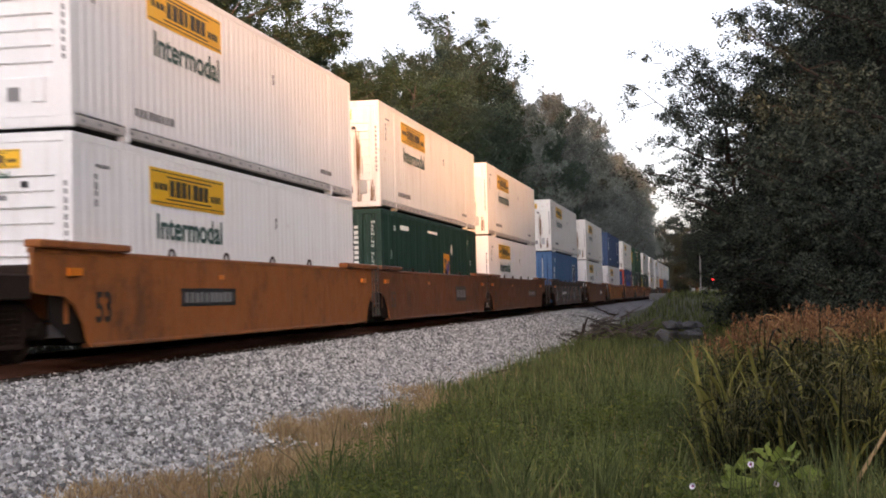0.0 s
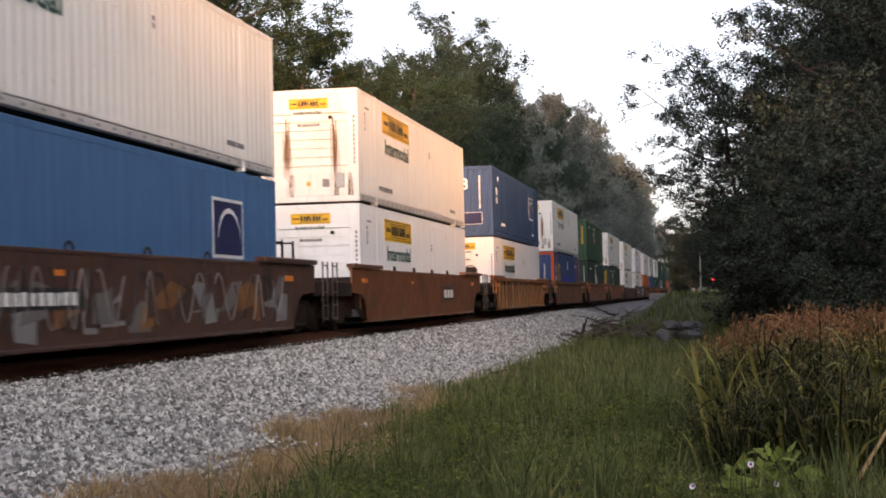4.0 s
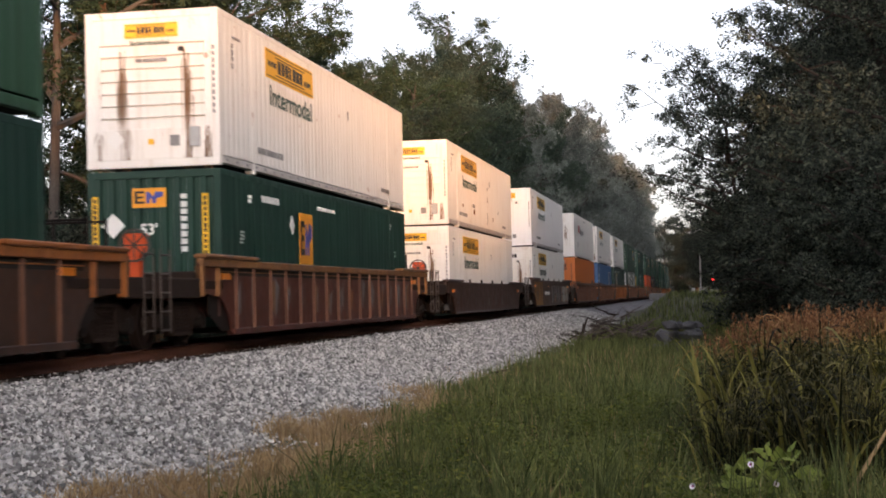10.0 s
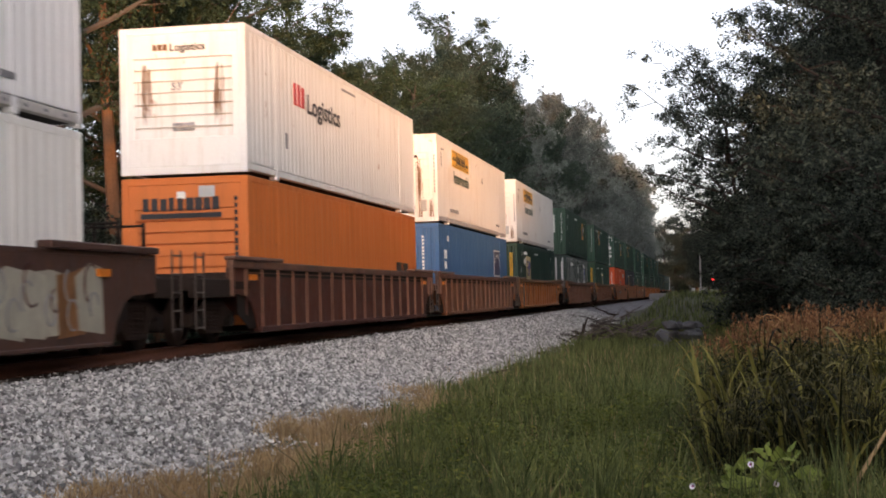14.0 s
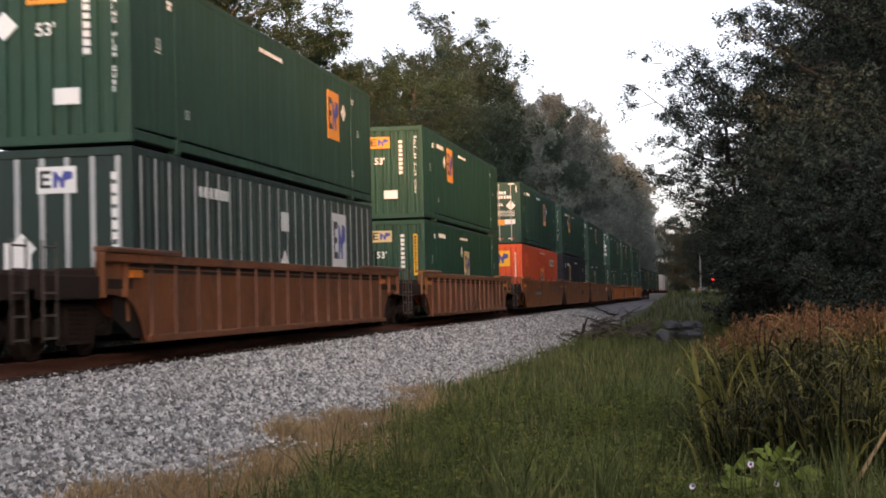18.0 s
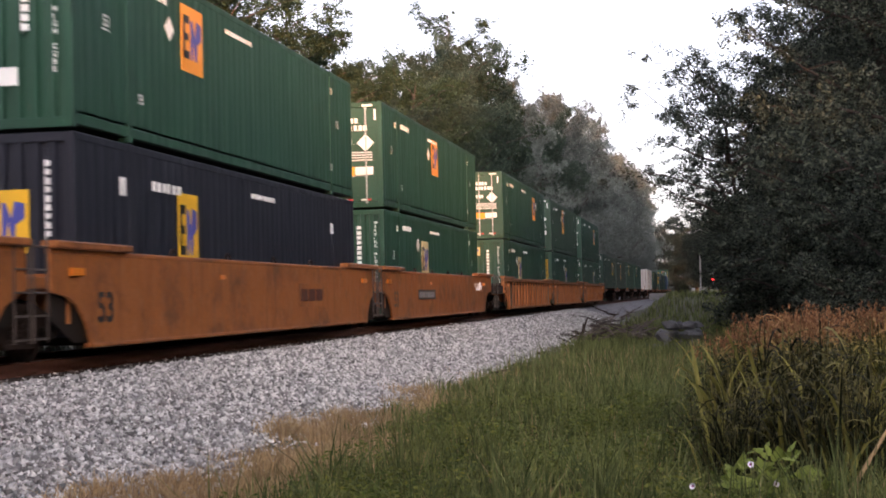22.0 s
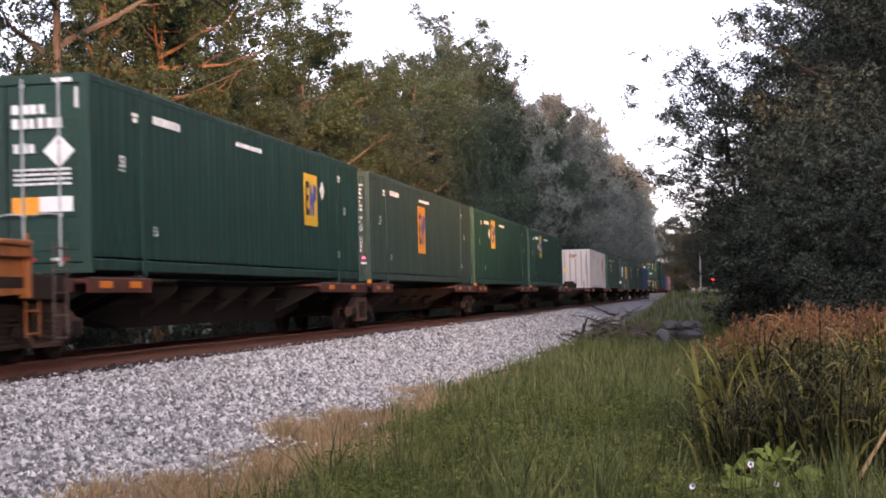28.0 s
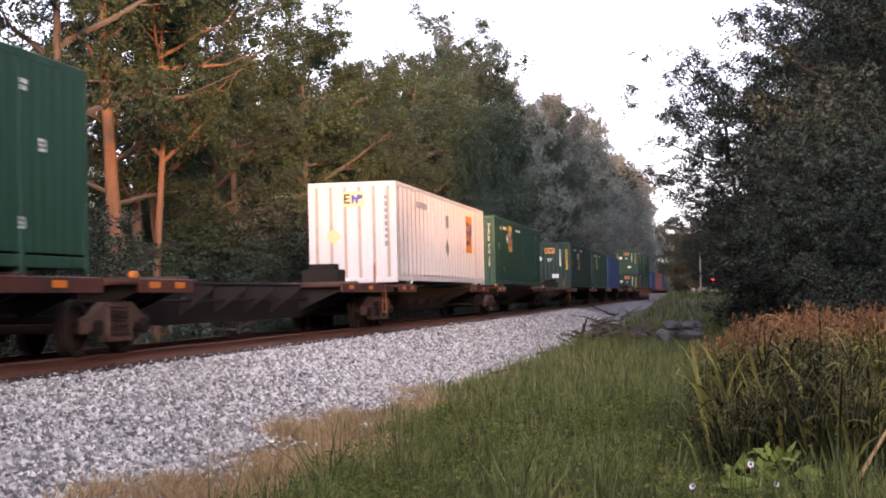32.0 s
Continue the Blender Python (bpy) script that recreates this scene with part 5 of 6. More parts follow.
def green_box(body, front, logo_y, film, strip=False, logo_z=1.45, marks=1, tall=1.15, placard=True, wide=1.05):
    """Green 53-foot box with a square orange sign on its side."""
    c = container(body, "wide", front)
    block_logo(c, "side", logo_y, logo_z, wide, tall, film)
    side_text(c, "53", 1.05, 1.62, 0.17, WHITE_SIGN)
    side_bars(c, 1.05, 1.56, 0.30, 0.025, 1, None, 3)
    side_bars(c, 1.60, 2.45, 0.24, 0.06, 3, None, 4)
    side_bars(c, 1.62, 2.36, 0.20, 0.07, 2, None, 24)
    side_text(c, "53", 2.35, 0.62, 0.15, WHITE_SIGN)
    side_text(c, "53", 14.6, 1.6, 0.17, WHITE_SIGN)
    side_text(c, "53", 14.0, 0.55, 0.15, WHITE_SIGN)
    side_bars(c, 14.1, 2.45, 0.24, 0.06, 3, None, 8)
    side_bars(c, 14.1, 2.36, 0.20, 0.07, 2, None, 28)
    side_bars(c, 6.6, 2.48, 1.6, 0.09, 11, None, 9)
    if marks:
        side_bars(c, 2.45, 2.42, 1.2, 0.14, 7, None, 10)
    if placard:
        diamond(c, "side", logo_y - 0.55 if logo_y < 9 else logo_y + 1.5, 2.05, 0.2, WHITE_SIGN)
    if front == "doors":
        block_logo(c, "front", -0.95, 2.08, 0.60, 0.36, film)
        front_bars(c, 0.10, 2.33, 0.56, 0.14, 4, None, 11)
        front_bars(c, 0.10, 2.12, 0.80, 0.15, 6, None, 12)
        diamond(c, "front", 0.82, 1.78, 0.24, WHITE_SIGN)
        front_bars(c, 0.12, 1.76, 0.36, 0.14, 3, None, 13)
        for k in range(4):
            front_bars(c, 0.12, 1.50 - k * 0.07, 0.9, 0.035, 12, None, 14 + k)
        front_text(c, "WARNING", -0.98, 1.50, 0.09, WHITE_SIGN)
        front_text(c, "HIGH CUBE", -0.98, 1.34, 0.09, WHITE_SIGN)
        front_text(c, "53'", -0.62, 0.95, 0.20, WHITE_SIGN)
        front_panel(c, 0.08, 0.50, 0.86, 1.12, ORANGE_SIGN, "label_plate")
        front_panel(c, 0.51, 1.02, 0.90, 1.12, WHITE_SIGN, "label_plate")
        front_panel(c, -1.08, -0.9, 0.86, 1.10, GREY_FILM, "label_plate")
    elif front == "corr":
        block_logo(c, "front", -0.42, 2.22, 0.66, 0.36, film)
        front_text(c, "53'", -0.26, 1.72, 0.20, WHITE_SIGN)
        diamond(c, "front", -0.80, 1.9, 0.23, WHITE_SIGN)
        front_bars(c, 0.52, 1.35, 0.12, 1.1, 8, None, 18, True)
        if not strip:
            front_text(c, "\n".join("WARNING HIGH CUBE"), 1.0, 2.5, 0.075, WHITE_SIGN)
        front_panel(c, 0.02, 0.46, 0.62, 0.88, WHITE_SIGN, "label_plate")
        if strip:
            for x in (-1.21, 0.93):
                front_panel(c, x, x + 0.12, 1.15, 2.45, YELLOW_SIGN, "warning_strip")
                front_bars(c, x + 0.03, 1.2, 0.06, 1.2, 12, BLACK_FILM, 19, True)
    elif front == "louvre":
        front_bars(c, 0.98, 0.3, 0.08, 1.6, 14, None, 20, True)
    else:
        block_logo(c, "front", -0.25, 2.25, 0.55, 0.36, film)
        diamond(c, "front", -0.5, 1.25, 0.25, WHITE_SIGN)
    name = {"doors": "green container with steel lock rods on its doors", "corr": "green container with ribbed front and square orange sign"}
    return tagged(c, name.get(front, "green container with square orange side sign"), "container")


def marked_box():
    """A dull green box with a small red lamp on its front."""
    c = green_box(GREEN_GREY, "corr", 6.4, ORANGE_SIGN, False, 0.9, 1, 1.45, False)
    lamp = Shape().tube([(HALF - 0.2, -0.05, 0.62), (HALF - 0.2, 0.03, 0.62)], 0.032, 12)
    part("marker_lamp", lamp, MARKER_RED, c, "small glowing red marker lamp")
    front_panel(c, HALF - 0.28, HALF - 0.12, 0.46, 0.50, WHITE_SIGN, "label_plate")
    return tagged(c, "dull green container with small red marker lamp", "container")


def blue_box(body):
    c = container(body, "wide", "corr")
    front_text(c, "53", -0.32, 1.95, 0.45, WHITE_SIGN)
    diamond(c, "front", -0.82, 2.15, 0.19, ORANGE_SIGN if body is BLUE_DULL else GREY_FILM)
    front_bars(c, 0.72, 1.1, 0.07, 1.4, 12, None, 3, True)
    if body is BLUE_DULL:
        p = front_panel(c, 0.05, 0.85, 0.48, 0.98, WHITE_SIGN)
        front_panel(p, 0.07, 0.83, 0.5, 0.96, NAVY_FILM, "sign_field", 0.003)
        front_bars(c, 0.14, 0.58, 0.6, 0.12, 6, None, 4)
        front_bars(c, -0.34, 1.25, 0.1, 0.3, 3, WHITE_SIGN, 5, True)
        front_panel(c, -0.66, -0.50, 0.52, 0.72, ORANGE_SIGN, "label_plate")
    p = side_panel(c, 12.3, 14.0, 1.25, 2.35, WHITE_SIGN)
    side_panel(p, 12.36, 13.94, 1.31, 2.29, NAVY_FILM, "sign_field", 0.003)
    s = Shape()
    for k in range(8):
        a0, a1 = math.pi * k / 8, math.pi * (k + 1) / 8
        s.prism([(13.2 + 0.62 * math.cos(a), 1.62 + r * math.sin(a)) for a, r in ((a0, 0.56), (a1, 0.56), (a1, 0.47), (a0, 0.47))], HALF, SKIN + 0.007)
    part("logo_arc", s, WHITE_SIGN, p)
    side_bars(p, 12.5, 1.42, 1.2, 0.16, 8, None, 6)
    side_bars(c, 1.0, 1.75, 0.5, 0.32, 2, None, 7)
    side_bars(c, 1.0, 1.4, 0.5, 0.26, 2, None, 8)
    side_bars(c, 2.4, 0.5, 1.2, 0.13, 7, None, 9)
    side_bars(c, 13.2, 0.45, 0.9, 0.12, 6, None, 10)
    side_bars(c, 1.6, 2.35, 0.25, 0.2, 2, None, 11)
    return tagged(c, "blue steel container with white number and framed navy sign", "container")


def royal_box():
    c = container(ROYAL, "wide", "corr", posts=RED_ORANGE)
    front_text(c, "53", -0.22, 1.55, 0.34, WHITE_SIGN)
    front_panel(c, -0.24, 0.26, 0.95, 1.32, WHITE_SIGN, "label_plate")
    front_bars(c, 0.72, 1.0, 0.07, 1.2, 10, None, 3, True)
    block_logo(c, "side", 2.45, 1.15, 1.1, 1.1, YELLOW_SIGN, NAVY_FILM)
    side_bars(c, 1.1, 1.75, 0.35, 0.4, 1, None, 4)
    side_panel(c, 1.05, 1.45, 1.2, 1.55, WHITE_SIGN, "label_plate")
    side_panel(c, 7.9, 8.5, 2.0, 2.5, WHITE_SIGN, "label_plate")
    side_bars(c, 13.0, 2.2, 0.9, 0.12, 6, None, 5)
    r = random.Random(4)
    for k in range(11):
        y0, z0 = 4.6 + k * 0.66, r.uniform(0.36, 0.5)
        line = [(y0, z0), (y0 + 0.8, z0 - r.uniform(0, 0.1)), (y0 + r.uniform(0.8, 1.1), z0 + r.uniform(0.95, 1.25)), (y0 + r.uniform(0.1, 0.3), z0 + r.uniform(1.0, 1.3))]
        part("sprayed_patch", Shape().prism(line, HALF - 0.01, SKIN - 0.001 + k * 0.0004), SPRAY_BLUE, c)
    return tagged(c, "royal blue container with orange-red corner posts", "container")


def tower_box():
    c = container(GREEN_DEEP, "wide", "louvre")
    hexa = [(-0.82 + 0.18 * math.cos(math.pi / 6 + k * math.pi / 3), 2.36 + 0.18 * math.sin(math.pi / 6 + k * math.pi / 3)) for k in range(6)]
    q = Shape().prism(hexa, -0.02, 0.008)
    q.v = [(y, -x, z) for x, y, z in q.v]
    q.f = [f[::-1] for f in q.f]
    part("hexagon_badge", q, WHITE_SIGN, c)
    front_bars(c, -0.58, 2.30, 0.45, 0.14, 4, None, 3)
    front_text(c, "WARNING HIGH CUBE", -0.55, 1.86, 0.05, WHITE_SIGN)
    front_text(c, "53'", -0.22, 1.30, 0.16, WHITE_SIGN)
    front_bars(c, 1.02, 0.7, 0.06, 1.8, 14, None, 4, True)
    house = [(7.3, 0.62), (8.3, 0.62), (8.3, 1.75), (8.05, 1.95), (8.0, 2.2), (7.8, 2.42), (7.6, 2.2), (7.55, 1.95), (7.3, 1.75)]
    p = part("tower_badge", Shape().prism(house, HALF - 0.01, SKIN), WHITE_SIGN, c)
    s = Shape()
    for y0, y1, z0, z1 in ((7.45, 7.6, 0.9, 1.7), (8.0, 8.15, 0.9, 1.7), (7.6, 8.0, 1.25, 1.4)):
        s.box(HALF, SKIN + 0.004, y0, y1, z0, z1, 0.001)
    part("badge_mark", s, RED_FILM, p)
    side_bars(c, 8.75, 1.25, 0.7, 0.55, 2, None, 5)
    side_bars(c, 8.5, 0.66, 1.2, 0.42, 4, None, 6)
    side_bars(c, 2.4, 2.25, 1.4, 0.16, 6, None, 7)
    side_bars(c, 7.8, 2.6, 1.6, 0.1, 9, None, 8)
    side_bars(c, 1.0, 0.95, 0.36, 0.3, 1, None, 9)
    side_bars(c, 14.2, 0.6, 0.3, 0.3, 1, None, 10)
    return tagged(c, "dark green container with white tower badge", "container")


def red_mark_box():
    c = container(WHITE_RUSTY, "fine", "louvre")
    s = side_bars(c, 3.3, 1.72, 0.9, 0.5, 3, RED_FILM, 3)
    w = lettering("Logistics", 0.42)[1]
    side_text(c, "Logistics", 4.35, 1.66, 0.42, BLACK_FILM).scale = (1, 2.9 / w, 1)
    front_bars(c, -0.6, 2.44, 0.32, 0.12, 3, RUST_STAIN, 5)
    front_text(c, "Logistics", -0.24, 2.42, 0.15, BLACK_FILM)
    front_text(c, "53'", -0.22, 1.65, 0.15, GREY_FILM)
    front_bars(c, -0.2, 0.95, 0.45, 0.06, 8, GREY_FILM, 7)
    front_bars(c, -0.2, 0.85, 0.45, 0.06, 8, GREY_FILM, 8)
    side_bars(c, 2.6, 0.7, 0.25, 0.35, 1, GREY_FILM, 9)
    side_bars(c, 7.5, 2.6, 1.4, 0.06, 9, GREY_FILM, 10)
    streaks(c, (-0.75, 0.72), 0.9, 2.2, 5)
    return tagged(c, "white corrugated container with red and black carrier lettering bars", "container")


def orange_box():
    c = container(ORANGE, "fine", "louvre")
    front_bars(c, -0.85, 2.25, 1.6, 0.26, 9, BLACK_FILM, 3)
    front_panel(c, -0.9, 0.75, 2.10, 2.20, BLACK_FILM, "sign_band")
    front_panel(c, -0.15, 0.02, 2.48, 2.62, WHITE_SIGN, "label_plate")
    front_panel(c, 0.3, 0.62, 2.5, 2.72, GREY_STEEL, "vent_cap")
    front_bars(c, 1.02, 0.6, 0.06, 1.9, 14, BLACK_FILM, 4, True)
    side_bars(c, 13.4, 1.2, 1.6, 0.28, 7, BLACK_FILM, 5)
    side_bars(c, 13.4, 0.98, 1.6, 0.14, 7, BLACK_FILM, 6)
    return tagged(c, "orange corrugated container with black lettering bars", "container")


def red_orange_box():
    c = container(RED_ORANGE, "wide", "corr")
    block_logo(c, "front", -0.28, 1.85, 1.0, 0.75, YELLOW_SIGN)
    front_bars(c, -0.75, 1.6, 0.12, 0.9, 7, None, 3, True)
    front_bars(c, 0.95, 1.3, 0.06, 1.2, 12, None, 4, True)
    block_logo(c, "side", 7.6, 0.85, 1.2, 1.0, YELLOW_SIGN)
    side_panel(c, 6.4, 7.4, 0.7, 2.2, FRESH_RED, "paint_patch", -0.001)
    side_panel(c, 8.95, 9.6, 0.75, 1.95, FRESH_RED, "paint_patch", -0.001)
    side_panel(c, 1.2, 2.3, 1.9, 2.5, FRESH_RED, "paint_patch", -0.001)
    side_panel(c, 12.2, 14.2, 2.05, 2.4, WHITE_SIGN, "number_panel")
    side_bars(c, 12.4, 2.12, 1.6, 0.2, 9, GREY_FILM, 5)
    side_bars(c, 7.6, 2.62, 2.2, 0.08, 11, None, 6)
    return tagged(c, "bright red-orange container with yellow square sign", "container")


def navy_box():
    c = container(NAVY, "wide", "corr")
    block_logo(c, "front", -0.1, 1.2, 0.7, 0.9, YELLOW_SIGN)
    block_logo(c, "side", 4.0, 1.0, 0.95, 1.3, YELLOW_SIGN)
    side_bars(c, 2.9, 2.25, 1.3, 0.16, 6, None, 3)
    side_bars(c, 1.6, 2.1, 0.25, 0.3, 2, None, 4)
    side_bars(c, 8.0, 2.45, 1.6, 0.1, 9, None, 5)
    side_bars(c, 13.9, 2.0, 0.3, 0.25, 2, None, 6)
    front_bars(c, 0.85, 1.0, 0.08, 1.5, 12, None, 7, True)
    return tagged(c, "navy-black container with yellow square sign", "container")


def stiffened_box(body):
    """A container with pale vertical posts on its sides."""
    c = container(body, "deep", "posts")
    pale = body is not GREY_GREEN
    film = CREAM_SIGN if pale else WHITE_SIGN
    block_logo(c, "front", -0.28, 2.2, 0.65, 0.42, film)
    diamond(c, "front", -0.55, 1.35, 0.24, film)
    front_bars(c, 0.95, 1.0, 0.1, 1.5, 8, GREY_FILM if pale else None, 3, True)
    block_logo(c, "side", 12.0, 1.15, 1.3, 1.35, ORANGE_SIGN if pale else film)
    side_bars(c, 3.0, 2.3, 1.6, 0.2, 6, GREY_FILM if pale else None, 4)
    side_panel(c, 7.9, 8.4, 1.9, 2.3, GREY_FILM if pale else WHITE_SIGN, "label_plate")
    diamond(c, "side", 8.1, 1.2, 0.3, GREY_FILM if pale else WHITE_SIGN)
    if not pale:
        front_panel(c, -0.85, -0.4, 0.95, 1.45, WHITE_SIGN, "label_plate")
    return tagged(c, "white container with pale upright stiffeners" if pale else "grey-green container with pale upright stiffeners", "container")


def plain_box(body, label):
    c = container(body, "wide", "corr")
    side_bars(c, 1.1, 1.6, 0.36, 0.17, 2, None, 3)
    return tagged(c, label, "container")


# ---- railway cars ----
def wheelset():
    s = Shape()
    for sign in (1, -1):
        a, b = sorted((sign * 0.70, sign * 0.82))
        s.disc(a, b, 0, 0, 0.42, 24, 0.33)
        s.disc(*sorted((sign * 0.745, sign * 0.775)), 0, 0, 0.335, 24)
        s.disc(*sorted((sign * 0.67, sign * 0.70)), 0, 0, 0.45, 24, 0.33)
        s.disc(*sorted((sign * 0.70, sign * 0.86)), 0, 0, 0.11, 14)
        for k in range(4):
            u = k * math.pi / 2
            s.disc(*sorted((sign * 0.77, sign * 0.785)), 0.23 * math.cos(u), 0.23 * math.sin(u), 0.035, 8)
    s.tube([(-1.02, 0, 0), (1.02, 0, 0)], 0.075, 10)
    return s.mesh("wheelset", RUST_STEEL)


WHEELS = wheelset()


def truck_parts():
    frame_line = [(-1.16, 0.34), (-1.16, 0.56), (-0.95, 0.60), (-0.5, 0.80), (0.5, 0.80), (0.95, 0.60), (1.16, 0.56), (1.16, 0.34), (0.62, 0.50), (0.42, 0.20), (-0.42, 0.20), (-0.62, 0.50)]
    fr = Shape().prism(frame_line, 0.98, 1.12)
    fr.box(1.10, 1.145, -0.44, 0.44, 0.20, 0.27).box(1.10, 1.145, -0.5, 0.5, 0.72, 0.79)
    fr.box(1.10, 1.14, -0.44, -0.36, 0.22, 0.76).box(1.10, 1.14, 0.36, 0.44, 0.22, 0.76)
    sp = Shape().tube([(1.13 + 0.03 * math.sin(k * 1.05), 0.08 * math.cos(k * 1.05), 0.29 + k * 0.0115) for k in range(34)], 0.014, 5)
    cap = Shape().disc(1.02, 1.19, 0, 0, 0.12, 14).disc(1.18, 1.21, 0, 0, 0.075, 10)
    return fr.mesh("side_frame", RUST_STEEL), sp.mesh("spring", RUST_STEEL), cap.mesh("axle_bearing", SOOT)


FRAME_ME, SPRING_ME, CAP_ME = truck_parts()
FRAME_BROWN = FRAME_ME.copy()
FRAME_BROWN.materials.clear()
FRAME_BROWN.materials.append(plain("brown_dusty_cast_steel", (0.095, 0.055, 0.040), 0.8, 0.1, 0.4))
BOLSTER_ME = Shape().box(-1.05, 1.05, -0.2, 0.2, 0.42, 0.72).box(-0.5, 0.5, -0.75, 0.75, 0.5, 0.62).mesh("truck", SOOT)


def truck(car, y, casting=None):
    b = part("truck", BOLSTER_ME, None, car)
    b.location = (0, y, 0)
    for sign in (1, -1):
        part("side_frame", casting or FRAME_ME, None, b).scale = (sign, 1, 1)
    for y_ in (-0.22, 0.0, 0.22):
        part("spring", SPRING_ME, None, b).location.y = y_
    for dy in (-0.86, 0.86):
        w = part("wheelset", WHEELS, None, b)
        w.location = (0, dy, 0.42)
        ROLLERS.append(w)
        o = part("axle_bearing", CAP_ME, None, b)
        o.location = (0, dy, 0.42)
    return b


def ladder(car, x, y, z0, z1, mat, wide=0.40):
    s = Shape()
    for k in (0, wide):
        s.tube([(x, y + k, z0), (x, y + k, z1)], 0.018, 6)
    for i in range(int((z1 - z0) / 0.3) + 1):
        s.tube([(x, y, z0 + 0.05 + i * 0.3), (x, y + wide, z0 + 0.05 + i * 0.3)], 0.014, 6)
    return part("ladder", s, mat, car)


def well_end(car, y, d, single, paint_, front, brake):
    """The platform, bulkhead and fittings over one truck; d points out of the car."""
    reach = 3.05 if single else 1.45
    ys = lambda a, b: sorted((y + d * a, y + d * b))
    part("end_platform", Shape().box(-1.42, 1.42, *ys(0.1, reach), 0.98, 1.14), RUST_STEEL if single else paint_, car)
    part("end_bulkhead", Shape().box(-1.36, 1.36, *ys(0.06, 0.2), 0.5, 1.2), paint_, car)
    part("draft_sill", Shape().box(-0.35, 0.35, *ys(0.1, reach + 0.1), 0.62, 1.0), SOOT, car)
    if single:
        part("coupler", Shape().box(-0.14, 0.14, *ys(reach + 0.05, reach + 0.62), 0.72, 0.98).box(-0.2, 0.2, *ys(reach + 0.42, reach + 0.62), 0.68, 1.02), SOOT, car)
        part("air_hose", Shape().tube([(0.45, y + d * reach, 0.75), (0.5, y + d * (reach + 0.25), 0.42), (0.42, y + d * (reach + 0.55), 0.5)], 0.03, 6), SOOT, car)
        ladder(car, 1.45, y + d * (reach - 0.1) - 0.2, 0.28, 1.62, WORN_STEEL)
        for sign in (1, -1):
            part("end_sill", Shape().box(*sorted((sign * 1.28, sign * 1.44)), *ys(1.32 if d < 0 else 2.06, reach + 0.02), 0.84, 1.17, 0.02), RUST_STEEL, car)
        part("end_step", Shape().box(-1.4, 1.4, *ys(0.5, 1.3), 1.14, 1.30, 0.03), RUST_STEEL, car)
        for x in (-1.25, -0.45, 0.45):
            part("grab_post", Shape().tube([(x, y + d * (reach - 0.1), 1.1), (x, y + d * (reach - 0.1), 2.15)], 0.03, 6), SOOT, car)
        for z in (1.62, 2.1):
            part("grab_rail", Shape().tube([(-1.25, y + d * (reach - 0.1), z), (0.45 if z > 2 else -0.45, y + d * (reach - 0.1), z)], 0.022, 6), SOOT, car)
        if brake:
            s = Shape().disc(0.0, 0.05, 0, 0, 0.28, 18, 0.245)
            for k in range(4):
                a = k * math.pi / 4
                s.tube([(0.025, 0.26 * math.cos(a), 0.26 * math.sin(a)), (0.025, -0.26 * math.cos(a), -0.26 * math.sin(a))], 0.014, 5)
            o = part("brake_wheel", s, WORN_STEEL, car)
            o.location, o.rotation_euler = (0.75, y + d * (reach - 0.5), 1.72), (0, 0, -d * math.pi / 2)
            part("brake_stand", Shape().box(0.66, 0.84, *ys(reach - 0.53, reach - 0.68), 1.1, 1.9).box(0.55, 0.95, *ys(reach - 0.54, reach - 0.70), 1.55, 1.92, 0.03), RED_ORANGE if brake == "red" else SOOT, car)
    else:
        part("joint_casting", Shape().box(-0.3, 0.3, *ys(reach - 0.1, reach + 0.22), 0.68, 0.95), SOOT, car)
        ladder(car, 1.47, y + d * 1.2 - 0.2, 0.28, 1.62, WORN_STEEL)


RIB_PAINT = {CAR_ORANGE: CAR_ORANGE, CAR_BROWN: RIB_WORN_LIT, CAR_DARK: RIB_WORN_LIT, CAR_RUST: RIB_WORN_LIT, CAR_YELLOW: CAR_YELLOW, CAR_MIX: RIB_WORN_LIT}
RIB_ME = {m: Shape().box(1.41, 1.47, -0.012, 0.012, 0.26, 1.39, 0.004).box(1.455, 1.48, -0.024, 0.024, 0.26, 1.39, 0.005).mesh("rib", RIB_PAINT[m]) for m in RIB_PAINT}


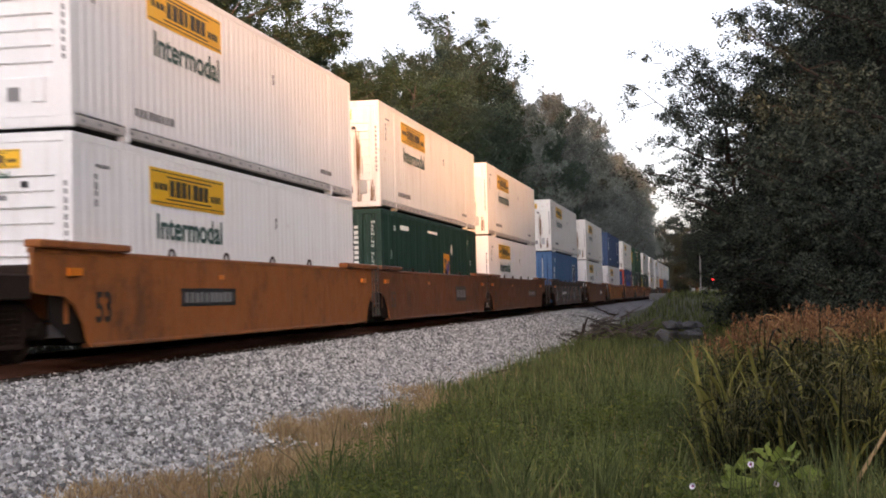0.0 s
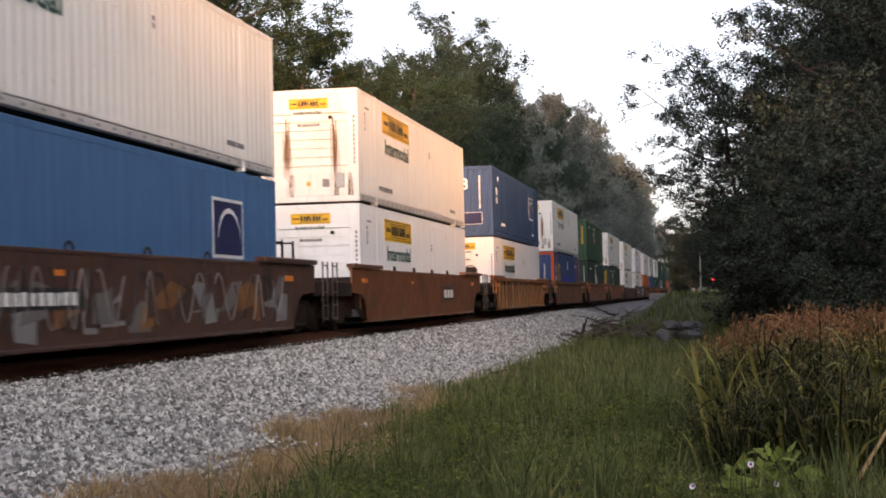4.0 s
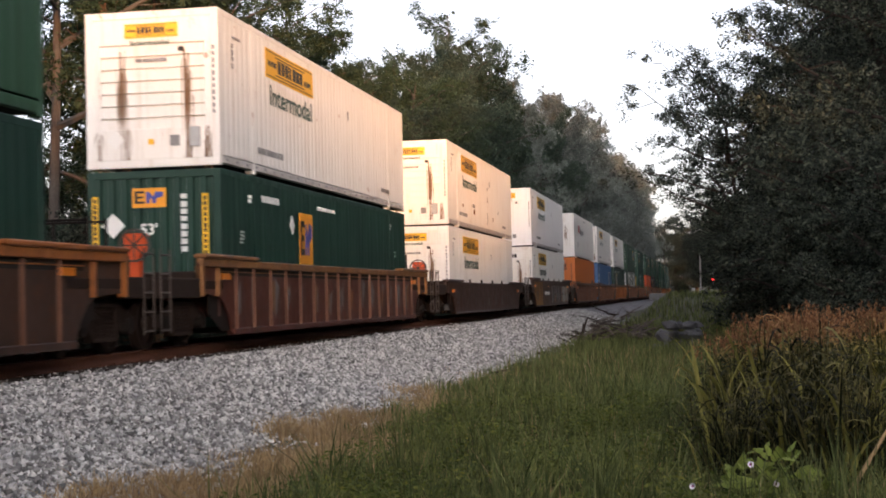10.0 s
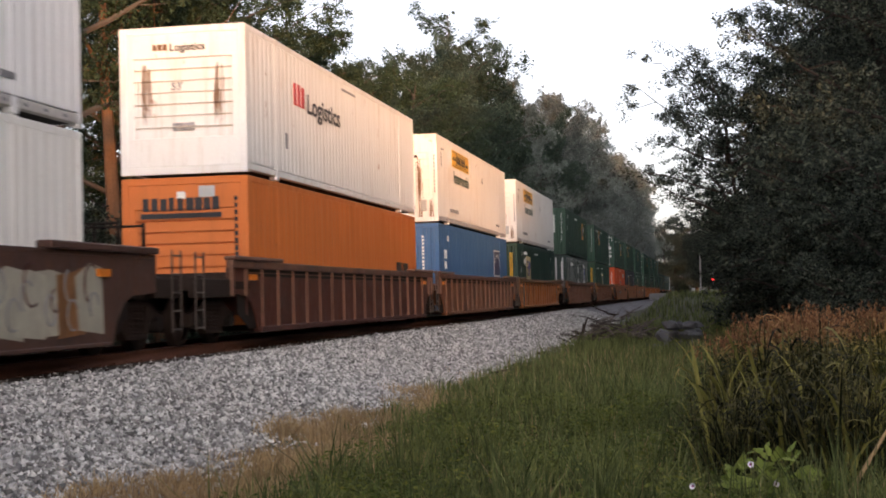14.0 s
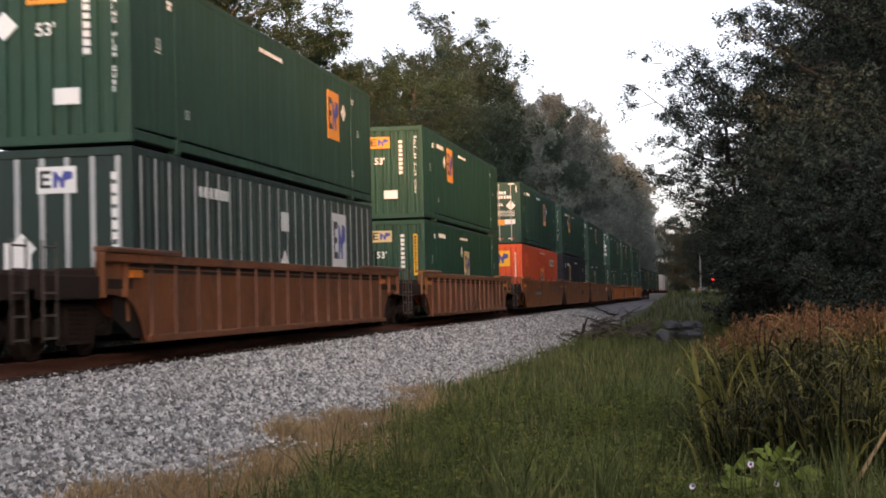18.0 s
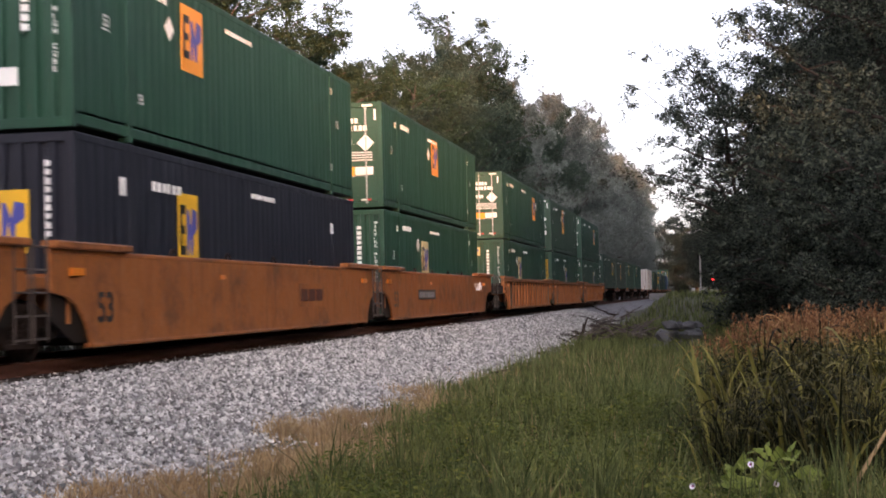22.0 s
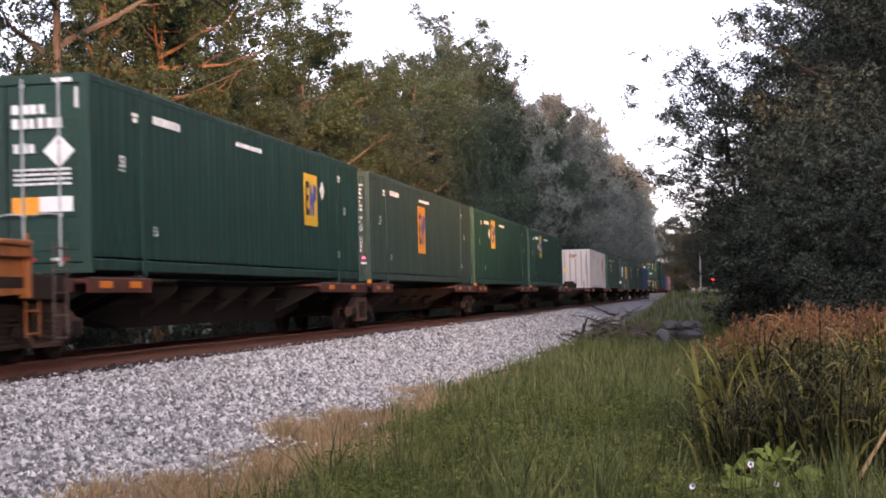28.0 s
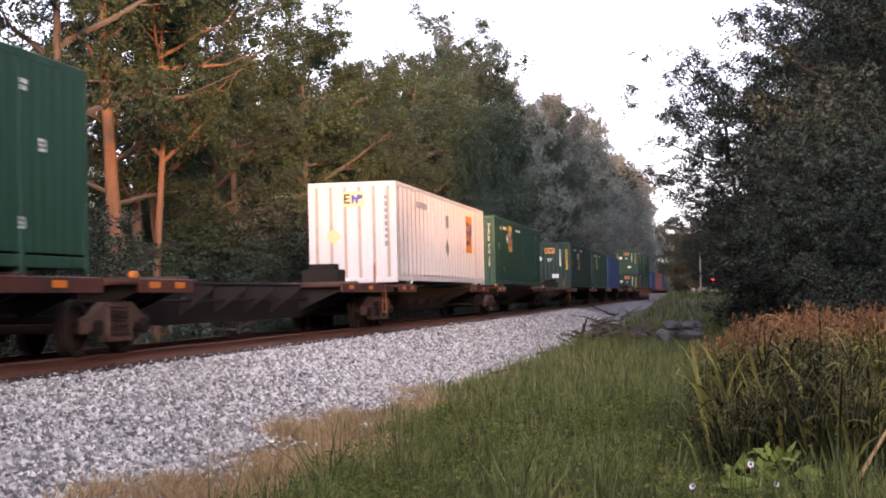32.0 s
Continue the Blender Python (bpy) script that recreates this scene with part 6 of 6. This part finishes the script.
def well_car(paint_, ribbed, head, tail, deco="", brake=False, accent=None, top=1.52):
    """One well between its trucks; y = 0 at the front of its boxes. head, tail: a coupler end (True) or a shared joint."""
    car = empty("well_car")
    accent = accent or paint_
    f0, r0 = -0.15, LONG + 0.15
    fe = -1.55 if head else -1.10
    re = LONG + 2.3 if tail else LONG + 1.60
    line = [(fe, top - 0.07), (fe, 0.94), (fe + 0.15, 0.92), (-0.62, 0.88), (-0.30, 0.76), (0.0, 0.50), (0.15, 0.20), (LONG + 0.62, 0.20), (LONG + 0.77, 0.50), (LONG + 1.05, 0.76), (LONG + 1.35, 0.88), (re - 0.12, 0.92), (re, 0.94), (re, top - 0.07)]
    for sign in (1, -1):
        a, b = sorted((sign * 1.38, sign * 1.415)) if ribbed else sorted((sign * 1.40, sign * 1.45))
        part("side_panel", Shape().prism(line, a, b), paint_, car)
        out = 1.50 if ribbed else 1.456
        part("top_chord", Shape().box(*sorted((sign * 1.36, sign * out)), fe, re, top - (0.14 if ribbed else 0.07), top), accent, car)
        part("bottom_chord", Shape().box(*sorted((sign * 1.30, sign * (1.475 if ribbed else 1.462))), 0.2, LONG + 0.57, 0.16, 0.27 if ribbed else 0.22), paint_, car)
        for y0, y1 in ((fe + 0.05 if head else fe, 1.5), (LONG - 1.5, re - 0.05 if tail else re)):
            part("top_plate", Shape().box(*sorted((sign * 1.30, sign * 1.54)), y0, y1, top + 0.005, top + (0.08 if ribbed or top < 1.4 else 0.11), 0.02), accent, car)
        if sign > 0:
            part("inner_plate", Shape().prism([(-0.9, 0.95), (-0.9, 0.55), (-0.2, 0.24), (LONG + 0.2, 0.24), (LONG + 1.4, 0.55), (LONG + 1.4, 0.95)], 1.325, 1.35), SOOT, car)
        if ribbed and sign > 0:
            # flat dark strip: the shade inside the slot openings is its colour
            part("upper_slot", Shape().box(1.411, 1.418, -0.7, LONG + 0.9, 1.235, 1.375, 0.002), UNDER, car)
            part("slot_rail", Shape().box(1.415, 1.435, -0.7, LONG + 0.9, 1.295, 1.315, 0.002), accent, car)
            for i in range(16):
                y = 0.32 + i * 1.06
                part("rib", RIB_ME[paint_], None, car).location.y = y
            for y in (fe + 0.05, -0.68, LONG + 1.15, re - 0.05):
                part("rib", Shape().box(1.34, 1.49, y - 0.05, y + 0.05, 0.86, 1.39), accent, car)
        for y in (-0.35, LONG + 0.25) if sign > 0 else ():
            part("reflector", Shape().box(*sorted((sign * 1.44, sign * 1.506)), y - 0.2, y + 0.2, top - 0.36, top - 0.25, 0.002), REFLECT, car)
    for i in range(6):
        y = 0.8 + i * (LONG - 1.6) / 5
        part("floor_beam", Shape().box(-1.36, 1.36, y - 0.18, y + 0.18, 0.18, 0.33), SOOT, car)
    well_end(car, -0.25, -1, head, paint_, True, brake)
    well_end(car, LONG + 0.25, 1, tail, paint_, False, False)
    truck(car, -1.62 if head else -1.38)
    if tail:
        truck(car, LONG + 2.25)
    x0, x1 = 1.44, 1.455
    if not ribbed:
        for y in (3.4, 6.1, 8.9, 11.6):
            part("lashing_ring", Shape().tube([(1.43, y + 0.13 * math.cos(b), top - 0.03 + 0.14 * math.sin(b)) for b in np.linspace(0.1, 3.04, 8)], 0.02, 5), RUST_STEEL, car)
        ob = side_text(car, "53", 0.35, 0.52, 0.42, BLACK_FILM)
        ob.location.x = 1.458
        for y in (5.6,) if top > 1.4 else ():
            part("reflector", Shape().box(x0, 1.458, y, y + 0.3, 1.16, 1.24, 0.002), REFLECT, car)
    if "n" in deco or "m" in deco:
        ny = 3.75 if "n" in deco else 11.5
        p = part("number_panel", Shape().box(x0, 1.457, ny, ny + 2.75, 0.70, 1.0, 0.002), BLACK_FILM, car)
        s = Shape().prism([(ny + 0.17 + a, 0.76 + b) for a, b in comb(2.4, 0.18, 10, 3, False)][::-1], 1.45, 1.462)
        part("number_marking", s, WHITE_SIGN if "g" in deco or "p" in deco else GREY_FILM, p)
    if "t" in deco:
        p = part("logo_panel", Shape().box(x0, 1.457, 10.6, 12.6, 0.62, 1.12, 0.002), paint_ if paint_ is CAR_ORANGE else BLACK_FILM, car)
        s = Shape()
        for y in (10.75, 11.35, 11.95):
            s.box(1.45, 1.462, y, y + 0.5, 0.74, 1.0, 0.001)
        part("logo_mark", s, WHITE_SIGN if "w" in deco else CAR_RUST if paint_ is CAR_ORANGE else GREY_FILM, p)
    if "y" in deco:
        part("paint_patch", Shape().prism([(-0.5, 1.43), (-0.5, 0.90), (-0.28, 0.78), (0.03, 0.52), (0.18, 0.24), (3.0, 0.24), (3.05, 0.9), (2.95, 1.43)], 1.44, 1.4545), FRESH_OCHRE, car)
    if "g" in deco:
        graffiti(car, 0.2 if paint_ is CAR_BROWN and head and "y" not in deco else 6.9, 15.9)
    if "f" in deco:
        # faint worn spray marks
        r = random.Random(21)
        for k in range(7):
            a, z = 7.6 + k * 0.62, r.uniform(0.35, 0.6)
            line = [(a, z), (a + r.uniform(0.2, 0.4), z + 0.02), (a + r.uniform(0.25, 0.42), z + r.uniform(0.2, 0.4)), (a + 0.12, z + r.uniform(0.3, 0.5))]
            part("sprayed_patch", Shape().prism(line, 1.44, 1.4525), (GRAFFITI, CAR_BROWN, CAR_RUST)[k % 3], car)
    if "p" in deco:
        # a sprayed panel: cream field, dark outlines and loose loops, no words
        r = random.Random(12)
        graffiti(car, 7.3, 12.2)
        for k in range(6):
            a = 12.5 + k * 0.62
            line = [(a, r.uniform(0.30, 0.42)), (a + 0.85, r.uniform(0.30, 0.40)), (a + r.uniform(0.75, 0.95), r.uniform(1.15, 1.34)), (a + 0.4, r.uniform(1.2, 1.37)), (a + r.uniform(-0.1, 0.1), r.uniform(1.1, 1.3))]
            part("sprayed_patch", Shape().prism(line, 1.44, 1.4525 + 0.0007 * (k % 3)), PALE_SPRAY if k % 4 else CAR_YELLOW, car)
            for j in range(2):
                u0, v0, q = a + r.uniform(0.15, 0.6), r.uniform(0.6, 1.05), r.uniform(0.12, 0.24)
                pts = [(1.457, u0 + q * math.cos(b), v0 + q * 1.2 * math.sin(b)) for b in np.linspace(r.uniform(0, 2), r.uniform(4, 7.5), 12)]
                part("sprayed_stroke", Shape().tube(pts, 0.017, 4), GREY_FILM if (k + j) % 3 else CAR_RUST, car)
    if "s" in deco or "q" in deco:
        graffiti(car, 14.3 if "s" in deco else 12.6, 15.7 if "s" in deco else 14.8, small=True, ink=WHITE_SIGN if "s" in deco else BLACK_FILM)
    if "k" in deco:
        # black stencil panels beside the joints
        for y0, y1 in ((0.36, 1.34), (LONG - 0.92, LONG + 0.02)):
            p = part("stencil_panel", Shape().box(1.40, 1.42, y0, y1, 0.29, 1.22, 0.002), BLACK_FILM, car)
            for k, (z, h) in enumerate(((0.36, 0.05), (0.46, 0.05), (0.56, 0.08), (1.0, 0.09))):
                o = part("stencil_marking", Shape().prism([(y0 + 0.16 + a, z + b) for a, b in comb(0.5 if k < 3 else 0.22, h, 6 if k < 3 else 2, 4 + k, False)][::-1], 1.41, 1.4225), GREY_FILM if k < 3 else WHITE_SIGN, p)
    if "r" in deco:
        # pale sprayed smears on the panels between the ribs
        r = random.Random(8)
        for i in (3, 8) if paint_ is CAR_ORANGE else ():
            u0, v0 = 0.55 + i * 1.07, 0.95 if i == 3 else 0.62
            line = [(u0 + r.uniform(0.10, 0.22) * math.cos(b), v0 + r.uniform(0.12, 0.24) * math.sin(b)) for b in np.linspace(0, 5.6, 10)]
            part("sprayed_patch", Shape().prism(line, 1.405, 1.418), PALE_SPRAY, car)
        for i in range(15) if paint_ is not CAR_ORANGE else ():
            y0 = 0.25 + i * 1.07
            for k in range(2):
                a = y0 + r.uniform(0, 0.45)
                line = [(a, r.uniform(0.4, 0.7)), (a + r.uniform(0.06, 0.16), r.uniform(0.4, 0.6)), (a + r.uniform(0.1, 0.35), r.uniform(0.9, 1.2)), (a + r.uniform(-0.02, 0.1), r.uniform(0.85, 1.25))]
                part("sprayed_patch", Shape().prism(line, 1.405, 1.418 + 0.001 * k), GRAFFITI if (i + k) % 3 else CAR_YELLOW, car)
    return tagged(car, "rust-stained steel well car with " + ("ribbed" if ribbed else "smooth") + " sides carrying containers", "railway car")


def graffiti(car, y0, y1, small=False, ink=None):
    """Loose sprayed strokes and patches with no words in them."""
    r = random.Random(int(y0 * 10))
    mats = [GRAFFITI, CAR_YELLOW, GREY_FILM, CAR_BROWN, CAR_DARK]
    y, k = y0, 0
    while y < y1:
        w = r.uniform(0.5, 1.3) * (0.5 if small else 1)
        if not small:
            for j in range(2):
                a, z = y + r.uniform(-0.2, 0.3), r.uniform(0.3, 0.75)
                line = [(a, z), (a + w * r.uniform(0.5, 1.0), z + r.uniform(-0.06, 0.15)), (a + w * r.uniform(0.7, 1.1), z + r.uniform(0.25, 0.6)), (a + w * 0.5, z + r.uniform(0.35, 0.62)), (a + r.uniform(-0.15, 0.2), z + r.uniform(0.15, 0.45))]
                part("sprayed_patch", Shape().prism(line, 1.44, 1.4525 + 0.0006 * ((2 * k + j) % 7)), mats[(3 * k + 2 * j) % 5], car)
        pts = [(1.458, y + w * u, (1.12 if small else 0.85) + (0.13 if small else 0.42) * math.sin(u * (7 if small else 6) + k * 2) + (0.05 * math.sin(u * 19 + k) if small else 0)) for u in np.linspace(0, 1, 14)]
        part("sprayed_stroke", Shape().tube(pts, 0.012 if small else 0.018, 4), ink if small else GRAFFITI if k % 2 == 0 else BLACK_FILM, car)
        y, k = y + w * 0.85, k + 1


def gusset(y, sign, reach):
    """A three-cornered plate from the foot of the beam out to under the shelf."""
    s = Shape()
    tri = [(0.26, 0.50), (0.26, 1.07), (reach, 1.07), (reach, 0.99)]
    vs = [(sign * x, y + d, z) for d in (-0.03, 0.03) for x, z in tri]
    fs = [(0, 1, 2, 3), (7, 6, 5, 4), (0, 4, 5, 1), (1, 5, 6, 2), (2, 6, 7, 3), (3, 7, 4, 0)]
    return s.add(vs, fs if sign > 0 else [f[::-1] for f in fs])


def spine_car(paint_, head, tail, bare=False):
    """One platform of a spine car: a centre beam with side shelves at its ends."""
    car = empty("spine_car")
    fe, re = -0.62, LONG + 0.33
    part("centre_beam", Shape().prism([(fe, 1.12), (fe, 0.66), (1.5, 0.66), (3.6, 0.36), (LONG - 3.6, 0.36), (LONG - 1.5, 0.66), (re, 0.66), (re, 1.12)], -0.28, 0.28).box(-0.42, 0.42, fe, re, 1.10, 1.15), SOOT, car)
    for y0, y1, d in ((fe + 0.2, 1.9, -1), (LONG - 4.2, re - 0.2, 1)):
        for sign in (1, -1):
            sh = part("side_shelf", Shape().box(*sorted((sign * 0.3, sign * 1.42)), y0, y1, 1.06, 1.13).box(*sorted((sign * 1.38, sign * 1.45)), y0, y1, 0.93, 1.15), paint_, car)
            for k in range(3):
                yy = y0 + 0.3 + k * (y1 - y0 - 0.6) / 2
                part("shelf_brace", gusset(yy, sign, 1.36), SOOT, sh)
            for k in (0.15, 0.62) if sign > 0 else ():
                part("reflector", Shape().box(*sorted((sign * 1.44, sign * 1.456)), y0 + k * (y1 - y0), y0 + k * (y1 - y0) + 0.45, 1.0, 1.10, 0.002), REFLECT, sh)
    for y in (2.0, LONG - 2.0):
        part("pedestal", Shape().box(-1.26, 1.26, y - 0.16, y + 0.16, 0.98, 1.21), CAR_BROWN, car)
    for k in range(4):
        y = 4.3 + k * 1.9
        for sign in (1, -1):
            part("crossbearer", gusset(y, sign, 0.95), SOOT, car)
    part("air_pipe", Shape().tube([(0.5, fe, 0.8), (0.5, re, 0.8)], 0.025, 6), SOOT, car)
    if head:
        part("end_frame", Shape().box(-1.3, 1.3, -2.3, -0.6, 0.95, 1.13), paint_, car)
        part("coupler", Shape().box(-0.15, 0.15, -2.9, -2.2, 0.72, 0.98), SOOT, car)
        for x in (-0.9, 0.9):
            part("grab_post", Shape().tube([(x, -1.2, 1.1), (x, -1.2, 1.75)], 0.03, 6), CAR_ORANGE, car)
        ladder(car, 1.32, -2.1, 0.35, 1.2, CAR_ORANGE)
    else:
        part("marker_lamp", Shape().box(1.30, 1.42, -0.55, -0.43, 1.16, 1.26, 0.02), REFLECT, car)
    truck(car, -1.1 if head else -0.48, FRAME_BROWN)
    if tail:
        truck(car, LONG + 0.6, FRAME_BROWN)
    if bare:
        part("hitch", Shape().box(-0.5, 0.5, LONG - 0.9, LONG - 0.2, 1.14, 1.55).box(-0.35, 0.35, LONG - 0.7, LONG - 0.3, 1.55, 1.7), SOOT, car)
    return tagged(car, "low brown spine car with open centre beam" + (", empty" if bare else ""), "railway car")


CACHE = {}


def placed(key, maker=None, *args):
    """The first of a kind is built, the next are copies of it."""
    if key not in CACHE:
        CACHE[key] = maker(*args)
        return CACHE[key]
    src = CACHE[key]
    c = copy_thing(src, Matrix())
    return c


def ride(ob, s, z, group):
    MOVERS.append((ob, s, z))
    tagged(ob, group=group)


UP_Z, LOW_Z, SPINE_Z = 3.272, 0.31, 1.217
WHITE_A = ("white_a", white_box)
WHITE_B = ("white_b", white_box, True)
WHITE_C = ("white_c", white_box, True, True)
BLU = ("blu", blue_box, BLUE)
O, Y_, C_ = ORANGE_SIGN, YELLOW_SIGN, CREAM_SIGN
# start of the boxes, top box, lower box, car paint, ribbed, coupler in front, coupler behind, marks
STACKS = [
    (18.82, WHITE_A, WHITE_A, CAR_ORANGE, False, True, False, "n"),
    (38.18, WHITE_B, ("green1", green_box, GREEN_DEEP, "corr", 9.3, O, False, 0.75), CAR_MIX, False, False, False, "t"),
    (57.59, WHITE_B, WHITE_A, CAR_MIX, False, False, True, "m"),
    (81.43, WHITE_B, BLU, CAR_BROWN, False, True, True, "ng"),
    (104.84, WHITE_B, WHITE_A, CAR_MIX, False, True, True, "tw"),
    (128.15, ("bld", blue_box, BLUE_DULL), WHITE_A, CAR_YELLOW, True, True, True, ""),
    (151.50, WHITE_B, ("roy", royal_box), CAR_DARK, True, True, True, ""),
    (174.69, ("green2", green_box, GREEN_WARM, "corr", 7.1, O, True), ("tower", tower_box), CAR_DARK, True, True, True, ""),
    (197.94, WHITE_B, ("green3", green_box, GREEN_DEEP, "corr", 5.1, O, True, 1.2), CAR_RUST, True, True, True, "r"),
    (221.41, ("white_d", scuffed_box), WHITE_B, CAR_DARK, False, True, True, "f"),
    (244.97, WHITE_A, WHITE_C, CAR_BROWN, False, True, True, "nyp"),
    (268.60, ("red_mark", red_mark_box), ("orange", orange_box), CAR_RUST, True, True, False, ""),
    (288.60, WHITE_B, BLU, CAR_MIX, True, False, False, ""),
    (308.45, WHITE_B, ("green8", green_box, GREEN_DEEP, "corr", 3.3, C_, True, 1.15, 1, 1.2, True, 1.6), CAR_ORANGE, True, False, True, "rk"),
    (331.87, ("green4", green_box, GREEN_OLD, "corr", 11.8, O, False, 1.3, 0), ("gg", stiffened_box, GREY_GREEN), CAR_MIX, True, True, True, ""),
    (355.16, ("green5", green_box, GREEN, "corr", 4.3, O), ("green6", green_box, GREEN, "corr", 7.4, C_, True, 0.95), CAR_MIX, True, True, True, ""),
    (379.00, ("green7", green_box, GREEN, "doors", 9.6, O, False, 1.25), ("ro", red_orange_box), CAR_ORANGE, False, True, False, "nq"),
    (398.57, ("green5",), ("nv", navy_box), CAR_ORANGE, False, False, False, "t"),
    (418.20, ("green7d", green_box, GREEN, "doors", 7.2, O), ("green9", green_box, GREEN, "corr", 5.2, C_, False, 1.05), CAR_ORANGE, False, False, True, "ns"),
    (441.68, ("green7e", green_box, GREEN, "doors", 10.8, O, False, 1.3), ("green10", green_box, GREEN, "corr", 4.8, C_, False, 1.1), CAR_ORANGE, True, True, False, "rk"),
    (461.16, ("green11", green_box, GREEN_OLIVE, "doors", 6.4, O, False, 1.2, 1, 1.45), ("green6",), CAR_ORANGE, True, False, False, "k"),
    (481.05, ("green7e",), ("green12", green_box, GREEN, "doors", 9.5, C_, False, 0.95), CAR_ORANGE, True, False, True, "k"),
    (733.0, ("green2",), ("green3",), CAR_RUST, True, True, False, ""),
    (752.5, ("green5",), ("green6",), CAR_RUST, True, False, True, ""),
]
for n, (s, top, low, col, rib, head, tail, deco) in enumerate(STACKS):
    accent = RIB_WORN_LIT if n in (11, 12) else (CAR_YELLOW if n in (6, 8, 13, 15) else CAR_ORANGE if n in (5, 7) else None)
    ride(well_car(col, rib, head, tail, deco, brake={5: "dark", 8: "red", 9: "red"}.get(n, False), accent=accent, top=1.27 if n == 9 else 1.52), s, 0.0, "cars of the container train")
    ride(placed(low[0], *low[1:]), s, LOW_Z, "containers on the train")
    ride(placed(top[0], *top[1:]), s, UP_Z, "containers on the train")
FLATS = [
    (501.74, ("green7f", green_box, GREEN_DEEP, "doors", 11.2, Y_, False, 1.2)), (519.2, ("green13m", marked_box)),
    (536.41, ("green14", green_box, GREEN, "corr", 4.3, Y_, False, 1.5)), (553.52, ("green14",)), (571.6, None),
    (590.45, ("ww", stiffened_box, PALE_GREY)), (609.71, ("green14",)), (626.8, None), (643.56, ("green3",)), (660.7, ("green14",)), (677.8, ("roy2", plain_box, ROYAL, "royal blue container on a low spine car")), (695.0, None), (712.0, None),
    (776.5, ("roy2",)), (793.7, ("pk", plain_box, PINK, "faded red container on a low spine car")), (810.8, ("pk",)), (828.0, ("roy2",)), (845.2, ("green14",)), (862.3, ("green14",)),
]
for n, (s, kind) in enumerate(FLATS):
    ride(spine_car(CAR_RUST, n in (0, 5, 8, 13), n in (4, 7, 12, 18), kind is None), s, 0.0, "cars of the container train")
    if kind:
        ride(placed(kind[0], *kind[1:]), s, SPINE_Z, "containers on the train")


def motions():
    times = [0, 2, 4, 6, 8, 10, 12, 14, 16, 18, 20, 22, 24, 26, 28, 30, 32]
    mid = LONG / 2
    for ob, s, z in MOVERS:
        rows = []
        for t in times:
            p, a = along(s + mid - travelled(t))
            q = p - Vector((-math.sin(a), math.cos(a), 0)) * mid
            rows.append((t, Matrix.Translation((q.x, q.y, z)) @ Matrix.Rotation(a, 4, "Z")))
        walk(ob, rows)
    spin = [(k / FPS, travelled(k / FPS) / 0.42) for k in range(0, 32 * FPS + 1)]
    first = {}
    for w in ROLLERS:
        at = w.location.copy()
        lead = first.setdefault(round(at.y, 2), w)
        if lead is w:
            walk(w, [(t, Matrix.Translation(at) @ Matrix.Rotation(a, 4, "X")) for t, a in spin])
        else:
            # all wheels roll alike, on the same keys
            w.rotation_mode = "QUATERNION"
            keys = w.animation_data_create()
            keys.action = lead.animation_data.action
            keys.action_slot = lead.animation_data.action_slot


motions()
